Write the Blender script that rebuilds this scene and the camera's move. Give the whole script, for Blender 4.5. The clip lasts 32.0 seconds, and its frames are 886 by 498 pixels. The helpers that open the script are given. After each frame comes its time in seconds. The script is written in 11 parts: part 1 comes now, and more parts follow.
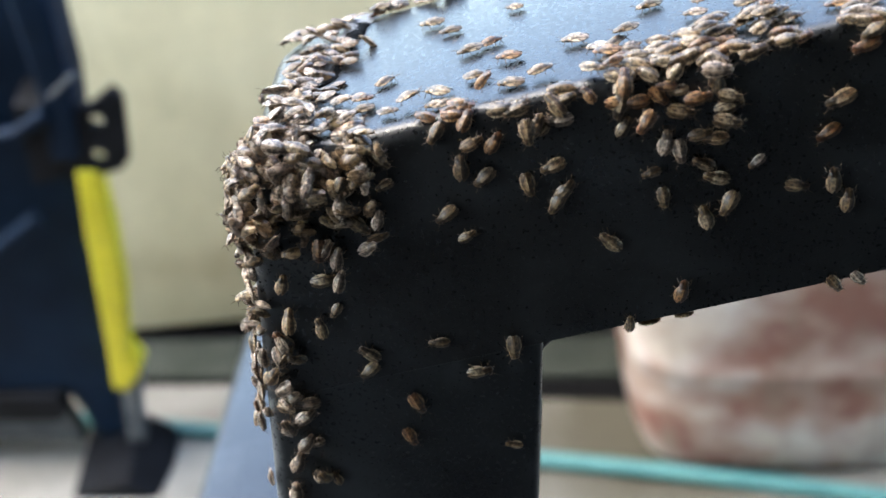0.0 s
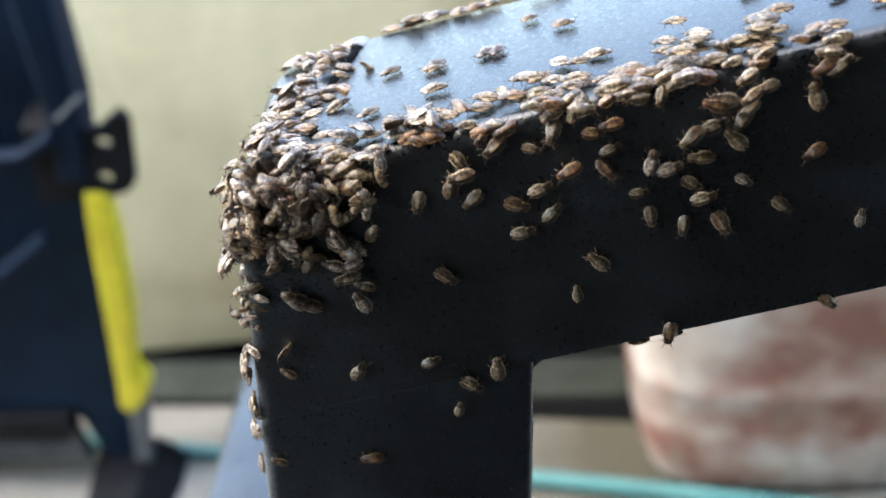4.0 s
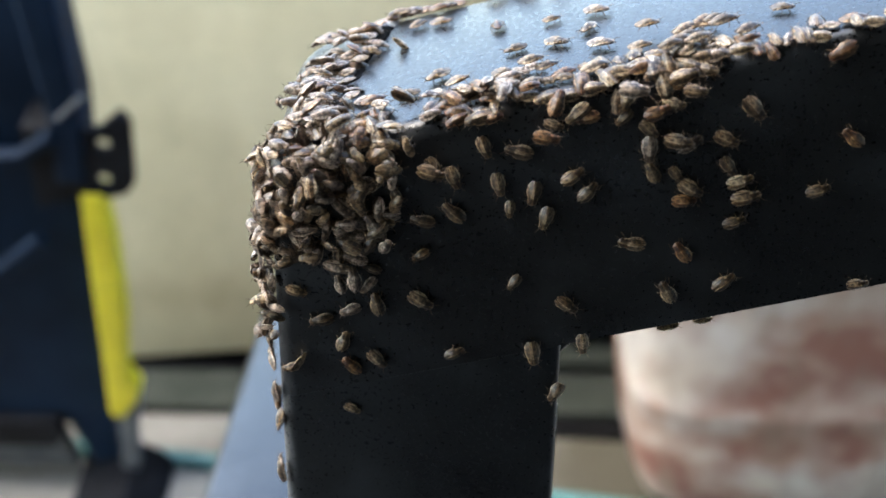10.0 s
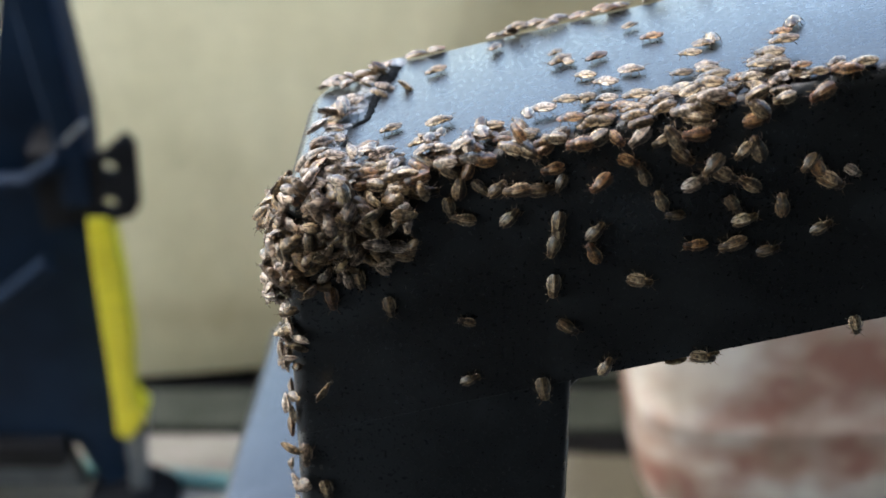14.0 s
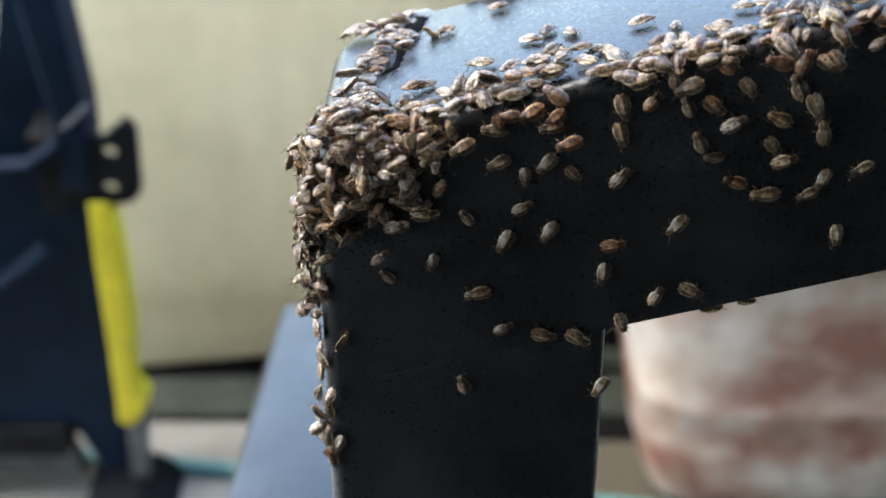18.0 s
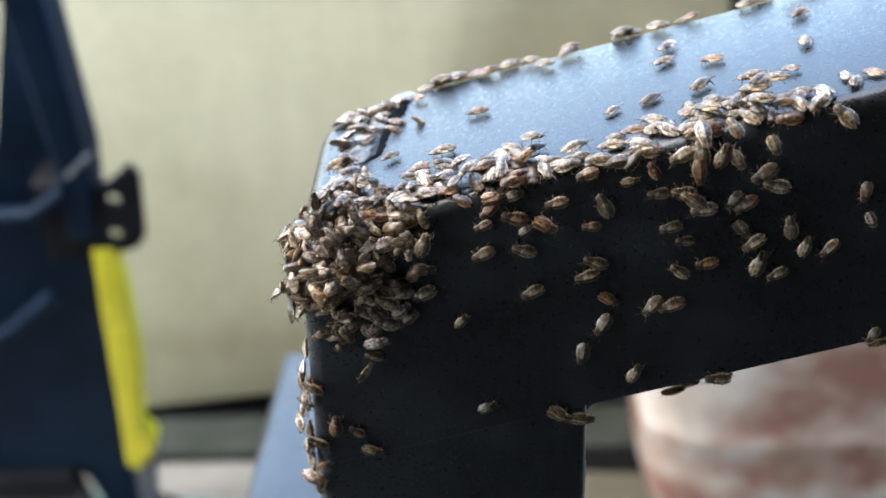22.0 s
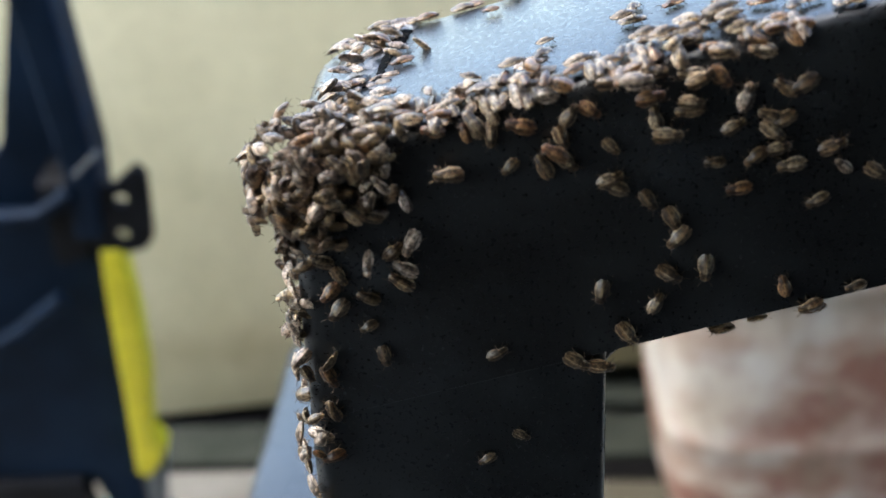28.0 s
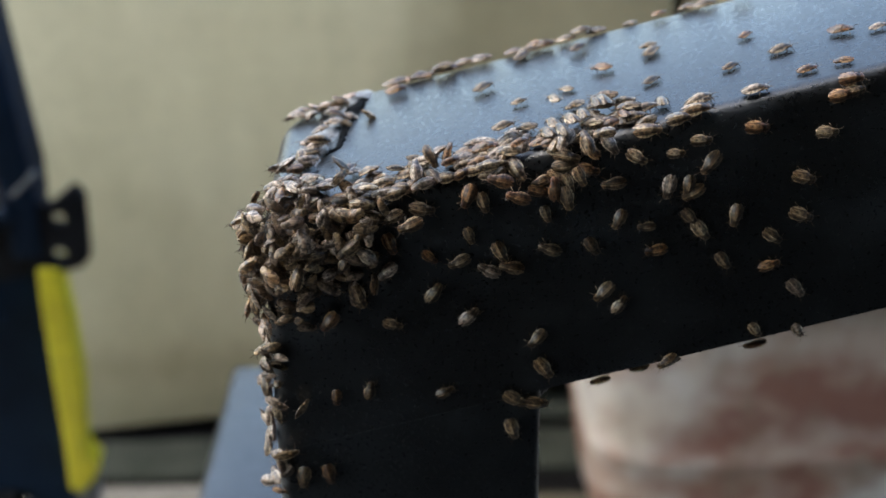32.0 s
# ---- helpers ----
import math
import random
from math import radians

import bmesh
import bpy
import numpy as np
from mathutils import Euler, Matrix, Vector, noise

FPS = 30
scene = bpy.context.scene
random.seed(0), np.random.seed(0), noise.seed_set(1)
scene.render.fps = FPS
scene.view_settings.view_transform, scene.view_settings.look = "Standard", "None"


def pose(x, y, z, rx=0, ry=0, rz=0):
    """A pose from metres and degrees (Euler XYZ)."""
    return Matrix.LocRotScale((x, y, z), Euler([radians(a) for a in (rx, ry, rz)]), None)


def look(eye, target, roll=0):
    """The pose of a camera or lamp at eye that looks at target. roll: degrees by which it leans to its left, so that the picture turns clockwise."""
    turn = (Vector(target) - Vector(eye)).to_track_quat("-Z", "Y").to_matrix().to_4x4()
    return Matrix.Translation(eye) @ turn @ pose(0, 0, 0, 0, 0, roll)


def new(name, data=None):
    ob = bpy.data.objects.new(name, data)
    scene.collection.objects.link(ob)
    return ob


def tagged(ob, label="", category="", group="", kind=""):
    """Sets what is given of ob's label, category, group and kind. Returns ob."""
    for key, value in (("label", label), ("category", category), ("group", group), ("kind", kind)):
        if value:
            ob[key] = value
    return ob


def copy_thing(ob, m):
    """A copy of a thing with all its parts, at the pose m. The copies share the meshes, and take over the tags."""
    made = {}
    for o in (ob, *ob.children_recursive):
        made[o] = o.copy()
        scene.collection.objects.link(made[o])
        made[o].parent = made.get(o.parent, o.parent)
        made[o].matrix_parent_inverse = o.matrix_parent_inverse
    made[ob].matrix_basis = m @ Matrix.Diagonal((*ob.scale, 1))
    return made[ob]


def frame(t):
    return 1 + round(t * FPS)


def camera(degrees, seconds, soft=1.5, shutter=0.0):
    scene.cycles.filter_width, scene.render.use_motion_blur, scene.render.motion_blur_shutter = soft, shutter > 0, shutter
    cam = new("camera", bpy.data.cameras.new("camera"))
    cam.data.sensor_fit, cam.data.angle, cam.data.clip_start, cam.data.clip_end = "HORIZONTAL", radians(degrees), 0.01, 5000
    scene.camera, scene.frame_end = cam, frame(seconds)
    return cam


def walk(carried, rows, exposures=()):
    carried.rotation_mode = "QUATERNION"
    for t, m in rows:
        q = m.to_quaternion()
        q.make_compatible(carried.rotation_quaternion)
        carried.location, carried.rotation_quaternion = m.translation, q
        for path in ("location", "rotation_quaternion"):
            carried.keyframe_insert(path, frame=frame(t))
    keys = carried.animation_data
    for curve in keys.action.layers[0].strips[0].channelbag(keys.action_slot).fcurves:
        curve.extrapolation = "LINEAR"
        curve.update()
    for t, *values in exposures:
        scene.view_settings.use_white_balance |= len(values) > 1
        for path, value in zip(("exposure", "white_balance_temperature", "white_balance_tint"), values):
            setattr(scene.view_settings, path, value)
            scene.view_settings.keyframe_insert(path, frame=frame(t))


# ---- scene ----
# The camera: a phone held close above the corner of a steel frame, focused on the corner.
cam = camera(38.4, 32.0, soft=1.6)
cam.data.dof.use_dof, cam.data.dof.focus_distance, cam.data.dof.aperture_fstop = True, 0.183, 19.0
PATH = [
    (0, (0.00186, -0.15585, 0.65022), (0.00015, 0.01746, 0.55041), -0.81),
    (0.5, (0.00366, -0.15668, 0.64753), (0.00094, 0.01705, 0.54848), -0.85),
    (1, (0.00421, -0.15565, 0.64886), (0.00144, 0.01809, 0.54983), -0.68),
    (1.5, (0.00642, -0.15537, 0.64972), (0.00318, 0.01880, 0.55145), -1.03),
    (2, (0.00441, -0.15759, 0.65221), (0.00099, 0.01713, 0.55496), -1.08),
    (2.5, (0.00309, -0.15725, 0.65125), (0.00022, 0.01789, 0.55472), -0.72),
    (3, (0.00365, -0.15588, 0.65257), (0.00068, 0.01900, 0.55557), -0.75),
    (3.5, (0.00386, -0.15745, 0.65117), (0.00068, 0.01727, 0.55390), -1.30),
    (5.5, (0.00909, -0.15357, 0.65002), (0.00452, 0.02251, 0.55528), -0.70),
    (6, (0.00797, -0.15412, 0.64846), (0.00437, 0.02204, 0.55382), -0.25),
    (6.5, (0.00435, -0.15635, 0.65237), (0.00121, 0.01944, 0.55705), 0.06),
    (7, (0.00324, -0.15516, 0.65040), (0.00019, 0.02076, 0.55532), 0.65),
    (7.5, (0.00249, -0.15149, 0.64717), (-0.00013, 0.02497, 0.55306), 0.41),
    (8, (0.00152, -0.15315, 0.64794), (-0.00163, 0.02368, 0.55456), 0.59),
    (8.5, (-0.00220, -0.15448, 0.65215), (-0.00401, 0.02198, 0.55804), 0.32),
    (9, (-0.00167, -0.15443, 0.64827), (-0.00367, 0.02260, 0.55523), 0.52),
    (9.5, (0.00001, -0.15277, 0.64796), (-0.00265, 0.02409, 0.55462), 0.60),
    (10, (-0.00137, -0.15888, 0.64455), (-0.00275, 0.01769, 0.55063), 0.76),
    (10.5, (-0.00366, -0.16195, 0.64511), (-0.00464, 0.01378, 0.54962), 0.54),
    (11, (-0.00373, -0.16444, 0.64812), (-0.00501, 0.01183, 0.55363), 0.47),
    (11.5, (-0.00893, -0.16561, 0.65308), (-0.00965, 0.01119, 0.55959), 0.37),
    (12, (-0.01018, -0.16239, 0.65344), (-0.01058, 0.01456, 0.56023), 0.13),
    (12.5, (-0.00645, -0.16036, 0.65115), (-0.00760, 0.01704, 0.55880), -0.11),
    (13, (-0.00662, -0.15995, 0.65171), (-0.00801, 0.01749, 0.55944), -0.03),
    (13.5, (-0.00252, -0.15996, 0.65070), (-0.00421, 0.01737, 0.55824), -0.01),
    (15.5, (-0.00403, -0.16344, 0.64876), (-0.00551, 0.01461, 0.55767), -0.50),
    (16, (-0.00875, -0.16622, 0.64842), (-0.00910, 0.01139, 0.55647), -0.29),
    (16.5, (-0.00463, -0.16658, 0.64688), (-0.00597, 0.01069, 0.55429), -0.47),
    (17, (-0.00787, -0.16313, 0.64796), (-0.00862, 0.01405, 0.55518), -0.38),
    (17.5, (-0.00762, -0.16295, 0.64549), (-0.00889, 0.01454, 0.55332), -0.33),
    (18, (-0.00811, -0.16060, 0.64218), (-0.00908, 0.01644, 0.54913), -0.23),
    (18.5, (-0.00791, -0.15863, 0.64314), (-0.00599, 0.01795, 0.54924), 0.42),
    (19, (0.00517, -0.15580, 0.64375), (0.00678, 0.02068, 0.54966), 0.05),
    (19.5, (0.00737, -0.15548, 0.64022), (0.00898, 0.02195, 0.54792), -0.18),
    (20, (0.00338, -0.15431, 0.64081), (0.00259, 0.02337, 0.54899), -0.53),
    (20.5, (0.00638, -0.15531, 0.64419), (0.00415, 0.02252, 0.55269), -1.15),
    (21, (0.00311, -0.15809, 0.64736), (0.00126, 0.02039, 0.55713), -1.49),
    (21.5, (-0.00001, -0.16268, 0.64833), (-0.00190, 0.01648, 0.55945), -1.98),
    (22, (-0.00438, -0.16222, 0.65267), (-0.00643, 0.01664, 0.56319), -1.66),
    (22.5, (0.00404, -0.15994, 0.64510), (0.00121, 0.01928, 0.55637), -1.69),
    (23, (0.00638, -0.15608, 0.64460), (0.00396, 0.02263, 0.55483), -1.67),
    (23.5, (0.00488, -0.15576, 0.64520), (0.00236, 0.02308, 0.55570), -1.64),
    (24, (0.00349, -0.15444, 0.64445), (0.00001, 0.02462, 0.55542), -2.26),
    (24.5, (0.00273, -0.15588, 0.64089), (-0.00204, 0.02367, 0.55293), -2.90),
    (25, (-0.00071, -0.15654, 0.64708), (-0.00595, 0.02311, 0.55932), -3.40),
    (25.5, (0.00023, -0.15741, 0.64717), (-0.00475, 0.02272, 0.56040), -3.43),
    (27.5, (-0.00399, -0.15369, 0.63967), (-0.00878, 0.02607, 0.55211), -2.51),
    (28, (-0.00315, -0.15184, 0.63385), (-0.00776, 0.02831, 0.54710), -2.25),
    (28.5, (-0.00407, -0.15375, 0.63103), (-0.00768, 0.02614, 0.54370), -2.07),
    (29, (-0.00639, -0.15436, 0.63614), (-0.00875, 0.02542, 0.54853), -1.75),
    (29.5, (-0.00781, -0.15564, 0.64159), (-0.00986, 0.02469, 0.55512), -1.94),
    (30, (-0.01027, -0.15497, 0.63970), (-0.01161, 0.02620, 0.55500), -1.43),
    (30.5, (-0.01088, -0.15758, 0.64532), (-0.01154, 0.02330, 0.55998), -1.90),
    (31, (-0.01243, -0.16114, 0.64978), (-0.01039, 0.02007, 0.56516), -0.69),
    (31.5, (-0.01159, -0.16590, 0.65186), (-0.00697, 0.01506, 0.56682), -0.60),
    (32, (-0.00686, -0.17024, 0.64974), (0.00010, 0.01044, 0.56426), -0.36),
]
EXPOSURES = [(t, 3.06 + stops, kelvin, 7) for t, stops, kelvin in ((0, 0.02, 6290), (2, 0.07, 6290), (3.5, 0.07, 6290), (6, 0.06, 6300), (9, -0.16, 6430), (11, -0.14, 6360), (13, -0.36, 6480), (16, -0.32, 6480), (18, -0.18, 6380), (20, 0.05, 6230), (21.5, 0.03, 6190), (24, -0.22, 6420), (28, -0.25, 6360), (29.5, -0.26, 6380), (31, -0.88, 6450), (32, -0.88, 6450))]
walk(cam, [(t, look(eye, target, roll)) for t, eye, target, roll in PATH], EXPOSURES)

# ---- light: a bright sky, and a broad hazy sun from the side; an unseen slope added overhead shades the frame's front ----
SUN_HEIGHT, SUN_TURN = radians(56), radians(264)
world = bpy.data.worlds.new("sky")
scene.world = world
world.use_nodes = True
wn = world.node_tree.nodes
sky = wn.new("ShaderNodeTexSky")
sky.sky_type, sky.sun_disc = "NISHITA", False
sky.sun_elevation, sky.sun_rotation = SUN_HEIGHT, SUN_TURN
sky.air_density, sky.dust_density, sky.ozone_density = 1.25, 2.8, 0.6
world.node_tree.links.new(sky.outputs[0], wn["Background"].inputs[0])
wn["Background"].inputs[1].default_value = 0.15
sun_data = bpy.data.lights.new("sun", "SUN")
sun_data.energy, sun_data.angle, sun_data.color = 0.34, radians(56), (1.0, 0.95, 0.87)
sun = new("sun", sun_data)
sun_way = Vector((math.sin(SUN_TURN) * math.cos(SUN_HEIGHT), math.cos(SUN_TURN) * math.cos(SUN_HEIGHT), math.sin(SUN_HEIGHT)))
sun.matrix_world = look(sun_way * 5, (0, 0, 0))


# ---- materials ----
def material(name, colour, rough=0.5, metal=0.0):
    m = bpy.data.materials.new(name)
    m.use_nodes = True
    s = m.node_tree.nodes["Principled BSDF"]
    s.inputs["Base Color"].default_value = (*colour, 1)
    s.inputs["Roughness"].default_value = rough
    s.inputs["Metallic"].default_value = metal
    return m, m.node_tree, s


def node(tree, kind, **values):
    n = tree.nodes.new(kind)
    for key, value in values.items():
        n.inputs[key].default_value = value
    return n


def coords(tree):
    return tree.nodes.new("ShaderNodeTexCoord").outputs["Object"]


def noise_out(tree, scale, detail=4.0, rough=0.6, stretch=None):
    n = node(tree, "ShaderNodeTexNoise", Scale=scale, Detail=detail, Roughness=rough)
    at = coords(tree)
    if stretch:
        mp = node(tree, "ShaderNodeMapping", Scale=stretch)
        tree.links.new(at, mp.inputs["Vector"])
        at = mp.outputs[0]
    tree.links.new(at, n.inputs["Vector"])
    return n.outputs["Fac"]


def ramp(tree, fac, stops):
    r = tree.nodes.new("ShaderNodeValToRGB")
    els = r.color_ramp.elements
    while len(els) < len(stops):
        els.new(0.5)
    for e, (at, c) in zip(els, stops):
        e.position, e.color = at, (*c, 1)
    tree.links.new(fac, r.inputs[0])
    return r.outputs[0]


def mixed(tree, fac, a, b, way="MIX"):
    m = tree.nodes.new("ShaderNodeMix")
    m.data_type, m.blend_type = "RGBA", way
    for socket, v in ((m.inputs[0], fac), (m.inputs[6], a), (m.inputs[7], b)):
        if isinstance(v, (int, float)):
            socket.default_value = v
        elif isinstance(v, tuple):
            socket.default_value = (*v, 1)
        else:
            tree.links.new(v, socket)
    return m.outputs[2]


def bump(tree, s, height, strength=0.3, distance=0.001):
    b = node(tree, "ShaderNodeBump", Strength=strength, Distance=distance)
    tree.links.new(height, b.inputs["Height"])
    tree.links.new(b.outputs[0], s.inputs["Normal"])


def grey(v):
    return (v, v, v)


def speckled(name, base, other, scale, rough=(0.4, 0.7), low=0.35, high=0.65, fine=0.0, depth=0.0005, strength=0.3, stretch=None, metal=0.0):
    """Two tones in soft patches, with a fine grain in tone, gloss and relief."""
    m, tree, s = material(name, base, metal=metal)
    big = noise_out(tree, scale, 5.0, 0.6, stretch)
    col = ramp(tree, big, [(low, base), (high, other)])
    small = noise_out(tree, fine or scale * 9, 3.0, 0.7)
    col = mixed(tree, 0.35, col, ramp(tree, small, [(0.3, grey(0.45)), (0.7, grey(1.0))]), "MULTIPLY")
    tree.links.new(col, s.inputs["Base Color"])
    tree.links.new(ramp(tree, small, [(0.3, grey(rough[0])), (0.7, grey(rough[1]))]), s.inputs["Roughness"])
    bump(tree, s, small, strength, depth)
    return m


def steel_paint(name, film, pale_left=None):
    """Dark slate enamel, slightly orange-peeled, with a thin film of dust and rubbed patches; pale grey left of that
    place, with a ragged edge.
    """
    m, tree, s = material(name, (0.02, 0.023, 0.03))
    patches = noise_out(tree, 55.0, 6.0, 0.65)
    grain = noise_out(tree, 1400.0, 2.0, 0.6)
    dust = ramp(tree, patches, [(q, tuple(film * v for v in c)) for q, c in ((0.36, (0.0040, 0.0045, 0.0051)), (0.55, (0.0072, 0.0083, 0.0092)), (0.70, (0.020, 0.023, 0.026)))])
    smear = ramp(tree, noise_out(tree, 26.0, 5.0, 0.6, (1, 1, 1.6)), [(0.50, grey(0.0)), (0.66, grey(0.85))])
    dust = mixed(tree, smear, dust, (0.021, 0.0255, 0.031))
    specks = ramp(tree, noise_out(tree, 900.0, 2.0, 0.5), [(0.62, grey(0.0)), (0.72, grey(0.35))])
    dust = mixed(tree, specks, dust, (0.04, 0.043, 0.048))
    if pale_left is not None:
        at = tree.nodes.new("ShaderNodeSeparateXYZ")
        tree.links.new(coords(tree), at.inputs[0])
        ragged = node(tree, "ShaderNodeMath")
        ragged.operation, ragged.inputs[1].default_value = "MULTIPLY_ADD", 0.0032
        tree.links.new(noise_out(tree, 240.0, 5.0, 0.65, (1, 1, 0.5)), ragged.inputs[0])
        tree.links.new(at.outputs["X"], ragged.inputs[2])
        edge = node(tree, "ShaderNodeMapRange")
        for key, value in (("From Min", pale_left + 0.0036), ("From Max", pale_left + 0.0022), ("To Max", 0.85)):
            edge.inputs[key].default_value = value
        tree.links.new(ragged.outputs[0], edge.inputs["Value"])
        dust = mixed(tree, edge.outputs["Result"], dust, (0.105, 0.112, 0.118))
    tree.links.new(dust, s.inputs["Base Color"])
    pits = ramp(tree, noise_out(tree, 1700.0, 1.0, 0.5), [(0.23, grey(0.4)), (0.29, grey(0.0))])
    rough = mixed(tree, 0.4, ramp(tree, patches, [(0.3, grey(0.22)), (0.75, grey(0.40))]), ramp(tree, grain, [(0.35, grey(0.16)), (0.65, grey(0.60))]))
    tree.links.new(mixed(tree, pits, rough, grey(1.0)), s.inputs["Roughness"])
    s.inputs["IOR"].default_value = 1.60
    bump(tree, s, grain, 0.13, 0.0003)
    return m


STEEL = steel_paint("dark slate enamel", 0.9)
PALER_STEEL = steel_paint("paler slate enamel", 2.1, -0.0270)
WELD = speckled("grey weld metal", (0.20, 0.21, 0.225), (0.44, 0.45, 0.46), 260, (0.25, 0.5), depth=0.0006, strength=0.9)
# Black of the crack and joint; also stands in for shade along the wall.
CRACK_AND_SHADE = speckled("black flaking paint and gap shade", (0.002, 0.002, 0.002), (0.010, 0.010, 0.011), 700, (0.5, 0.9), depth=0.0005, strength=0.8)


def wall_paint():
    """Beige wall paint, mottled with grime, with soft olive shading painted in beyond a wandering line."""
    m, tree, s = material("beige wall paint", (0.45, 0.39, 0.24), 0.65)
    big = noise_out(tree, 5.0, 5.0, 0.6)
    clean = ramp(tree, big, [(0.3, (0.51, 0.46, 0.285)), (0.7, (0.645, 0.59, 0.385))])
    # Olive tones stand in for the soft shade on the wall's right part.
    olive_shade = ramp(tree, big, [(0.3, (0.225, 0.195, 0.107)), (0.7, (0.32, 0.28, 0.16))])
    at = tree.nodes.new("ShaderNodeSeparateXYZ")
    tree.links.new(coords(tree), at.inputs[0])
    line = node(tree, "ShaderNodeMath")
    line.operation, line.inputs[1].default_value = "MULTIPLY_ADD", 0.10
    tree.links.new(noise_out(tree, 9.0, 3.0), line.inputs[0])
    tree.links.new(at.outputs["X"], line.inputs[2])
    col = mixed(tree, ramp(tree, line.outputs[0], [(0.018, grey(0.0)), (0.085, grey(1.0))]), clean, olive_shade)
    grime = ramp(tree, noise_out(tree, 22.0, 6.0, 0.7, (1, 1, 0.5)), [(0.35, grey(0.72)), (0.6, grey(1.0))])
    col = mixed(tree, 0.4, col, grime, "MULTIPLY")
    mp = node(tree, "ShaderNodeMapping", Location=(0.74, 0, -0.95), Scale=(3.4, 0, 13.0))
    tree.links.new(coords(tree), mp.inputs["Vector"])
    far = node(tree, "ShaderNodeVectorMath")
    far.operation = "LENGTH"
    tree.links.new(mp.outputs[0], far.inputs[0])
    rim = node(tree, "ShaderNodeMath")
    rim.operation, rim.inputs[1].default_value = "MULTIPLY_ADD", 1.3
    tree.links.new(noise_out(tree, 16.0, 4.0, 0.6), rim.inputs[0])
    tree.links.new(far.outputs["Value"], rim.inputs[2])
    brown = ramp(tree, rim.outputs[0], [(0.0, grey(0.8)), (0.62, grey(0.7)), (0.95, grey(0.0))])
    col = mixed(tree, brown, col, (0.40, 0.34, 0.20))
    fine = noise_out(tree, 120.0, 3.0, 0.7)
    tree.links.new(mixed(tree, 0.25, col, ramp(tree, fine, [(0.3, grey(0.5)), (0.7, grey(1.0))]), "MULTIPLY"), s.inputs["Base Color"])
    bump(tree, s, fine, 0.25, 0.0008)
    return m


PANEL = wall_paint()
LEDGE = speckled("grey green concrete", (0.024, 0.028, 0.023), (0.050, 0.056, 0.046), 14, (0.7, 0.95), fine=240, depth=0.001)


def floor_concrete():
    """Pale worn concrete with a darker olive patch, ragged at its edge, by the tub's foot."""
    m, tree, s = material("pale concrete", (0.15, 0.145, 0.125), 0.85)
    col = ramp(tree, noise_out(tree, 6.0, 5.0, 0.6), [(0.35, (0.135, 0.128, 0.108)), (0.7, (0.30, 0.295, 0.27))])
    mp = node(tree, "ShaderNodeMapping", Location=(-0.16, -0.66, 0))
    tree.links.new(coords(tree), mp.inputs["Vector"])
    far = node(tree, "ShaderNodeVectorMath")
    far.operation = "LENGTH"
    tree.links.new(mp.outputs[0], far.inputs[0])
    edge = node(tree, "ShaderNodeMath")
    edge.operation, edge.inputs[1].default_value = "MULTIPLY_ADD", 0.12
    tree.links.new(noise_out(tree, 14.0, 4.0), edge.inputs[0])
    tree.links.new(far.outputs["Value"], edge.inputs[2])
    olive_patch = ramp(tree, edge.outputs[0], [(0.12, grey(0.92)), (0.27, grey(0.0))])
    col = mixed(tree, olive_patch, col, (0.050, 0.045, 0.029))
    fine = noise_out(tree, 190.0, 3.0, 0.7)
    tree.links.new(mixed(tree, 0.35, col, ramp(tree, fine, [(0.3, grey(0.45)), (0.7, grey(1.0))]), "MULTIPLY"), s.inputs["Base Color"])
    bump(tree, s, fine, 0.3, 0.001)
    return m


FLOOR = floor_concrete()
# Dark material of the unseen light blockers.
BLOCKER = speckled("dark light blocker", (0.013, 0.0125, 0.012), (0.026, 0.025, 0.024), 3, (0.7, 0.95), fine=60)
HOSE = speckled("turquoise hose", (0.045, 0.150, 0.152), (0.075, 0.205, 0.20), 30, (0.3, 0.5), fine=300)
NAVY = speckled("dark navy lacquer", (0.003, 0.0075, 0.0165), (0.009, 0.021, 0.044), 9, (0.5, 0.75), fine=300)
BLACK = speckled("black bracket paint", (0.004, 0.0045, 0.006), (0.009, 0.010, 0.013), 40, (0.45, 0.65))
for m, gloss in ((NAVY, 0.07), (BLACK, 0.1), (CRACK_AND_SHADE, 0.04), (LEDGE, 0.08), (FLOOR, 0.25)):
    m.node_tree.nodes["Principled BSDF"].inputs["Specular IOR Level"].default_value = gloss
YELLOW = speckled("yellow plastic", (0.55, 0.48, 0.012), (0.70, 0.62, 0.022), 25, (0.35, 0.55), fine=250)
ZINC = speckled("dull zinc", (0.07, 0.08, 0.09), (0.13, 0.145, 0.155), 60, (0.45, 0.7), metal=0.2)


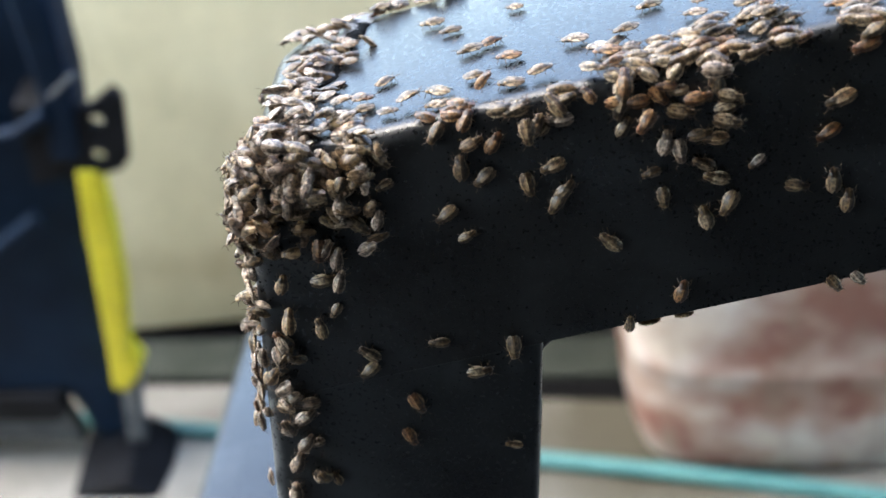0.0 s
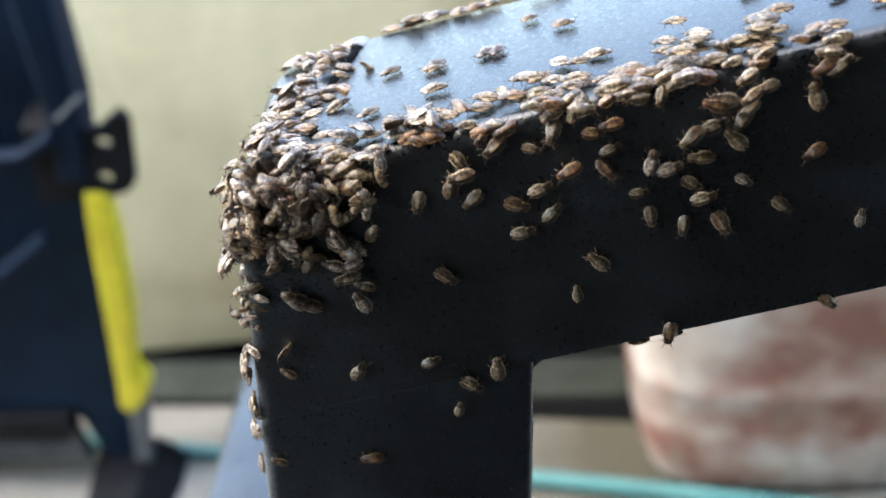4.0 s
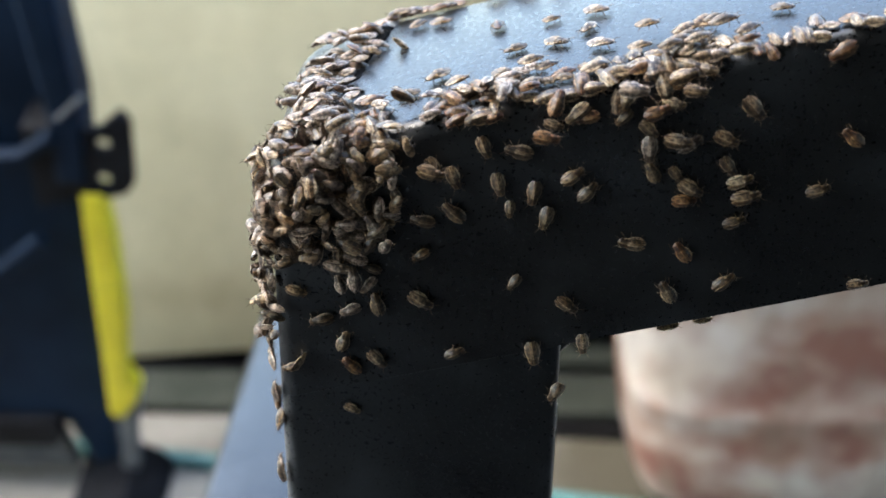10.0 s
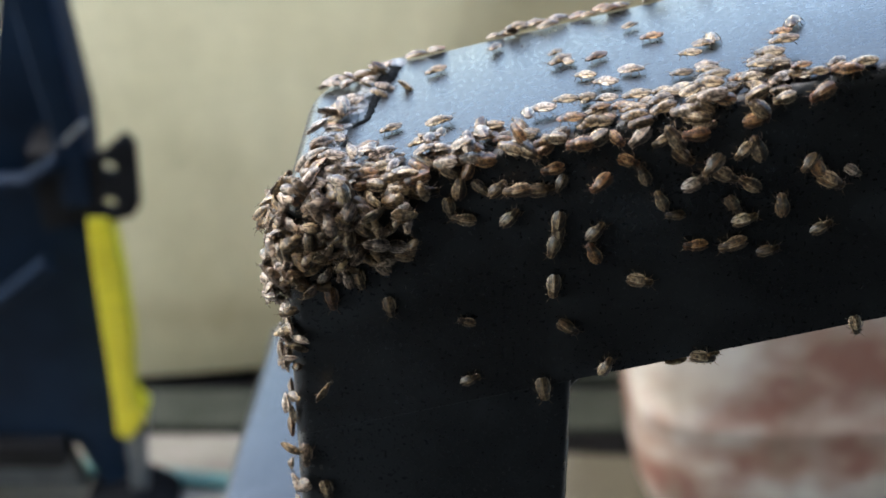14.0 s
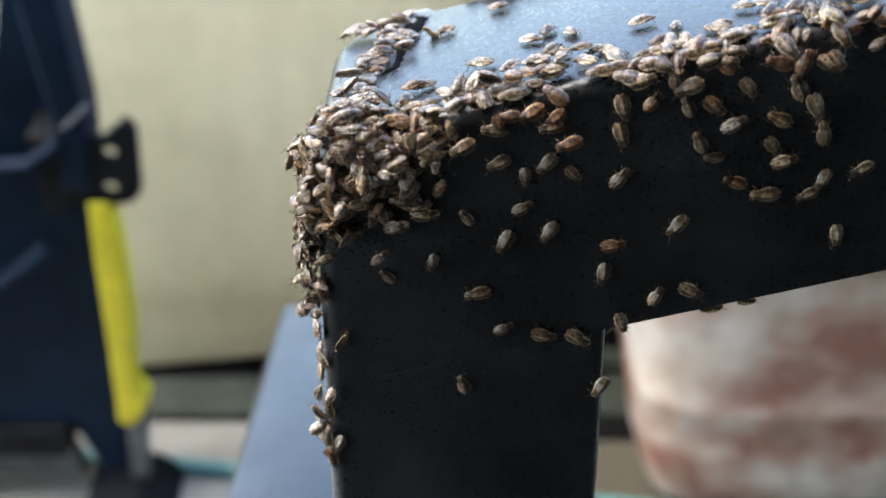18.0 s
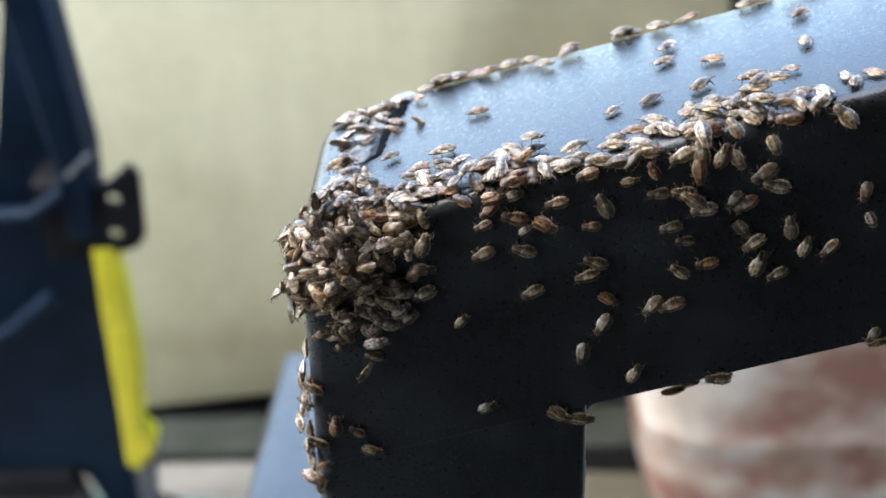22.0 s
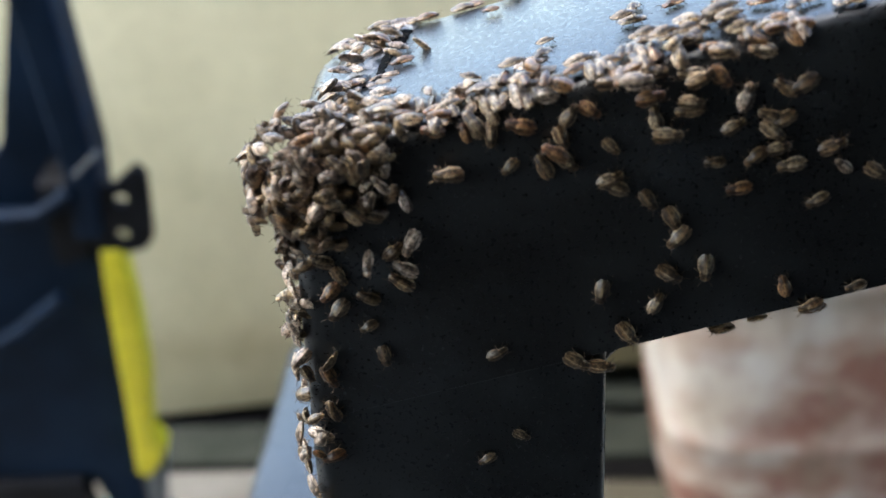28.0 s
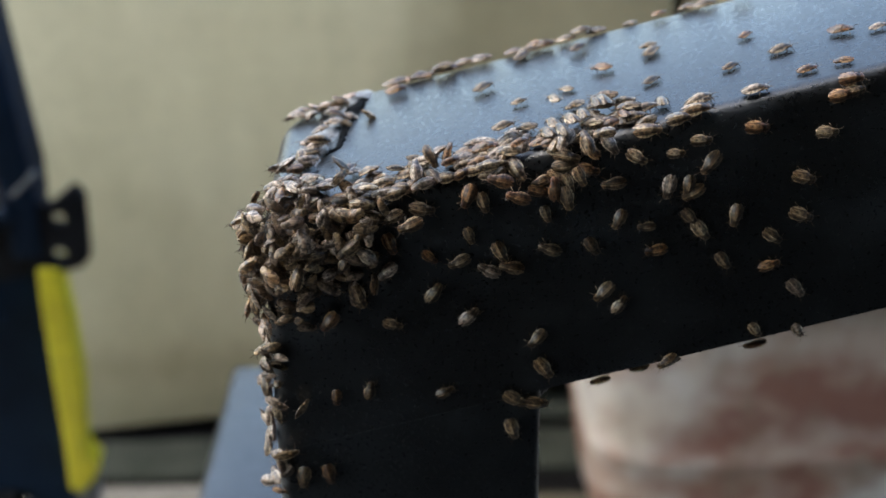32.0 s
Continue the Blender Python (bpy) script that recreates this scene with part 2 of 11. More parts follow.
def bucket_paint():
    """Terracotta-coloured plastic under smears of white plaster and paint."""
    m, tree, s = material("plaster-smeared terracotta plastic", (0.4, 0.2, 0.15))
    base = ramp(tree, noise_out(tree, 9, 4), [(0.3, (0.14, 0.052, 0.041)), (0.7, (0.19, 0.092, 0.060))])
    pale = ramp(tree, noise_out(tree, 6.0, 7.0, 0.65, (1, 1, 1.4)), [(0.40, grey(0.05)), (0.54, grey(0.95))])
    chalk = ramp(tree, noise_out(tree, 7.0, 5.0, 0.6), [(0.45, (0.39, 0.345, 0.295)), (0.60, (0.45, 0.46, 0.455))])
    col = mixed(tree, pale, base, chalk)
    runs = ramp(tree, noise_out(tree, 40.0, 4.0, 0.6, (1, 1, 0.3)), [(0.5, grey(0.0)), (0.7, grey(0.7))])
    tree.links.new(mixed(tree, runs, col, (0.19, 0.15, 0.115)), s.inputs["Base Color"])
    s.inputs["Roughness"].default_value = 0.6
    bump(tree, s, noise_out(tree, 60), 0.4, 0.001)
    return m


BUCKET = bucket_paint()


# ---- building helpers ----
def link(name, bm, mat, parent=None, label="", smooth=True):
    me = bpy.data.meshes.new(name)
    bm.to_mesh(me)
    bm.free()
    me.materials.append(mat)
    if smooth:
        me.polygons.foreach_set("use_smooth", [True] * len(me.polygons))
        me.set_sharp_from_angle(angle=radians(38))
    ob = new(name, me)
    if parent:
        ob.parent = parent
    if label:
        tagged(ob, label)
    return ob


part = link


def box(x0, x1, y0, y1, z0, z1, bevel=0.0, segments=2):
    bm = bmesh.new()
    bmesh.ops.create_cube(bm, size=1.0)
    for v in bm.verts:
        v.co = Vector(((x0, x1)[v.co.x > 0], (y0, y1)[v.co.y > 0], (z0, z1)[v.co.z > 0]))
    if bevel:
        bmesh.ops.bevel(bm, geom=bm.edges[:], offset=bevel, segments=segments, profile=0.5, affect="EDGES")
    return bm


def prism(outline, depth, axis_from=0.0, bevel=0.0, segments=2):
    """An outline in x and z, drawn out along y."""
    bm = bmesh.new()
    front = [bm.verts.new((x, axis_from, z)) for x, z in outline]
    back = [bm.verts.new((x, axis_from + depth, z)) for x, z in outline]
    bm.faces.new(front)
    bm.faces.new(back[::-1])
    n = len(outline)
    for i in range(n):
        bm.faces.new((front[i], back[i], back[(i + 1) % n], front[(i + 1) % n]))
    bmesh.ops.recalc_face_normals(bm, faces=bm.faces[:])
    if bevel:
        bmesh.ops.bevel(bm, geom=bm.edges[:], offset=bevel, segments=segments, profile=0.5, affect="EDGES")
    return bm


def along(t, keys):
    """The row of values at t between keys of a place or time and its values."""
    for (t0, *v0), (t1, *v1) in zip(keys, keys[1:]):
        if t <= t1:
            q = max(0.0, (t - t0) / (t1 - t0))
            return [u + (v - u) * q for u, v in zip(v0, v1)]
    return list(keys[-1][1:])


def tube(points, radius, sides=10, taper=None):
    """A round tube along points, closed at both ends."""
    bm = bmesh.new()
    rings, up = [], Vector((0, 0, 1))
    pts = [Vector(p) for p in points]
    for i, p in enumerate(pts):
        way = (pts[min(i + 1, len(pts) - 1)] - pts[max(i - 1, 0)]).normalized()
        a = way.cross(up if abs(way.z) < 0.95 else Vector((1, 0, 0))).normalized()
        b = way.cross(a)
        r = radius[i] if isinstance(radius, list) else radius * (1 if not taper else 1 + (taper - 1) * i / (len(pts) - 1))
        rings.append([bm.verts.new(p + r * (math.cos(w) * a + math.sin(w) * b)) for w in (2 * math.pi * k / sides for k in range(sides))])
    for r0, r1 in zip(rings, rings[1:]):
        for k in range(sides):
            bm.faces.new((r0[k], r0[(k + 1) % sides], r1[(k + 1) % sides], r1[k]))
    bm.faces.new(rings[0])
    bm.faces.new(rings[-1][::-1])
    bmesh.ops.recalc_face_normals(bm, faces=bm.faces[:])
    return bm


def tub(profile, sides=96, power=4.5):
    """Like lathe, with a rounded oblong plan; the profile gives half width, half depth and height."""
    bm = bmesh.new()
    rings = []
    for a, b, z in profile:
        ring = []
        for k in range(sides):
            w = 2 * math.pi * k / sides
            c, s = math.cos(w), math.sin(w)
            ring.append(bm.verts.new((a * math.copysign(abs(c) ** (2 / power), c), b * math.copysign(abs(s) ** (2 / power), s), z)))
        rings.append(ring)
    for r0, r1 in zip(rings, rings[1:]):
        for k in range(sides):
            bm.faces.new((r0[k], r0[(k + 1) % sides], r1[(k + 1) % sides], r1[k]))
    bm.faces.new(rings[0][::-1])
    bm.faces.new(rings[-1])
    bmesh.ops.recalc_face_normals(bm, faces=bm.faces[:])
    return bm


def thing(name, label, category, group="", at=None):
    ob = new(name)
    ob.empty_display_size = 0.02
    if at:
        ob.matrix_basis = at
    return tagged(ob, label, category, group)


# ---- the place: yard floor, low beige wall with a ledge, unseen light blockers added behind ----
def structure():
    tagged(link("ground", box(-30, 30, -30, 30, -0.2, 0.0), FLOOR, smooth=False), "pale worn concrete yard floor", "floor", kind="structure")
    tagged(link("wall_north", prism([(-2.6, 0.0098), (-0.290, 0.0100), (0.215, 0.0600), (0.215, 0.50), (-2.6, 0.50)], 0.068, 0.812, 0.003), PANEL), "beige painted wall panel with olive shading painted in part", "wall", kind="structure")
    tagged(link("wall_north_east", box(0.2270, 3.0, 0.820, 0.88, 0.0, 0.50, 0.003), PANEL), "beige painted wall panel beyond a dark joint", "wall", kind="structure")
    tagged(link("wall_joint", box(0.2155, 0.2265, 0.835, 0.88, 0.0, 0.49), CRACK_AND_SHADE), "dark joint between two wall panels", "joint", kind="structure")
    # Black backing put in for the shade under the wall panel.
    tagged(link("wall_foot", box(-2.6, 0.2145, 0.862, 0.878, 0.0, 0.080), CRACK_AND_SHADE), "black backing for the shade under the wall panel", "wall", kind="structure")
    tagged(link("kerb_step", box(0.030, 0.2145, 0.806, 0.8595, 0.0095, 0.024, 0.002), LEDGE), "grey green concrete step under the raised end of the wall panel", "ledge", kind="structure")
    # Black sheet painted as the shade in the gap before the wall.
    tagged(link("wall_gap", box(-2.6, 0.0295, 0.7985, 0.8595, 0.0, 0.003), CRACK_AND_SHADE), "black strip for the shade in the gap before the wall", "drain", kind="structure")
    tagged(link("ledge", box(-2.6, 3.0, 0.742, 0.798, 0.0, 0.009, 0.002), LEDGE), "grey green concrete ledge along the wall", "ledge", kind="structure")
    # Black strip laid where the ledge's front step is only in shade.
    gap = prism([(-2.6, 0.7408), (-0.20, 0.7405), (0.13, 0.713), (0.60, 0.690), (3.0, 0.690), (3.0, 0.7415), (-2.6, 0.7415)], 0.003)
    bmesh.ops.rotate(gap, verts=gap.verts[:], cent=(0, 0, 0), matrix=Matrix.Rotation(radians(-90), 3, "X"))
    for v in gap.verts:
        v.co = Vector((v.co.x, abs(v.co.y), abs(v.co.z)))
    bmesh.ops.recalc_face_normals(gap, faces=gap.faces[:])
    tagged(link("drain_slot", gap, CRACK_AND_SHADE, smooth=False), "black strip for the shaded step before the ledge", "drain", kind="structure")
    # Unseen dark ground, added so the steel front reflects little.
    tagged(link("paving", box(-4, 9, -3.0, 0.30, 0.0, 0.005), BLOCKER), "unseen dark sheet added to keep the steel front dark", "paving", kind="structure")
    # Unseen wall added behind to hold light off the front.
    tagged(link("house_wall", box(-2.4, 9, -2.2, -2.0, 0.005, 2.2), BLOCKER), "unseen dark wall added to block light from behind", "wall", kind="structure")
    # Unseen slope added overhead to shade the frame's front.
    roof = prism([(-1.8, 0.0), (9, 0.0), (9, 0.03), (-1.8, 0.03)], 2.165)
    awning = tagged(link("awning", roof, BLOCKER, smooth=False), "unseen dark slope added to shade the frame's front", "roof", kind="structure")
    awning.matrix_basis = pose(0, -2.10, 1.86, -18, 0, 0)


structure()

# ---- the steel frame ----
TOP, LOW, RISE = 0.5805, 0.5407, 0.2475  # heights of the beam's top and underside at x = 0; rise along x
LEFT, RIGHT, DEEP, ROUND = -0.0270, 0.0150, 0.0502, 0.0026


def steel_frame():
    frame_thing = thing("steel_frame", "dark slate painted square steel tube frame with insects", "metal frame")
    bm = prism([(LEFT, LOW + RISE * LEFT), (0.55, LOW + RISE * 0.55), (0.55, TOP + RISE * 0.55), (LEFT, TOP + RISE * LEFT)], DEEP)

    def edges(test):
        return [e for e in bm.edges if all(test(v.co) for v in e.verts)]

    bmesh.ops.bevel(bm, geom=edges(lambda c: c.x < LEFT + 0.001 and c.y > DEEP - 0.001), offset=0.012, segments=6, profile=0.5, affect="EDGES")
    top_end = [e for e in bm.edges if all(v.co.x < LEFT + 0.014 for v in e.verts) and all(v.co.z > TOP + RISE * v.co.x - 0.0005 for v in e.verts)]
    long_front = [e for e in bm.edges if all(v.co.y < 0.0005 for v in e.verts) and abs(e.verts[0].co.x - e.verts[1].co.x) > 0.1 and e.verts[0].co.z > LOW + RISE * e.verts[0].co.x + 0.01]
    long_back = [e for e in bm.edges if all(v.co.y > DEEP - 0.0005 for v in e.verts) and abs(e.verts[0].co.x - e.verts[1].co.x) > 0.1]
    left_front = edges(lambda c: c.x < LEFT + 0.0005 and c.y < 0.0005)
    bmesh.ops.bevel(bm, geom=list({*top_end, *long_front, *long_back, *left_front}), offset=ROUND, segments=5, profile=0.5, affect="EDGES")
    part("beam", bm, STEEL, frame_thing)
    post = prism([(LEFT, 0.0), (RIGHT, 0.0), (RIGHT, LOW + RISE * RIGHT - 0.00005), (LEFT, LOW + RISE * LEFT - 0.00005)], DEEP)
    ups = [e for e in post.edges if abs(e.verts[0].co.z - e.verts[1].co.z) > 0.1]
    bmesh.ops.bevel(post, geom=[e for e in ups if e.verts[0].co.x < 0], offset=ROUND, segments=5, profile=0.5, affect="EDGES")
    bmesh.ops.bevel(post, geom=[e for e in post.edges if abs(e.verts[0].co.z - e.verts[1].co.z) > 0.1 and e.verts[0].co.x > RIGHT - 0.0001], offset=0.0011, segments=3, profile=0.5, affect="EDGES")
    part("post", post, PALER_STEEL, frame_thing, "paler dark slate post")
    # fillet of weld in the inner corner, and the ground seam across the front
    lo = LOW + RISE * RIGHT
    gusset = prism([(RIGHT - 0.0005, lo - 0.0045), (RIGHT + 0.0011, lo - 0.0024), (RIGHT + 0.0035, lo - 0.0004), (RIGHT + 0.0095, lo + 0.0016), (RIGHT - 0.0005, lo + 0.001)], DEEP - 0.006, 0.003, 0.0004, 1)
    part("weld_fillet", gusset, STEEL, frame_thing, "dark weld in the inner corner")
    # lumpy weld bead across the top of the corner, with a black crack where the paint has lifted
    rng = random.Random(5)
    run = []
    for i in range(60):
        q = i / 59
        x = LEFT + 0.0055 + 0.0092 * q ** 1.5 + rng.uniform(-0.0005, 0.0005)
        run.append((x, 0.014 + 0.034 * q, TOP + RISE * x - 0.0003 + rng.uniform(-0.0001, 0.0001)))
    bead = tube(run, 0.0019, 18)
    for v in bead.verts:
        over = v.co.z - TOP - RISE * v.co.x
        swell = 0.38 + 0.12 * math.sin(v.co.y * 5200) + 0.35 * noise.noise(v.co * 380)
        v.co += Vector((1.6 * noise.noise(v.co * 300), 0, 1)) * 0.001 * (swell * over * 1000 - over * 1000 if over > 0 else 0) + Vector((0.0007 * noise.noise(v.co * 420 + Vector((3, 1, 7))), 0, 0.0003 * noise.noise(v.co * 1300)))
    part("weld_bead", bead, WELD, frame_thing, "lumpy pale grey weld bead")
    knots = [(0.0220, -0.0183, 0.0003), (0.0238, -0.0162, 0.0004), (0.0282, -0.0157, 0.0004), (0.0317, -0.0154, 0.0005), (0.0362, -0.0147, 0.0008), (0.0412, -0.0139, 0.0011), (0.0452, -0.0131, 0.0010), (0.0490, -0.0120, 0.0004)]
    split, wide = [], []
    for i in range(56):
        y = 0.0220 + 0.0270 * i / 55
        x, r = along(y, knots)
        x += 0.0003 * noise.noise(Vector((y * 700, 2, 5)))
        split.append((x, y, TOP + RISE * x + 0.0001))
        wide.append(1.5 * r * (1 + 0.55 * noise.noise(Vector((y * 1500, 9, 1)))))
    gash = tube(split, wide, 10)
    for v in gash.verts:
        v.co.z -= 0.6 * (v.co.z - TOP - RISE * v.co.x)
        v.co.x += 0.0003 * noise.noise(v.co * 1700)
    part("crack", gash, CRACK_AND_SHADE, frame_thing, "jagged black crack in the paint")
    # paint chipped to bare grey along the post's inner edge
    path = [(RIGHT, 0.0014, 0.30 + 0.233 * i / 70) for i in range(71)]
    chips = [0.00012 + 0.00035 * max(0.0, noise.noise(Vector((p[2] * 300, 2, 4))) + 0.25) for p in path]
    part("chipped_edge", tube(path, chips, 6), WELD, frame_thing, "bare grey chipped paint edge")
    # lower rail of the frame, running away behind the post
    ob = part("rail", box(0.0, 0.048, 0.0, 0.262, -0.04, 0.0, 0.0035, 3), STEEL, frame_thing, "lower side rail")
    ob.matrix_basis = pose(-0.0835, 0.022, 0.385, 0, 0, -1.6)
    ob = part("leg", box(0.001, 0.047, 0.214, 0.261, -0.385, -0.0402, 0.003), STEEL, frame_thing)
    ob.matrix_basis = pose(-0.0835, 0.022, 0.385, 0, 0, -1.6)
    part("cross_tie", box(-0.0365, LEFT - 0.0003, 0.006, 0.042, 0.346, 0.382, 0.003), STEEL, frame_thing)


steel_frame()


# ---- things behind ----
def plastic_tub():
    b = thing("plastic_tub", "plaster-smeared terracotta plastic tub standing on the floor", "tub")
    b.matrix_basis = pose(0.318, 0.696, 0.0, 0, 0, 2)
    outer = [(0.146, 0.061, 0.0), (0.157, 0.072, 0.002), (0.168, 0.080, 0.008), (0.174, 0.084, 0.022), (0.1815, 0.0885, 0.070), (0.1845, 0.0910, 0.098), (0.1858, 0.0922, 0.1005), (0.1860, 0.0925, 0.104), (0.1852, 0.0918, 0.107), (0.190, 0.094, 0.130), (0.200, 0.099, 0.185), (0.208, 0.104, 0.25)]
    inner = [(0.204, 0.100, 0.25), (0.181, 0.087, 0.11), (0.160, 0.074, 0.02), (0.10, 0.03, 0.012)]
    part("shell", tub(outer + inner), BUCKET, b)
    part("rim", tub([(0.2082, 0.1042, 0.237), (0.214, 0.110, 0.239), (0.216, 0.112, 0.246), (0.214, 0.110, 0.253), (0.2082, 0.1042, 0.255)]), BUCKET, b, "rolled rim")


def hose():
    pts = []
    for i in range(61):
        x = -0.75 + 1.7 * i / 60
        pts.append((x, 0.639 - 0.170 * x - 0.05 * x * x + 0.003 * math.sin(7 * x), 0.0068))
    tagged(link("garden_hose", tube(pts, 0.0068, 12), HOSE), "turquoise garden hose lying on the concrete floor", "hose")


def plate(outline, thick, holes=(), bevel=0.0):
    """A plate in x and z with round holes through it, drawn out along y."""
    cu = bpy.data.curves.new("outline", "CURVE")
    cu.dimensions, cu.fill_mode, cu.extrude, cu.bevel_depth = "2D", "BOTH", thick / 2, bevel
    rings = [list(outline)] + [[(x + r * math.cos(a), z + r * math.sin(a)) for a in (2 * math.pi * k / 24 for k in range(24))] for x, z, r in holes]
    for ring in rings:
        sp = cu.splines.new("POLY")
        sp.points.add(len(ring) - 1)
        for p, (x, z) in zip(sp.points, ring):
            p.co = (x, z, 0, 1)
        sp.use_cyclic_u = True
    ob = bpy.data.objects.new("outline", cu)
    scene.collection.objects.link(ob)
    me = bpy.data.meshes.new_from_object(ob.evaluated_get(bpy.context.evaluated_depsgraph_get()))
    bpy.data.objects.remove(ob)
    bpy.data.curves.remove(cu)
    bm = bmesh.new()
    bm.from_mesh(me)
    bpy.data.meshes.remove(me)
    bmesh.ops.remove_doubles(bm, verts=bm.verts[:], dist=1e-6)
    bmesh.ops.rotate(bm, verts=bm.verts[:], cent=(0, 0, 0), matrix=Matrix.Rotation(radians(90), 3, "X"))
    return bm


def folding_stand():
    """The dark folded stand by the wall, leaning back a little, with its drilled bracket and yellow lever."""
    m = thing("folding_stand", "dark navy folding stand with drilled bracket and yellow lever", "stand")
    lean = pose(0, 0.639, 0, math.degrees(math.atan(0.2)), 0, 0)
    grow = 1 / math.cos(math.atan(0.2))

    def add(name, outline, thick, mat, off=0.0, label="", holes=(), bevel=0.0015):
        ob = part(name, plate([(x, z * grow) for x, z in outline], thick, [(x, z * grow, r) for x, z, r in holes], bevel), mat, m, label)
        ob.matrix_basis = lean @ pose(0, off, 0)

    add("side_panel", [(-0.2600, 0.475), (-0.2440, 0.420), (-0.2440, 0.298), (-0.345, 0.298), (-0.2965, 0.349)], 0.012, NAVY, 0.034)
    add("upright", [(-0.2590, 0.560), (-0.2412, 0.560), (-0.2345, 0.354), (-0.2395, 0.302), (-0.2500, 0.302), (-0.2475, 0.350), (-0.2548, 0.4716)], 0.030, NAVY, 0.012, bevel=0.004)
    add("body", [(-0.420, 0.302), (-0.243, 0.302), (-0.2480, 0.263), (-0.2490, 0.156), (-0.2560, 0.095), (-0.2700, 0.078), (-0.420, 0.072)], 0.040, NAVY, 0.030)
    add("band", [(-0.420, 0.114), (-0.288, 0.113), (-0.282, 0.106), (-0.284, 0.086), (-0.290, 0.080), (-0.420, 0.079)], 0.014, NAVY, 0.022)
    add("front_leg", [(-0.3000, 0.082), (-0.2580, 0.096), (-0.2585, 0.044), (-0.2590, 0.006), (-0.2740, 0.006), (-0.2790, 0.018), (-0.2940, 0.068)], 0.034, NAVY, 0.030)
    add("foot", [(-0.2900, 0.002), (-0.2900, 0.010), (-0.2600, 0.022), (-0.2480, 0.024), (-0.2300, 0.012), (-0.2240, 0.002)], 0.070, BLACK, -0.008, "black rubber foot")
    add("base_bar", [(-0.420, 0.072), (-0.300, 0.074), (-0.296, 0.062), (-0.302, 0.051), (-0.420, 0.050)], 0.030, BLACK, 0.014)
    add("base_plate", [(-0.420, 0.049), (-0.312, 0.049), (-0.303, 0.036), (-0.298, 0.006), (-0.394, 0.006), (-0.394, 0.030), (-0.420, 0.030)], 0.010, ZINC, 0.024, "dull blue grey metal plate")
    add("rear_leg", [(-0.420, 0.029), (-0.396, 0.029), (-0.396, 0.004), (-0.420, 0.004)], 0.030, NAVY, 0.016)
    add("bracket", [(-0.2400, 0.3400), (-0.2240, 0.3350), (-0.2070, 0.3490), (-0.2023, 0.3418), (-0.2059, 0.2974), (-0.2115, 0.2893), (-0.2288, 0.2847), (-0.2440, 0.2869), (-0.2470, 0.3127)], 0.006, BLACK, 0.001, "black bracket plate with two round holes", [(-0.2208, 0.3257, 0.0056), (-0.2247, 0.2987, 0.0056)], 0.0008)
    add("hinge_block", [(-0.2680, 0.3380), (-0.2480, 0.3380), (-0.2480, 0.2870), (-0.2680, 0.2800)], 0.030, BLACK, 0.012)
    add("lever", [(-0.2385, 0.2860), (-0.2297, 0.2860), (-0.2288, 0.2430), (-0.2315, 0.1820), (-0.2352, 0.1580), (-0.2395, 0.1250), (-0.2325, 0.1110), (-0.2350, 0.1025), (-0.2465, 0.0870), (-0.2512, 0.0900), (-0.2485, 0.1250), (-0.2452, 0.1820), (-0.2420, 0.2400)], 0.014, YELLOW, 0.005, "bright yellow plastic lever", bevel=0.003)
    add("lever_stem", [(-0.2480, 0.0880), (-0.2345, 0.0975), (-0.2440, 0.0300), (-0.2440, 0.0180), (-0.2540, 0.0180)], 0.010, ZINC, 0.006, "dull grey metal stem")
    for name, path, r, mat, label in (("arm", ((-0.400, 0.322), (-0.295, 0.323), (-0.272, 0.3250), (-0.2490, 0.3420)), 0.0055, NAVY, ""), ("arm_brace", ((-0.400, 0.208), (-0.340, 0.210), (-0.305, 0.231), (-0.272, 0.2590)), 0.0060, NAVY, ""), ("latch", ((-0.2445, 0.3540), (-0.2360, 0.3620), (-0.2270, 0.3700)), 0.0019, ZINC, "dull grey latch pin")):
        ob = part(name, tube([Vector((x, -0.006, z)) for x, z in path], r, 14), mat, m, label)
        ob.matrix_basis = lean


plastic_tub()
hose()
folding_stand()


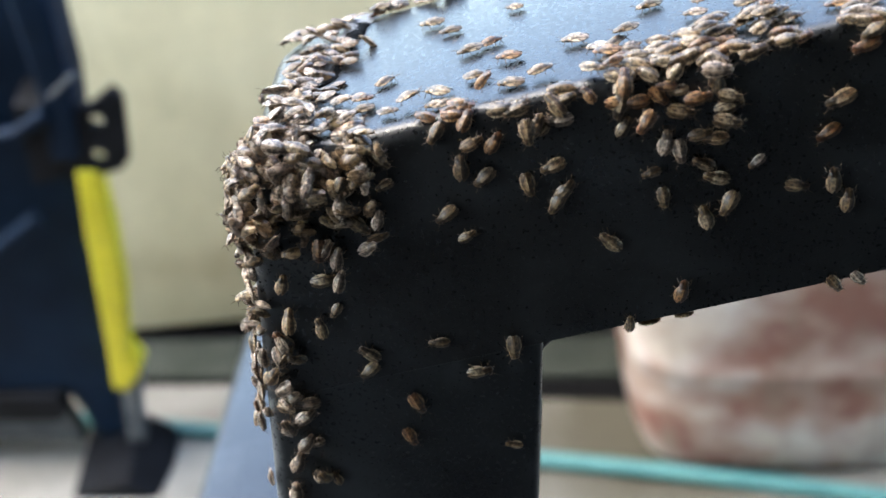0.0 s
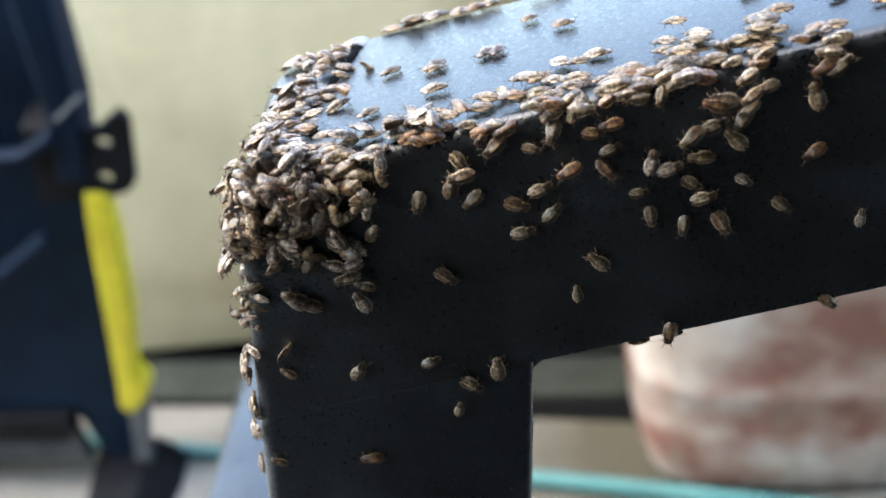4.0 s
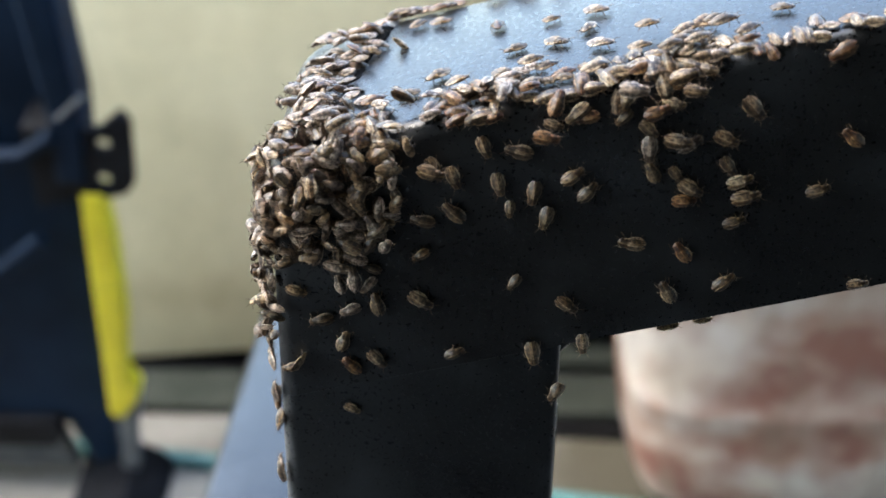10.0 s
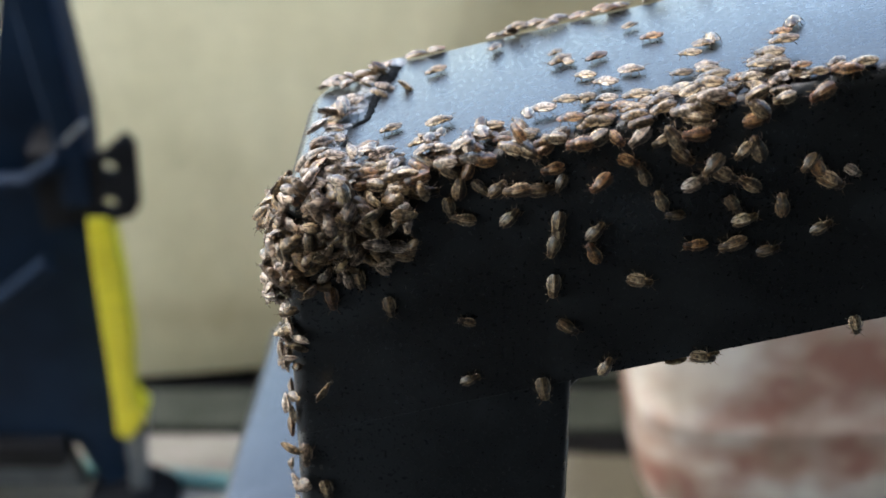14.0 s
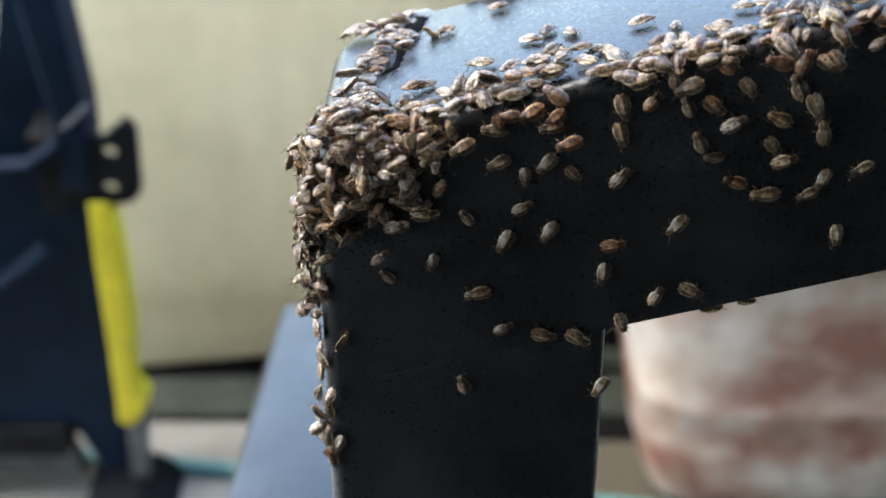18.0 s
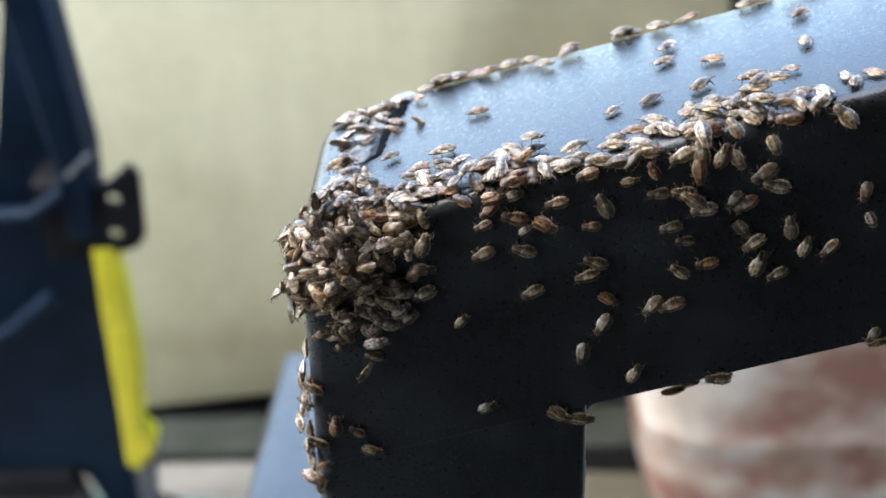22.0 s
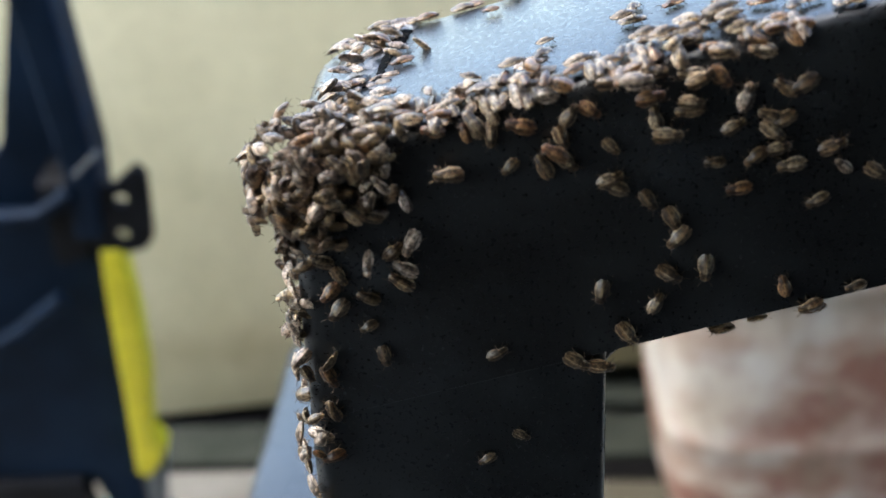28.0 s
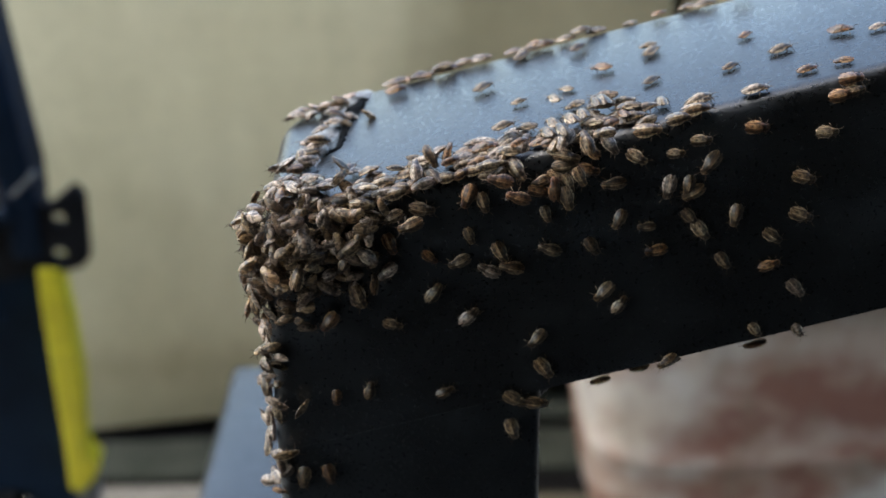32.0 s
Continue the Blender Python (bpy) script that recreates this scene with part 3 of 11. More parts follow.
# ---- the insects ----
def insect_skin(name, pale, mid, dark, bands):
    """Chitin with lengthwise bands and streaks; each insect a little lighter or darker."""
    m, tree, s = material(name, mid, 0.36)
    s.inputs["IOR"].default_value = 1.5
    s.inputs["Coat Weight"].default_value = 0.22
    s.inputs["Coat Roughness"].default_value = 0.30
    at = tree.nodes.new("ShaderNodeSeparateXYZ")
    tree.links.new(coords(tree), at.inputs[0])
    off = tree.nodes.new("ShaderNodeMath")
    off.operation = "ABSOLUTE"
    tree.links.new(at.outputs["Y"], off.inputs[0])
    streak = noise_out(tree, 1.0, 2.0, 0.6, (420, 3300, 2600))
    wide = node(tree, "ShaderNodeMath")
    wide.operation, wide.inputs[1].default_value = "MULTIPLY_ADD", 800.0
    tree.links.new(off.outputs[0], wide.inputs[0])
    shift = node(tree, "ShaderNodeMath")
    shift.operation, shift.inputs[1].default_value, shift.inputs[2].default_value = "MULTIPLY_ADD", 0.5, -0.25
    tree.links.new(streak, shift.inputs[0])
    tree.links.new(shift.outputs[0], wide.inputs[2])
    tones = {"p": pale, "m": mid, "d": dark}
    col = ramp(tree, wide.outputs[0], [(q, tones[k]) for q, k in bands])
    col = mixed(tree, 0.35, col, ramp(tree, streak, [(0.43, dark), (0.50, mid), (0.56, pale)]))
    blot = ramp(tree, noise_out(tree, 1300, 2.0), [(0.40, grey(0.10)), (0.53, grey(1.0))])
    col = mixed(tree, 0.85, col, blot, "MULTIPLY")
    info = tree.nodes.new("ShaderNodeObjectInfo")
    tone = ramp(tree, info.outputs["Random"], [(0.0, (0.44, 0.37, 0.30)), (0.5, (0.88, 0.80, 0.70)), (1.0, (1.22, 1.13, 1.01))])
    island = tree.nodes.new("ShaderNodeNewGeometry").outputs["Random Per Island"]
    col = mixed(tree, 1.0, col, ramp(tree, island, [(0.0, grey(0.72)), (1.0, grey(1.18))]), "MULTIPLY")
    tree.links.new(mixed(tree, 1.0, col, tone, "MULTIPLY"), s.inputs["Base Color"])
    bump(tree, s, streak, 0.5, 0.00012)
    return m


WING = ((0.0, "p"), (0.05, "p"), (0.12, "d"), (0.22, "m"), (0.33, "d"), (0.44, "m"), (0.57, "d"), (0.65, "p"), (0.70, "p"), (0.76, "d"), (0.84, "p"), (0.92, "m"))
BACK = ((0.0, "p"), (0.10, "p"), (0.16, "d"), (0.30, "m"), (0.44, "d"), (0.52, "p"))
SKINS = [
    ("tan", insect_skin("tan wing", (0.683, 0.552, 0.380), (0.272, 0.170, 0.092), (0.008, 0.005, 0.004), WING), insect_skin("brown body", (0.455, 0.332, 0.193), (0.174, 0.100, 0.054), (0.012, 0.008, 0.006), BACK)),
    ("straw", insect_skin("straw wing", (0.772, 0.665, 0.501), (0.356, 0.258, 0.159), (0.012, 0.009, 0.006), WING), insect_skin("straw body", (0.557, 0.426, 0.254), (0.253, 0.158, 0.085), (0.018, 0.011, 0.008), BACK)),
    ("rusty", insect_skin("rusty wing", (0.566, 0.369, 0.197), (0.286, 0.147, 0.073), (0.019, 0.009, 0.007), WING), insect_skin("rusty body", (0.363, 0.191, 0.097), (0.179, 0.077, 0.040), (0.012, 0.007, 0.005), BACK)),
    ("dusky", insect_skin("dusky wing", (0.555, 0.465, 0.334), (0.207, 0.145, 0.091), (0.013, 0.010, 0.007), WING), insect_skin("dusky body", (0.336, 0.246, 0.152), (0.126, 0.077, 0.047), (0.010, 0.008, 0.006), BACK)),
    ("ashen", insect_skin("ashen wing", (0.86, 0.78, 0.70), (0.50, 0.40, 0.34), (0.030, 0.022, 0.019), WING), insect_skin("ashen body", (0.62, 0.50, 0.40), (0.34, 0.25, 0.19), (0.020, 0.014, 0.011), BACK)),
]
LEG = speckled("tan insect leg", (0.045, 0.028, 0.016), (0.17, 0.11, 0.06), 900, (0.4, 0.6))
MM = 0.001


def swept(stations, sides=10):
    """A closed body through oval stations of x, half width, bottom and top."""
    bm = bmesh.new()
    rings = []
    for x, w, low, high in stations:
        mid, half = (low + high) / 2, (high - low) / 2
        rings.append([bm.verts.new((x * MM, w * MM * math.cos(a), (mid + half * math.sin(a)) * MM)) for a in (2 * math.pi * k / sides for k in range(sides))])
    for r0, r1 in zip(rings, rings[1:]):
        for k in range(sides):
            bm.faces.new((r0[k], r0[(k + 1) % sides], r1[(k + 1) % sides], r1[k]))
    bm.faces.new(rings[0])
    bm.faces.new(rings[-1][::-1])
    bmesh.ops.recalc_face_normals(bm, faces=bm.faces[:])
    return bm


def wing(side):
    """A narrow fore wing folded roof-like along one side of the back."""
    bm = bmesh.new()
    rows = []
    for x, inner, outer, top, low in ((0.85, 0.02, 0.44, 1.22, 0.86), (0.5, 0.01, 0.88, 1.40, 0.72), (0.0, 0.01, 1.06, 1.45, 0.60), (-0.6, 0.03, 1.10, 1.36, 0.55), (-1.15, 0.06, 1.02, 1.18, 0.55), (-1.6, 0.10, 0.80, 1.00, 0.58), (-1.95, 0.16, 0.42, 0.86, 0.68)):
        row = []
        for k in range(5):
            q = k / 4
            y = inner + (outer - inner) * q
            z = top + (low - top) * q ** 1.7
            row.append((x, y, z))
        rows.append(row)
    over = [[bm.verts.new((x * MM, side * y * MM, z * MM)) for x, y, z in row] for row in rows]
    under = [[bm.verts.new((x * MM, side * y * MM * 0.97, (z - 0.09) * MM)) for x, y, z in row] for row in rows]
    n, w = len(rows), 5
    for i in range(n - 1):
        for k in range(w - 1):
            bm.faces.new((over[i][k], over[i][k + 1], over[i + 1][k + 1], over[i + 1][k]))
            bm.faces.new((under[i][k], under[i + 1][k], under[i + 1][k + 1], under[i][k + 1]))
    for i in range(n - 1):
        for k in (0, w - 1):
            bm.faces.new((over[i][k], over[i + 1][k], under[i + 1][k], under[i][k]))
    for k in range(w - 1):
        for i in (0, n - 1):
            bm.faces.new((over[i][k], under[i][k], under[i][k + 1], over[i][k + 1]))
    bmesh.ops.recalc_face_normals(bm, faces=bm.faces[:])
    return bm


def insect(skin):
    tone, wing_skin, body_skin = SKINS[skin]
    bug = thing("planthopper", f"tiny {tone} planthopper with folded streaked wings on dark steel", "insect", "swarm of planthoppers")
    bug.empty_display_size = 0.002
    part("body", swept([(-1.75, 0.12, 0.45, 0.62), (-1.4, 0.5, 0.32, 0.85), (-0.6, 0.74, 0.24, 1.05), (0.2, 0.80, 0.24, 1.20), (0.75, 0.78, 0.28, 1.28), (1.15, 0.66, 0.34, 1.16), (1.4, 0.5, 0.42, 1.0)]), body_skin, bug)
    part("head", swept([(1.3, 0.62, 0.42, 1.06), (1.5, 0.70, 0.40, 1.02), (1.72, 0.55, 0.42, 0.92), (1.95, 0.18, 0.52, 0.74)]), body_skin, bug)
    for side in (1, -1):
        part("wing", wing(side), wing_skin, bug)
        for hip, knee, foot in (((0.85, 0.45, 0.45), (1.30, 0.90, 0.75), (1.70, 1.10, 0.0)), ((0.45, 0.5, 0.42), (0.45, 1.05, 0.78), (0.30, 1.38, 0.0)), ((0.0, 0.5, 0.4), (-0.7, 1.0, 0.80), (-1.45, 1.25, 0.0))):
            path = [Vector((x, side * y, z)) * MM for x, y, z in (hip, knee, foot)]
            part("leg", tube(path, 0.085 * MM, 5, 0.55), LEG, bug)
        part("antenna", tube([Vector(p) * MM for p in ((1.75, side * 0.4, 0.75), (2.1, side * 0.7, 0.95), (2.55, side * 0.95, 0.9))], 0.055 * MM, 4, 0.5), LEG, bug)
    return bug


UP = Vector((-RISE, 0, 1)).normalized()
CORNER = 0.012  # radius of the beam's far corner in plan


def plan_gap(p):
    """How far p lies outside the frame's outline in plan, and the way out."""
    far = p.y > DEEP / 2
    r, way = (CORNER, 1) if far else (ROUND, -1)
    qx, qy = LEFT + r - p.x, p.y - DEEP + r if far else r - p.y
    if qx > 0 and qy > 0:
        v = Vector((-qx, way * qy, 0))
        return v.length - r, v.normalized()
    return (qx - r, Vector((-1, 0, 0))) if qx > qy else (qy - r, Vector((0, way, 0)))


def settled(p, height):
    """The place over the rounded steel corner nearest to p, at that height above it, and the way out of the surface there."""
    p = Vector(p)
    if p.y < DEEP and p.x > RIGHT and p.z < LOW + RISE * p.x:
        over, aside = LOW + RISE * p.x - p.z, p.x - RIGHT
        p.x, p.z = (p.x, p.z + over) if over < aside else (RIGHT - 0.0004, p.z)
    for _ in range(5):
        gap, side = plan_gap(p)
        over, above = gap + ROUND, UP.dot(p) - TOP * UP.z + ROUND
        if over > 0 and above > 0:
            out = side * over + UP * above
            far = out.length - ROUND
            out.normalize()
        else:
            out, far = (side, gap) if over > above else (UP.copy(), above - ROUND)
        p -= out * (far - height)
    return p, out


def facing(place, out, ahead):
    """A pose that stands on the surface and faces ahead along it."""
    if out.z > 0.55:
        ahead = ahead.normalized() + Vector((math.copysign(1.3, ahead.x), 0, 0))
    x = (ahead - out * ahead.dot(out))
    if x.length < 1e-5:
        x = out.orthogonal()
    x.normalize()
    m = Matrix((x, out.cross(x), out)).transposed().to_4x4()
    m.translation = place
    return m


def eased(poses, most=72.0):
    """Keeps each turn from row to row below a right angle."""
    done = [poses[0]]
    for t, m in poses[1:]:
        q0, q1 = done[-1][1].to_quaternion(), m.to_quaternion()
        turn = math.degrees(q0.rotation_difference(q1).angle)
        turn = min(turn, 360 - turn)
        if turn > most:
            q1 = q0.slerp(q1, most / turn)
        done.append((t, Matrix.LocRotScale(m.translation, q1, None)))
    return done


RNG = random.Random(11)


FIRST = [insect(k) for k in range(len(SKINS))]


def swarm(total):
    """The whole swarm, of mixed colours and sizes."""
    bugs = list(FIRST)
    while len(bugs) < total:
        bugs.append(copy_thing(FIRST[RNG.choices(range(len(SKINS)), (4, 5, 3, 3, 1))[0]], Matrix()))
    for bug in bugs:
        s = RNG.choice((0.74, 0.86, 0.94, 1.0, 1.06)) * RNG.uniform(0.95, 1.05)
        bug.scale = (s, s, s)
    RNG.shuffle(bugs)
    return bugs


ASHEN = len(SKINS) - 1
PALE_SWARM = [copy_thing(FIRST[ASHEN], Matrix.Scale(RNG.choice((0.82, 0.92, 0.98, 1.05)), 4)) for _ in range(80)]
SWARM = swarm(301)


def next_insect(pale=False):
    return (PALE_SWARM if pale and PALE_SWARM else SWARM).pop()


def crawl(*stops):
    """One insect that rests at, or walks between, stops of seconds and millimetres from the frame's corner."""
    bug, turn = next_insect(), RNG.uniform(0, 6.28)
    lift = RNG.uniform(0.0, 0.0003)
    places = [(t, settled((x * MM, y * MM, z * MM + 0.56), lift)) for t, x, y, z in stops]
    if places[-1][0] < 32:
        places.append((32.0, places[-1][1]))
    rows, ahead = [], Vector((math.cos(turn), 0.5 * math.sin(turn), math.sin(turn)))
    for i, (t, (p, out)) in enumerate(places):
        step = places[min(i + 1, len(places) - 1)][1][0] - p
        if step.length > 0.003:
            ahead = step.normalized()
        m = facing(p, out, ahead)
        if i and i + 1 < len(places) and step.length > 0.004 and t - places[i - 1][0] > 1.2:
            rows.append((t - 0.6, Matrix.LocRotScale(p, rows[-1][1].to_quaternion(), None)))
        rows.append((t, m))
        if step.length > 0.006 and i + 1 < len(places):
            t1, (p1, _) = places[i + 1]
            for q in (0.33, 0.66):
                mid, o = settled(p.lerp(p1, q), lift)
                rows.append((t + (t1 - t) * q, facing(mid, o, ahead)))
    rows.sort(key=lambda r: r[0])
    walk(bug, eased(rows))


def sway(phase, period, t):
    return 0.62 * math.sin(phase[0] + 6.283 * t / period[0]) + 0.38 * math.sin(phase[1] + 6.283 * t / period[1])


# Shares of the corner's crowd in time: down the left edge, hanging out to the left, on the corner, on the front below it, along the front edge, along the end of the top.
SHARES = [
    (0, 0.34, 0.08, 0.25, 0.06, 0.04, 0.23), (1, 0.22, 0.10, 0.32, 0.05, 0.12, 0.19), (3, 0.15, 0.02, 0.28, 0.15, 0.18, 0.22), (6, 0.06, 0.13, 0.34, 0.04, 0.07, 0.36), (7, 0.08, 0.20, 0.25, 0.06, 0.06, 0.35),
    (9, 0.06, 0.16, 0.15, 0.25, 0.16, 0.22), (10, 0.08, 0.05, 0.30, 0.25, 0.10, 0.22), (13, 0.14, 0.03, 0.35, 0.08, 0.25, 0.15), (16, 0.12, 0.24, 0.38, 0.06, 0.08, 0.12),
    (19, 0.18, 0.02, 0.30, 0.06, 0.16, 0.28), (21, 0.16, 0.03, 0.27, 0.14, 0.24, 0.16), (22, 0.18, 0.03, 0.28, 0.11, 0.28, 0.12),
]
SHARES_LATER = [
    (22, 0.18, 0.03, 0.28, 0.11, 0.28, 0.12), (23, 0.08, 0.08, 0.35, 0.12, 0.17, 0.20), (25, 0.22, 0.01, 0.30, 0.10, 0.12, 0.25), (28, 0.22, 0.14, 0.34, 0.02, 0.10, 0.18),
    (30, 0.20, 0.04, 0.38, 0.12, 0.08, 0.18), (31, 0.22, 0.05, 0.27, 0.06, 0.14, 0.26), (32, 0.22, 0.03, 0.33, 0.10, 0.14, 0.18),
]
# The second and third crowds' places along the top front edge, in millimetres.
EDGE_CROWD = [(0, 40), (1, 45), (3, 46), (6, 27), (7, 29), (9, 16), (10, 31), (12, 47), (13, 42), (16, 24), (18, 42), (20, 37), (22, 34), (23.5, 34), (25, 24), (28, 24), (29, 30), (30, 36), (31, 27), (32, 20)]
EDGE_CROWD_NEAR = [(0, 24), (1, 27), (3, 20), (7, 4), (9, 2), (10, 9), (12, 20), (16, 10), (18, 5), (20, 4), (23.5, 6), (26, 6), (29, 5), (31, 11), (32, 8)]


# How far below the corner the hanging cluster begins.
HANG_LOW = [(0, 0.002), (1, -0.004), (3, 0.004), (6, 0.002), (7, 0.008), (9, 0.014), (10, 0.012), (16, 0.009), (25, 0.008), (28, 0.002), (29, 0.005), (32, 0.008)]


def crowd(n, total):
    """One insect of the crowd on the corner, most of them pale."""
    bug = next_insect(n % 8 < 5)
    u, a, b, c = (n + RNG.random()) / total, RNG.random(), RNG.random(), RNG.random()
    phases = [[RNG.uniform(0, 6.28) for _ in range(2)] for _ in range(3)]
    periods = [[RNG.uniform(5, 9), RNG.uniform(11, 19)] for _ in range(3)]
    rows, last = [], None
    turn = RNG.uniform(0, 6.28)
    for k in range(54):
        t = k * 32 / 53
        shares = along(t, SHARES if t <= 22 else SHARES_LATER)
        zone, q = 0, u
        while zone < 5 and q > shares[zone]:
            q -= shares[zone]
            zone += 1
        s1, s2, s3 = (0.5 + 0.5 * sway(p, w, t) for p, w in zip(phases, periods))
        f = 0.55 * a + 0.45 * s1
        g = 0.55 * b + 0.45 * s2
        high = 0.0
        top = TOP + RISE * LEFT
        if zone == 0:
            p, high = (LEFT - 0.001 + along(t, ((0, 0.011), (3, 0.005), (8, 0.003), (32, 0.004)))[0] * g ** 1.8, 0.008 * (1 - g) ** 2, top - 0.012 - 0.052 * f), 0.0013 * c
        elif zone == 1:
            p, high = (LEFT - 0.003 + 0.004 * g, 0.004 * s3, top - along(t, HANG_LOW)[0] - 0.012 * f), 0.0002 + 0.0022 * c
        elif zone == 2:
            p, high = (LEFT + 0.016 * f, 0.008 * s3, top + 0.005 - 0.013 * g), 0.0004 + 0.0029 * c ** 1.2
        elif zone == 3:
            p, high = (LEFT + 0.002 + along(t, ((0, 0.017), (2, 0.022), (3, 0.030), (4.5, 0.020), (32, 0.017)))[0] * f, 0.0, top - 0.003 - 0.017 * g), 0.0022 * c
        elif zone == 4:
            p, high = (LEFT + 0.008 + 0.030 * f, 0.009 - 0.011 * g, 0), 0.0024 * c
            p = (p[0], max(p[1], -0.001), TOP + RISE * p[0] - max(0.0, 0.008 * (g - 0.7)))
        else:
            p, high = (LEFT + 0.001 + 0.0055 * g + 0.0085 * f ** 1.6, 0.046 * f, 0), 0.0024 * c
            p = (p[0], p[1], TOP + RISE * p[0])
        place, out = settled(p, high)
        rows.append([t, place, out])
    done = []
    for i, (t, p, out) in enumerate(rows):
        step = rows[min(i + 2, len(rows) - 1)][1] - p
        side = Vector((math.cos(turn), 0.6 * math.sin(turn * 1.7), math.sin(turn)))
        ahead = (step.normalized() if step.length > 0.0005 else side) + 0.7 * side
        tip = 0.95 * (c - 0.2) * Vector((math.sin(turn * 3), 0.7 * math.cos(turn * 2), math.cos(turn * 5)))
        done.append((t, facing(p, (out + tip).normalized(), ahead)))
    walk(bug, eased(done, 60))


def edge_crowd(close):
    """One insect along the front edge of the beam's top: in the crowd at those places, or strung out along the edge."""
    bug = next_insect()
    c, spread, home = RNG.random(), RNG.gauss(0, 0.0055), RNG.uniform(-0.015, 0.070)
    phases = [[RNG.uniform(0, 6.28) for _ in range(2)] for _ in range(2)]
    periods = [[RNG.uniform(7, 12), RNG.uniform(13, 25)] for _ in range(2)]
    turn, rows = RNG.uniform(0, 6.28), []
    across = RNG.gauss(0.0028, 0.0042)
    for k in range(38):
        t = k * 32 / 37
        x = (along(t, close)[0] * MM + spread + 0.003 * sway(phases[0], periods[0], t)) if close else home + 0.007 * sway(phases[0], periods[0], t)
        s = across + 0.002 * sway(phases[1], periods[1], t)
        p = (x, max(0.0, s), TOP + RISE * x + min(0.0, s))
        rows.append((t, *settled(p, (0.0026 if close else 0.0006) * c)))
    done = []
    for i, (t, p, out) in enumerate(rows):
        step = rows[min(i + 2, len(rows) - 1)][1] - p
        side = Vector((math.cos(turn), 0.4, 0.6 * math.sin(turn)))
        done.append((t, facing(p, out, (step.normalized() if step.length > 0.001 else side) + 0.8 * side)))
    walk(bug, eased(done, 60))


# How far the heap has left the end of the top, and how far it hangs out to the left of the corner in time.
END_BARE = [(0, 0.0), (3, 0.3), (7, 0.0), (9, 0.0), (11, 0.1), (12, 0.1), (13, 0.35), (16, 0.8), (19, 0.2), (20.6, 1.0), (22, 1.0), (23, 0.6), (25, 0.2), (28, 0.3), (32, 0.5)]
HANGING = [(0, 0.4, 0.0), (1, 0.35, -0.5), (3, 0.3, 0.0), (4, 0.2, 0.1), (6, 0.55, 0.0), (7, 0.9, 0.9), (8, 0.5, 1.1), (9, 1.0, 1.2), (10, 0.2, 0.2), (13, 0.1, 0.1), (14.5, 0.5, 0.5), (16, 0.9, 0.9), (18, 0.3, 0.4), (22, 0.1, 0.1), (28, 0.25, 0.0), (29, 0.6, 0.25), (32, 0.1, 0.1)]

# How far the insects below the corner have climbed up to it.
LOW_GONE = [(0, 0.0), (1, 0.8), (3, 0.2), (6, 0.8), (7, 0.3), (8, -0.5), (9, -0.3), (11, 0.0), (18, 0.0), (21, 0.9), (24, 0.7), (26, 0.2), (32, 0.0)]


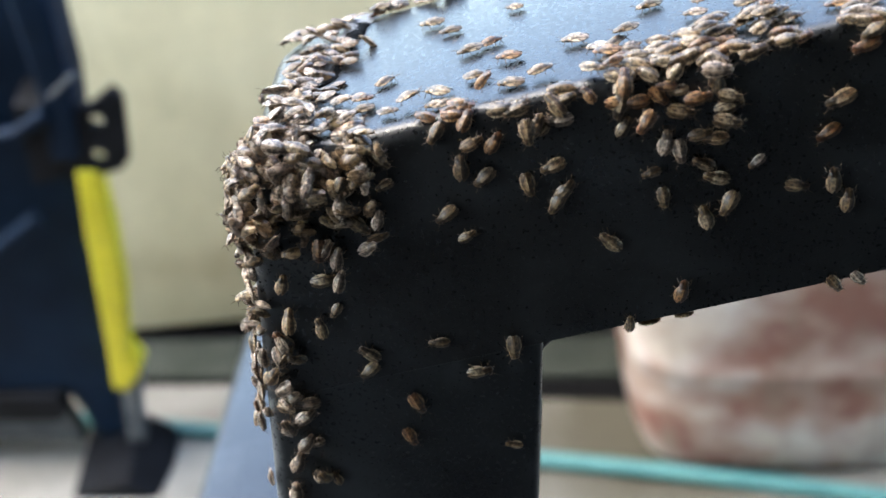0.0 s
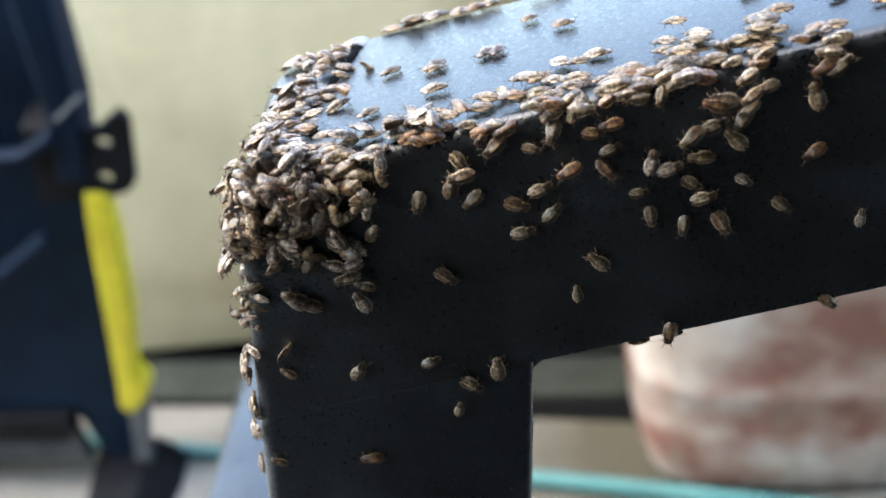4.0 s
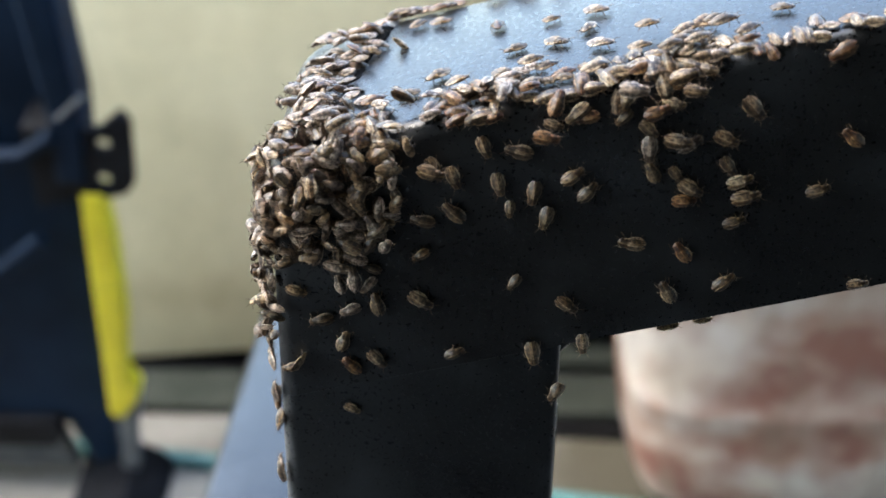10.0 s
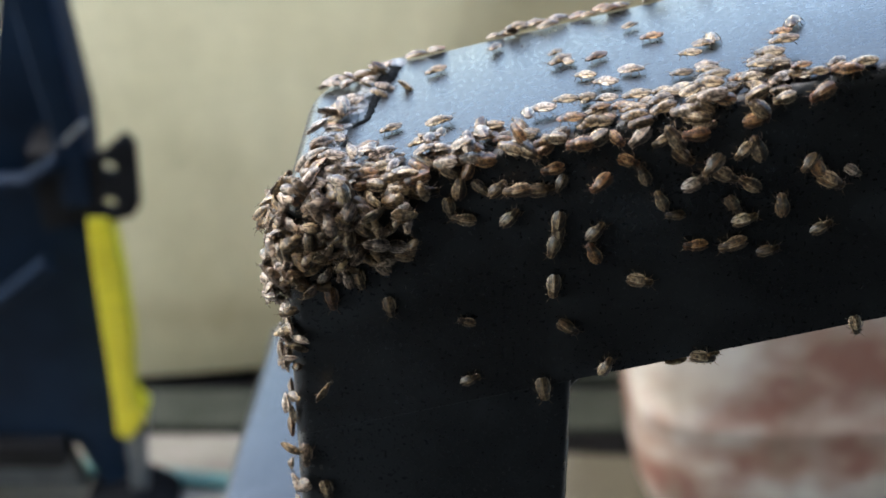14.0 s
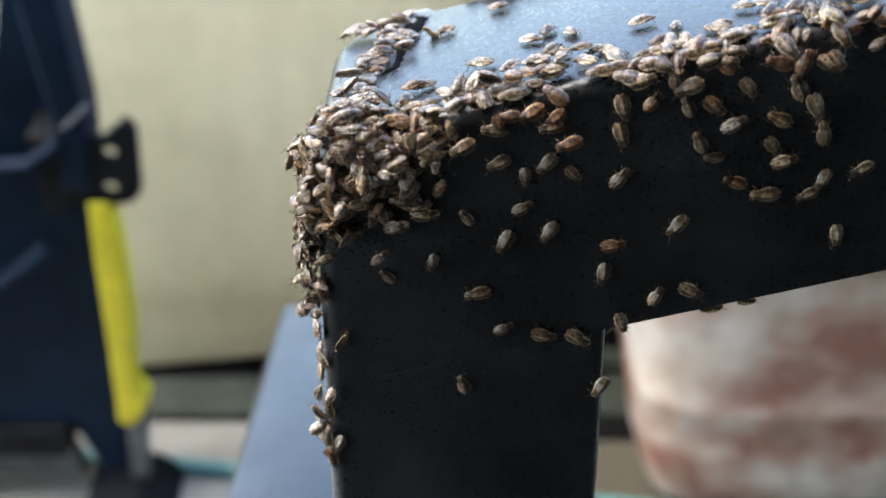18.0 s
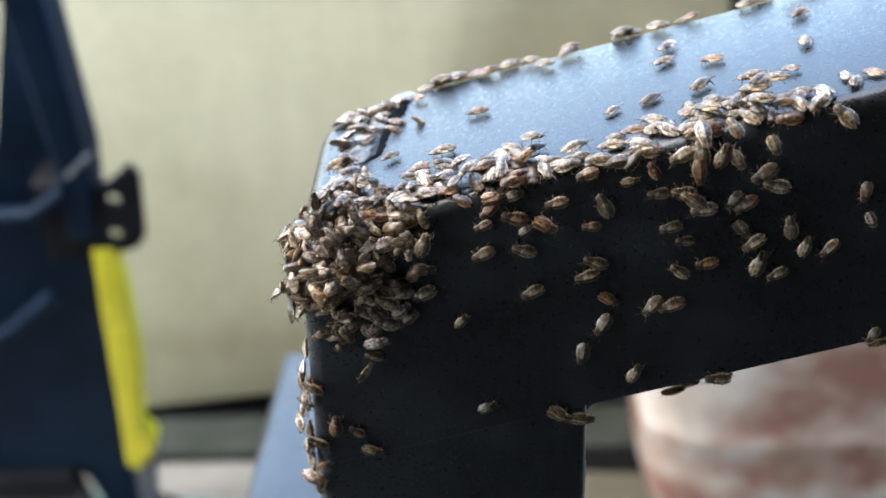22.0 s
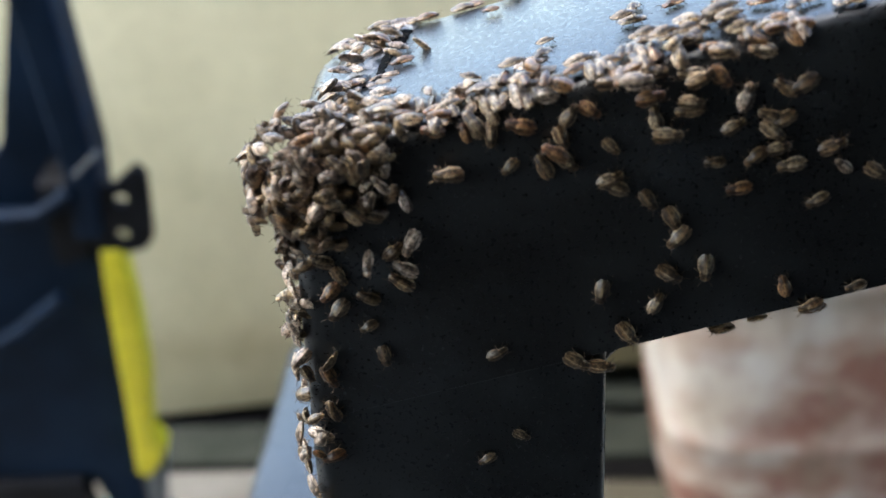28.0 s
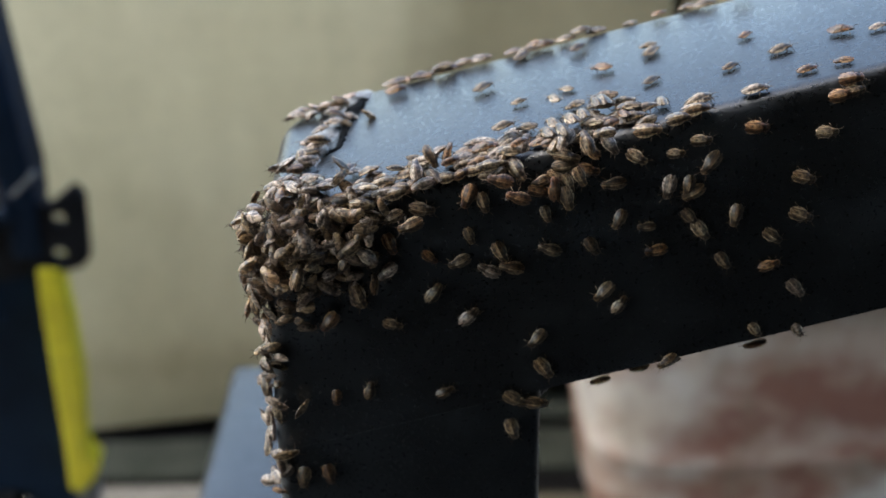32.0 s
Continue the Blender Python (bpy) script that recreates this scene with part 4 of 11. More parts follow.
def pile(n, kind):
    """A heap of insects that lies on the corner and shifts as one."""
    r = random.Random(40 + n)
    top = TOP + RISE * LEFT
    if kind == "corner":
        mid = Vector((LEFT + r.uniform(0.001, 0.0155), r.uniform(0, 0.007), top + r.uniform(-0.006, 0.004)))
    elif kind == "end":
        y = 0.014 + 0.0085 * (n // 3)
        mid = Vector((LEFT + 0.0035 + 0.009 * (y / 0.046) ** 1.6, y, top + 0.001))
    elif kind == "hang":
        mid = Vector((LEFT + 0.002, 0.004, top - 0.004 - 0.003 * (n % 3)))
    else:
        mid = Vector((LEFT + 0.001, 0.001, top - 0.010 - 0.006 * (n % 3)))
    home, out0 = settled(mid, 0.0)
    bm = bmesh.new()
    mats = [LEG] + [m for _, *pair in SKINS for m in pair]
    for i in range(18):
        p = home + Vector((r.gauss(0, 0.003), r.gauss(0, 0.003), r.gauss(0, 0.003)))
        place, out = settled(p, r.uniform(0.0, 0.0010 if kind == "end" else 0.0020))
        m = facing(place - home, (out + (0.6 if kind == "end" else 1.3) * Vector((r.uniform(-1, 1), r.uniform(-1, 1), r.uniform(-1, 1)))).normalized(), Vector((r.uniform(-1, 1), r.uniform(-1, 1), r.uniform(-1, 1))))
        start = len(bm.verts)
        for piece in FIRST[r.choice((0, 1, 1, 3, ASHEN, ASHEN, ASHEN, ASHEN))].children:
            first_face = len(bm.faces)
            bm.from_mesh(piece.data)
            bm.faces.ensure_lookup_table()
            for face in bm.faces[first_face:]:
                face.material_index = mats.index(piece.data.materials[0])
        bm.verts.ensure_lookup_table()
        bmesh.ops.transform(bm, matrix=m @ Matrix.Scale(r.uniform(0.72, 1.02), 4), verts=bm.verts[start:])
    ob = link("planthopper_pile", bm, LEG)
    for m in mats[1:]:
        ob.data.materials.append(m)
    ob.matrix_basis = Matrix.Translation(home)
    tagged(ob, "dense pile of tan planthoppers on the steel corner", "insects", kind="stuff")
    phase, period = [r.uniform(0, 6.28), r.uniform(0, 6.28)], [r.uniform(5, 9), r.uniform(10, 16)]
    side = out0.cross(Vector((0.3, 0.5, 0.8))).normalized()

    def shifted(t):
        if kind == "hang":
            left, down = along(t, HANGING)
            return Vector((-0.0042 * left + 0.0035 * max(0.0, 0.8 - left), -0.001, -0.0065 * down))
        if kind == "end" and home.y < 0.036:
            return Vector((-0.0022, 0.004 - home.y, -0.006)) * along(t, END_BARE)[0]
        if kind == "corner":
            return Vector((-0.005, 0, 0.002)) * along(t, ((0, 0.0), (25.5, 0.0), (28, 0.75), (29.5, 0.8), (31, 0.3), (32, 0.2)))[0]
        if kind == "edge":
            return Vector((0.004, 0, 0.011)) * along(t, LOW_GONE)[0]
        return Vector()

    walk(ob, [(t, Matrix.Translation(home + shifted(t) + side * 0.0016 * sway(phase, period, t) + out0 * 0.0004 * sway(phase[::-1], period, t))) for t in range(0, 33, 1)])


# Where a loose group gathers along the far edge of the top in time: its middle and its spread, in millimetres.
BACK_GROUP = [
    (0, -6, 8), (2, -6, 8), (3, -4, 9), (6, 9, 4), (7, -8, 7), (8, 0, 8), (9, 10, 4), (10, -8, 6), (11, -13, 4), (13, 10, 11), (16, 16, 11), (19, 0, 12), (21, -13, 6), (23, 8, 9), (24, 2, 14), (28, -14, 5), (29, -14, 4),
    (31, 8, 10), (32, 9, 14),
]


def far_edge(x0, group=None):
    """One insect perched on the far edge of the top: at its own place, or a share of the group's spread."""
    bug = next_insect()
    phase, period = [RNG.uniform(0, 6.28), RNG.uniform(0, 6.28)], [RNG.uniform(9, 15), RNG.uniform(16, 28)]
    rows, turn, lift = [], RNG.uniform(-0.5, 0.5) + RNG.choice((0, math.pi)), 0.0010 * RNG.random() ** 2
    back = RNG.uniform(0.0008, 0.0034)
    for t in (range(0, 33, 2) if group is None else [row[0] for row in group]):
        x = x0 + 0.006 * sway(phase, period, t)
        if group is not None:
            mid, wide = along(t, group)
            x = (mid + wide * x0) * MM + 0.001 * sway(phase, period, t)
        place, out = settled((x, DEEP - back, TOP + RISE * x), lift)
        rows.append((t, facing(place, (out + 1.5 * UP).normalized(), Vector((math.cos(turn), math.sin(turn), 0)))))
    walk(bug, eased(rows))


def under(deep, *stops):
    """One insect that clings upside down under the beam, near its front edge."""
    bug, down = next_insect(), Vector((RISE, 0, -1)).normalized()
    rows, ahead = [], Vector((RNG.choice((-1, 1)), 0, 0))
    for t, x in stops:
        rows.append((t, facing(Vector((x * MM, deep * MM, LOW + RISE * x * MM)) + down * 0.0007, down, ahead)))
    walk(bug, rows if rows[-1][0] == 32 else rows + [(32.0, rows[-1][1])])


def motions():
    crawl((0, 48.9, -0.5, 10.3), (1, 48.9, -0.5, 10.3), (2, 43, -0.7, 14.3), (3, 48.7, -0.5, 10.4), (7, 48.7, -0.5, 10.4), (8, 41.1, -0.7, 7.5), (9, 48.7, -0.5, 10.4), (16, 48.7, -0.5, 10.4), (17, 50.2, -0.7, 13), (18, 48.7, -0.5, 10.4), (20, 48.7, -0.5, 10.4), (21, 52.8, -0.7, 14.2), (22, 48.7, -0.5, 10.4), (23.5, 48.7, -0.5, 10.4), (24, 43.1, -0.7, 13.7), (25, 48.7, -0.5, 10.4), (29, 48.7, -0.5, 10.4), (30, 42.6, -0.7, 14.5), (31, 48.7, -0.5, 10.4), (32, 48.7, -0.5, 10.4))
    crawl((0, 37.7, -0.5, 11.8), (1, 37.7, -0.5, 11.8), (2, 31, -0.7, 9.2), (3, 37.8, -0.5, 11.7), (10, 37.8, -0.5, 11.7), (11, 38.4, -0.7, 11), (12, 37.8, -0.5, 11.7), (20, 37.8, -0.5, 11.7), (21, 39.5, -0.7, 16), (22, 37.8, -0.5, 11.7), (23.5, 37.8, -0.5, 11.7), (24, 36.2, -0.7, 14), (25, 37.8, -0.5, 11.7), (29, 37.8, -0.5, 11.7), (30, 35.8, -0.7, 14.1), (31, 37.8, -0.5, 11.7), (32, 37.8, -0.5, 11.7))
    crawl((0, 23.8, -0.5, 1.9), (10, 23.8, -0.5, 1.9), (11, 14.4, -0.7, 3.7), (12, 23.9, -0.5, 1.9), (16, 23.9, -0.5, 1.9), (17, 30.4, -0.7, 8.9), (18, 23.9, -0.5, 1.9), (23.5, 23.9, -0.5, 1.9), (24, 23.7, -0.7, 1.2), (25, 23.9, -0.5, 1.9), (32, 23.9, -0.5, 1.9))
    crawl((0, -0.4, -0.5, -15.1), (1, -0.4, -0.5, -15.1), (2, -11, -0.7, -21.3), (3, -0.1, -0.5, -15), (7, -0.1, -0.5, -15), (8, 0.3, -0.7, -15.6), (9, -0.1, -0.5, -15), (10, -0.7, -0.5, -17), (11, -1.3, -0.7, -15.6), (12, -0.7, -0.5, -17), (13, -0.1, -0.5, -15.2), (20, -0.1, -0.5, -15.2), (21, -0.2, -0.7, -14.8), (22, -0.1, -0.5, -15.2), (23.5, -0.1, -0.5, -15.2), (24, -0.6, -0.7, -14.9), (25, -0.1, -0.5, -15.2), (29, -0.1, -0.5, -15.2), (30, 0.9, -0.7, -15.6), (31, -0.1, -0.5, -15.2), (32, -0.1, -0.5, -15.2))
    crawl((0, 28.8, -0.5, 12.5), (1, 28.8, -0.5, 12.5), (2, 17.2, -0.7, 9.8), (3, 29, -0.5, 12.5), (7, 29, -0.5, 12.5), (8, 29.4, -0.7, 11.7), (9, 29, -0.5, 12.5), (10, 29, -0.5, 12.5), (11, 31.3, -0.7, 9.6), (12, 28, -0.5, 9.6), (13, 28.1, -0.5, 12.2), (16, 28.1, -0.5, 12.2), (17, 28.9, -0.7, 12.7), (18, 28.1, -0.5, 12.2), (20, 28.1, -0.5, 12.2), (21, 29, -0.7, 12.4), (22, 28.1, -0.5, 12.2), (23.5, 28.1, -0.5, 12.2), (24, 26, -0.7, 13.9), (25, 28.1, -0.5, 12.2), (29, 28.1, -0.5, 12.2), (30, 29.1, -0.7, 12.3), (31, 29.7, -0.5, 12.4), (32, 29.7, -0.5, 12.4))
    crawl((0, 34.5, -0.5, -6.4), (1, 35.3, -0.5, -2.1), (2, 36, -0.7, 2.3), (3, 34.6, -0.5, -10.3), (6, 34.6, -0.5, -10.3), (7, 19.1, 1.3, 25.2), (8, 17.7, 2.9, 24.9), (9, 13.7, 1, 23.9), (10, 15.6, 1.3, 24.4), (11, 27.5, 0, 23.5), (12, 35, -0.5, 26), (13, 37.8, -0.5, 26.5), (16, 37.8, -0.5, 26.5), (17, 43.8, 0, 28.3), (18, 35.5, -0.5, 25.8), (19, 29.1, 4.8, 27.7), (20, 13.9, 3.4, 23.9), (21, 31.7, 4.3, 28.3), (22, 32.2, 16.5, 29.5), (23.5, 33.2, 14.7, 29.7), (24, 34.7, 16.6, 29.9), (25, 33.2, 14.7, 29.7), (28, 35, 10.3, 30.2), (29, 34.1, 8.1, 29.9), (30, 32.2, 5.6, 28.5), (31, 32.7, 11.9, 29.6), (32, 26.7, 28, 28.1))
    crawl((0, 56.1, -0.5, 8.1), (1, 55.5, 0, 33.5), (2, 58.8, 0, 33.5), (3, 56.1, 3.4, 34.4), (6, 49.3, 4.4, 32.7), (7, 51.9, 5.6, 33.3), (8, 48.2, 4.5, 32.4), (9, 37.8, 2.4, 29.9), (10, 29.9, 6.9, 27.9), (11, 35.3, 6.2, 29.2), (12, 35.7, 1.4, 29.3), (13, 44.9, 2.4, 31.6), (16, 26.5, 5.4, 27), (17, 27, 1.2, 27.2), (18, 27, 1.2, 27.2), (19, 50.6, -0.5, 21.6), (20, 48, -0.5, 26.5), (21, 51.7, 2.1, 33.3), (22, 43, 1.7, 31.1), (23.5, 46.1, 8.8, 32.9), (24, 48.7, 5.8, 32.5), (25, 51.8, 16.6, 34.3), (28, 31.6, 1.1, 28.3), (29, 34.6, 3.8, 29.1), (30, 33.6, 3.1, 28.8), (31, 24.8, 3.5, 26.6), (32, 52.3, -0.5, 19.8))
    crawl((0, 53.7, -0.5, 11.3), (1, 51.7, -0.5, 25.5), (2, 53.1, -0.7, 30.6), (3, 52.2, -0.5, 28.7), (6, 57.8, 1, 34.8), (7, 49.9, 12.5, 33.8), (8, 52.5, 13.6, 34.3), (9, 51.4, 18.5, 34.2), (10, 24.9, 1.1, 26.7), (11, 28.4, 3.2, 27.5), (12, 32.8, 1.2, 28.6), (13, 41, 0.9, 30.6), (16, 17.7, 1.6, 24.9), (17, 22.7, 0.8, 26.1), (18, 26.7, 0, 25.8), (19, 44.8, 1.7, 31.6), (20, 45, 7.5, 31.6), (21, 49.7, 4.7, 32.8), (22, 37.7, 2.9, 29.8), (23.5, 44.2, 7.3, 31.4), (24, 45.7, 0.4, 31.8), (25, 40.7, -0.5, 28.6), (28, 16.9, 4.8, 24.7), (29, 24.5, 1.7, 26.6), (30, 23.9, 4.3, 26.4), (31, 23, 5.6, 26.2), (32, 26.5, 5.2, 27.1))
    crawl((0, 39.8, -0.5, 7.8), (1, 40.6, -0.5, 7.8), (2, 37.8, -0.7, 12.2), (3, 40.6, -0.5, 7.8), (7, 40.6, -0.5, 7.8), (8, 36.1, -0.7, 7), (9, 40.6, -0.5, 7.8), (10, 38.9, -0.5, 9.3), (11, 43.8, -0.7, 10.6), (12, 37, -0.5, 8.4), (13, 37, -0.5, 8.4), (16, 35.7, -0.5, 6.7), (17, 41.7, -0.7, 6.8), (18, 35.7, -0.5, 6.7), (20, 35.7, -0.5, 6.7), (21, 34.4, -0.7, 5.5), (22, 26.7, -0.5, 1.9), (23.5, 5.9, -0.5, -5.1), (24, 4.1, -0.7, -12.7), (25, 10.2, -0.5, -2.7), (28, 17.6, -0.5, -12.4), (29, 17.6, -0.5, -12.4), (30, 17.9, -0.7, -11.8), (31, 15.2, -0.5, -11.2), (32, 15.2, -0.5, -11.2))
    crawl((0, 36.8, -0.5, 5.6), (1, 29.3, 0, 26.9), (2, 44.2, 2.2, 31.4), (3, 54.1, 5.2, 33.9), (6, 28.2, 2.1, 27.5), (7, 21.6, 0.8, 25.8), (8, 20.1, 0.7, 25.5), (9, 22.3, 2.3, 26), (10, 21.6, 0, 23.4), (11, 24, 0, 25), (12, 28.9, 4.1, 27.6), (13, 39.5, 4.3, 30.3), (16, 15.8, 5.3, 24.4), (17, 20.9, 2.9, 26.5), (18, 25.2, 2.4, 26.7), (19, 42.4, -0.5, 25.8), (20, 42.3, -0.5, 23.9), (21, 47.2, 0, 31.8), (22, 40.3, -0.5, 20.4), (23.5, 36.7, -0.5, 25.4), (24, 36.9, 0, 26.7), (25, 39.1, -0.5, 25.6), (28, 35.1, -0.5, 16.4), (29, 38.6, -0.5, 18.1), (30, 29, 0, 24.2), (31, 14.6, 2, 24.1), (32, 23.2, 5.3, 26.2))
    crawl((0, 30.8, -0.5, 8.7), (1, 30.8, -0.5, 8.7), (2, 28.8, -0.7, 6.9), (3, 30.8, -0.5, 8.8), (7, 30.8, -0.5, 8.8), (8, 25.3, -0.7, 11.3), (9, 27.3, -0.5, 9.9), (10, 25.8, -0.5, 12.7), (11, 28.7, -0.7, 12.2), (12, 25.8, -0.5, 12.7), (13, 26, -0.5, 14.4), (16, 26, -0.5, 14.4), (17, 25.6, -0.7, 14), (18, 26, -0.5, 14.4), (20, 26, -0.5, 14.4), (21, 30.4, -0.7, 17), (22, 26, -0.5, 14.4), (23.5, 26, -0.5, 14.4), (24, 18.6, -0.7, 14.8), (25, 26, -0.5, 14.4), (28, 30.2, -0.5, 17), (29, 30.2, -0.5, 17), (30, 29.1, -0.7, 20.8), (31, 30.2, -0.5, 17), (32, 18.3, 2.3, 25))
    crawl((0, 43, -0.5, 14), (1, 43, -0.5, 14), (2, 36.9, -0.7, 17.9), (3, 43.1, -0.5, 14.2), (7, 43.1, -0.5, 14.2), (8, 42.3, -0.7, 13.7), (9, 43.1, -0.5, 14.2), (10, 24.6, 1.7, 26.6), (11, 28.4, 3.7, 27.5), (12, 34.5, 3, 29), (13, 51.8, -0.5, 19), (16, 51.8, -0.5, 19), (17, 47.1, -0.7, 26.8), (18, 38.4, 0, 28.9), (19, 54.1, -0.5, 14.8), (20, 54.1, -0.5, 14.8), (21, 51.9, -0.7, 19.4), (22, 54.1, -0.5, 14.8), (23.5, 54.1, -0.5, 14.8), (24, 53.1, -0.7, 13.8), (25, 54.1, -0.5, 14.8), (28, 44.5, -0.5, 11.2), (29, 25.7, 1.3, 26.9), (30, 29.4, 0, 27), (31, 25.4, 0, 26.6), (32, 26.7, 2.7, 27.1))
    crawl((0, 35.8, -0.5, 13.9), (1, 35.8, -0.5, 13.9), (2, 33.5, -0.7, 17), (3, 36, -0.5, 13.9), (10, 36, -0.5, 13.9), (11, 37.3, -0.7, 13.2), (12, 36, -0.5, 13.9), (20, 36, -0.5, 13.9), (21, 36.1, -0.7, 14.4), (22, 36, -0.5, 13.9), (23.5, 36, -0.5, 13.9), (24, 29.3, -0.7, 12.1), (25, 36, -0.5, 13.9), (29, 36, -0.5, 13.9), (30, 32.3, -0.7, 18), (31, 36, -0.5, 13.9), (32, 36, -0.5, 13.9))
    crawl((0, 32.4, -0.5, 15.8), (1, 32.9, -0.5, 16.2), (2, 29, -0.7, 12.5), (3, 32.9, -0.5, 16.2), (6, 32.9, -0.5, 16.2), (7, 21, -0.5, 11.9), (8, 18.4, -0.7, 19.2), (9, 9.8, 5.3, 22.9), (10, -10.6, 4.5, 17.9), (11, 2.5, 3.1, 21.9), (12, 16.1, 0.8, 24.5), (13, 31.9, 0, 27), (16, 3, 0, 17.2), (17, 2.7, 2.7, 21.2), (18, -5.1, 3.1, 19.2), (19, 5.3, 3.3, 21.8), (20, 3.7, 1.6, 21.4), (21, 15.4, 4.3, 24.3), (22, 11.4, 1.1, 23.3), (23.5, 26.1, 3.4, 27), (24, 20.2, 4.2, 25.5), (25, 21.2, 0, 25.2), (28, 19.1, -0.5, 21.7), (29, 22.5, -0.5, 23.5), (30, 20.8, -0.7, 13.3), (31, 14.4, -0.5, 1.4), (32, 6.5, -0.5, 5.9))
    crawl((0, 30.4, -0.5, 17.1), (7, 30.4, -0.5, 17.1), (8, 26.2, -0.7, 14.5), (9, 30.4, -0.5, 17.1), (10, 30.4, -0.5, 17.1), (11, 29.8, -0.7, 16.8), (12, 30.4, -0.5, 17.1), (16, 30.4, -0.5, 17.1), (17, 31.9, -0.7, 18.5), (18, 30.4, -0.5, 17.1), (20, 30.4, -0.5, 17.1), (21, 36.7, -0.7, 17.5), (22, 30.4, -0.5, 17.1), (24, 30.4, -0.5, 17.1), (25, 31.5, -0.5, 20.9), (29, 31.5, -0.5, 20.9), (30, 32.1, -0.7, 24.2), (31, 31.5, -0.5, 20.9), (32, 32.6, -0.5, 18.7))
    crawl((0, 35, -0.5, 18.2), (1, 41.1, -0.5, 20.1), (2, 36.4, -0.7, 14.2), (3, 35.4, -0.5, 7.4), (7, 35.4, -0.5, 7.4), (8, 30.9, -0.7, 8.2), (9, 34, -0.5, 6.1), (10, 37.8, -0.5, 5.4), (11, 41.6, -0.7, 6.8), (16, 41.6, -0.7, 6.8), (17, 49.1, -0.7, 9.9), (18, 41.6, -0.5, 6.6), (23.5, 41.6, -0.5, 6.6), (24, 41.6, -0.7, 6.1), (25, 41.6, -0.5, 6.6), (29, 41.6, -0.5, 6.6), (30, 37.7, -0.7, 11.6), (31, 41.6, -0.5, 6.6), (32, 41.6, -0.5, 6.6))
    crawl((0, 37, -0.5, 17.6), (1, 37, -0.5, 17.6), (2, 35.3, -0.7, 18.6), (3, 37, -0.5, 17.7), (6, 37, -0.5, 17.7), (7, 35.3, -0.5, 17.8), (8, 30.4, -0.7, 16.8), (9, 35.3, -0.5, 17.8), (10, 35.3, -0.5, 17.8), (11, 43.1, -0.7, 14.6), (12, 37.9, -0.5, 17), (16, 37.9, -0.5, 17), (17, 36.5, -0.7, 17.8), (20, 36.5, -0.7, 17.8), (21, 43, -0.7, 21.7), (22, 36.3, -0.5, 17.7), (23.5, 36.3, -0.5, 17.7), (24, 36.8, -0.7, 17.2), (25, 36.3, -0.5, 17.7), (32, 36.3, -0.5, 17.7))
    crawl((0, 52, -0.5, 18.4), (1, 52, -0.5, 18.4), (2, 52.1, -0.7, 18.9), (3, 52.1, -0.5, 18.4), (10, 52.1, -0.5, 18.4), (11, 49.5, -0.7, 26.6), (12, 42.8, -0.5, 21.6), (13, 45.2, -0.5, 22), (16, 50.9, -0.5, 13.3), (17, 51.1, -0.7, 20.2), (18, 42.1, 1.9, 30.9), (19, 57.6, -0.5, 26.5), (20, 57.3, -0.5, 23.1), (21, 53, 3, 33.6), (22, 43.4, 3.3, 31.2), (23.5, 51.7, 2.9, 33.3), (24, 50.7, 3.6, 33), (25, 45.1, 4.9, 31.7), (28, 36.6, 0, 28.3), (29, 37.7, 7.5, 29.8), (30, 39.8, 1.5, 30.4), (31, 29.3, 0, 25.8), (32, 56.2, 0, 32.1))
    crawl((0, 52.9, -0.5, 23.3), (1, 52.9, -0.5, 23.3), (2, 53, -0.7, 22.4), (3, 52.6, -0.5, 23.3), (6, 48.9, 3.2, 32.6), (7, 28.6, 0.1, 27.6), (8, 24.6, 1.4, 26.6), (9, 24.6, 4.2, 26.6), (10, 18.7, 5.5, 25.1), (11, 24.8, 4.8, 26.6), (12, 28.2, 3.5, 27.5), (13, 48.9, -0.5, 17.7), (16, 48.9, -0.5, 17.7), (17, 47.7, 0, 28.3), (18, 40.3, 4.4, 30.5), (19, 50.5, 1.4, 33), (20, 53.9, 6.5, 33.8), (21, 56.4, 1.4, 34.4), (22, 48.6, 0, 30.3), (23.5, 54.9, 6.9, 34.1), (24, 53.8, 2.8, 33.8), (25, 46.2, 0.6, 31.9), (28, 38.4, 5.5, 30), (29, 40.1, 0, 28.8), (30, 41.7, 0, 30.4), (31, 28.4, 1.6, 27.5), (32, 36.2, 1.2, 29.5))
    crawl((0, 24.7, -0.5, 19.3), (1, 24.7, -0.5, 19.3), (2, 15.6, -0.7, 13.7), (3, 24.8, -0.5, 19), (10, 24.8, -0.5, 19), (11, 26.8, -0.7, 15.1), (12, 24.8, -0.5, 19), (13, 23.3, -0.5, 17.7), (16, 24, -0.5, 19.6), (17, 24.4, -0.7, 18.9), (18, 24, -0.5, 19.6), (20, 24, -0.5, 19.6), (21, 28.8, -0.7, 19.8), (22, 24, -0.5, 19.6), (23.5, 24.8, -0.5, 18.1), (24, 24.6, -0.7, 18.8), (25, 26.8, 0, 26.9), (28, 30, 5.3, 28.9), (29, 30, 5.3, 28.9), (30, 31.4, 5.5, 28.3), (31, 34.5, 16.8, 30), (32, 32.6, 17.1, 29.6))
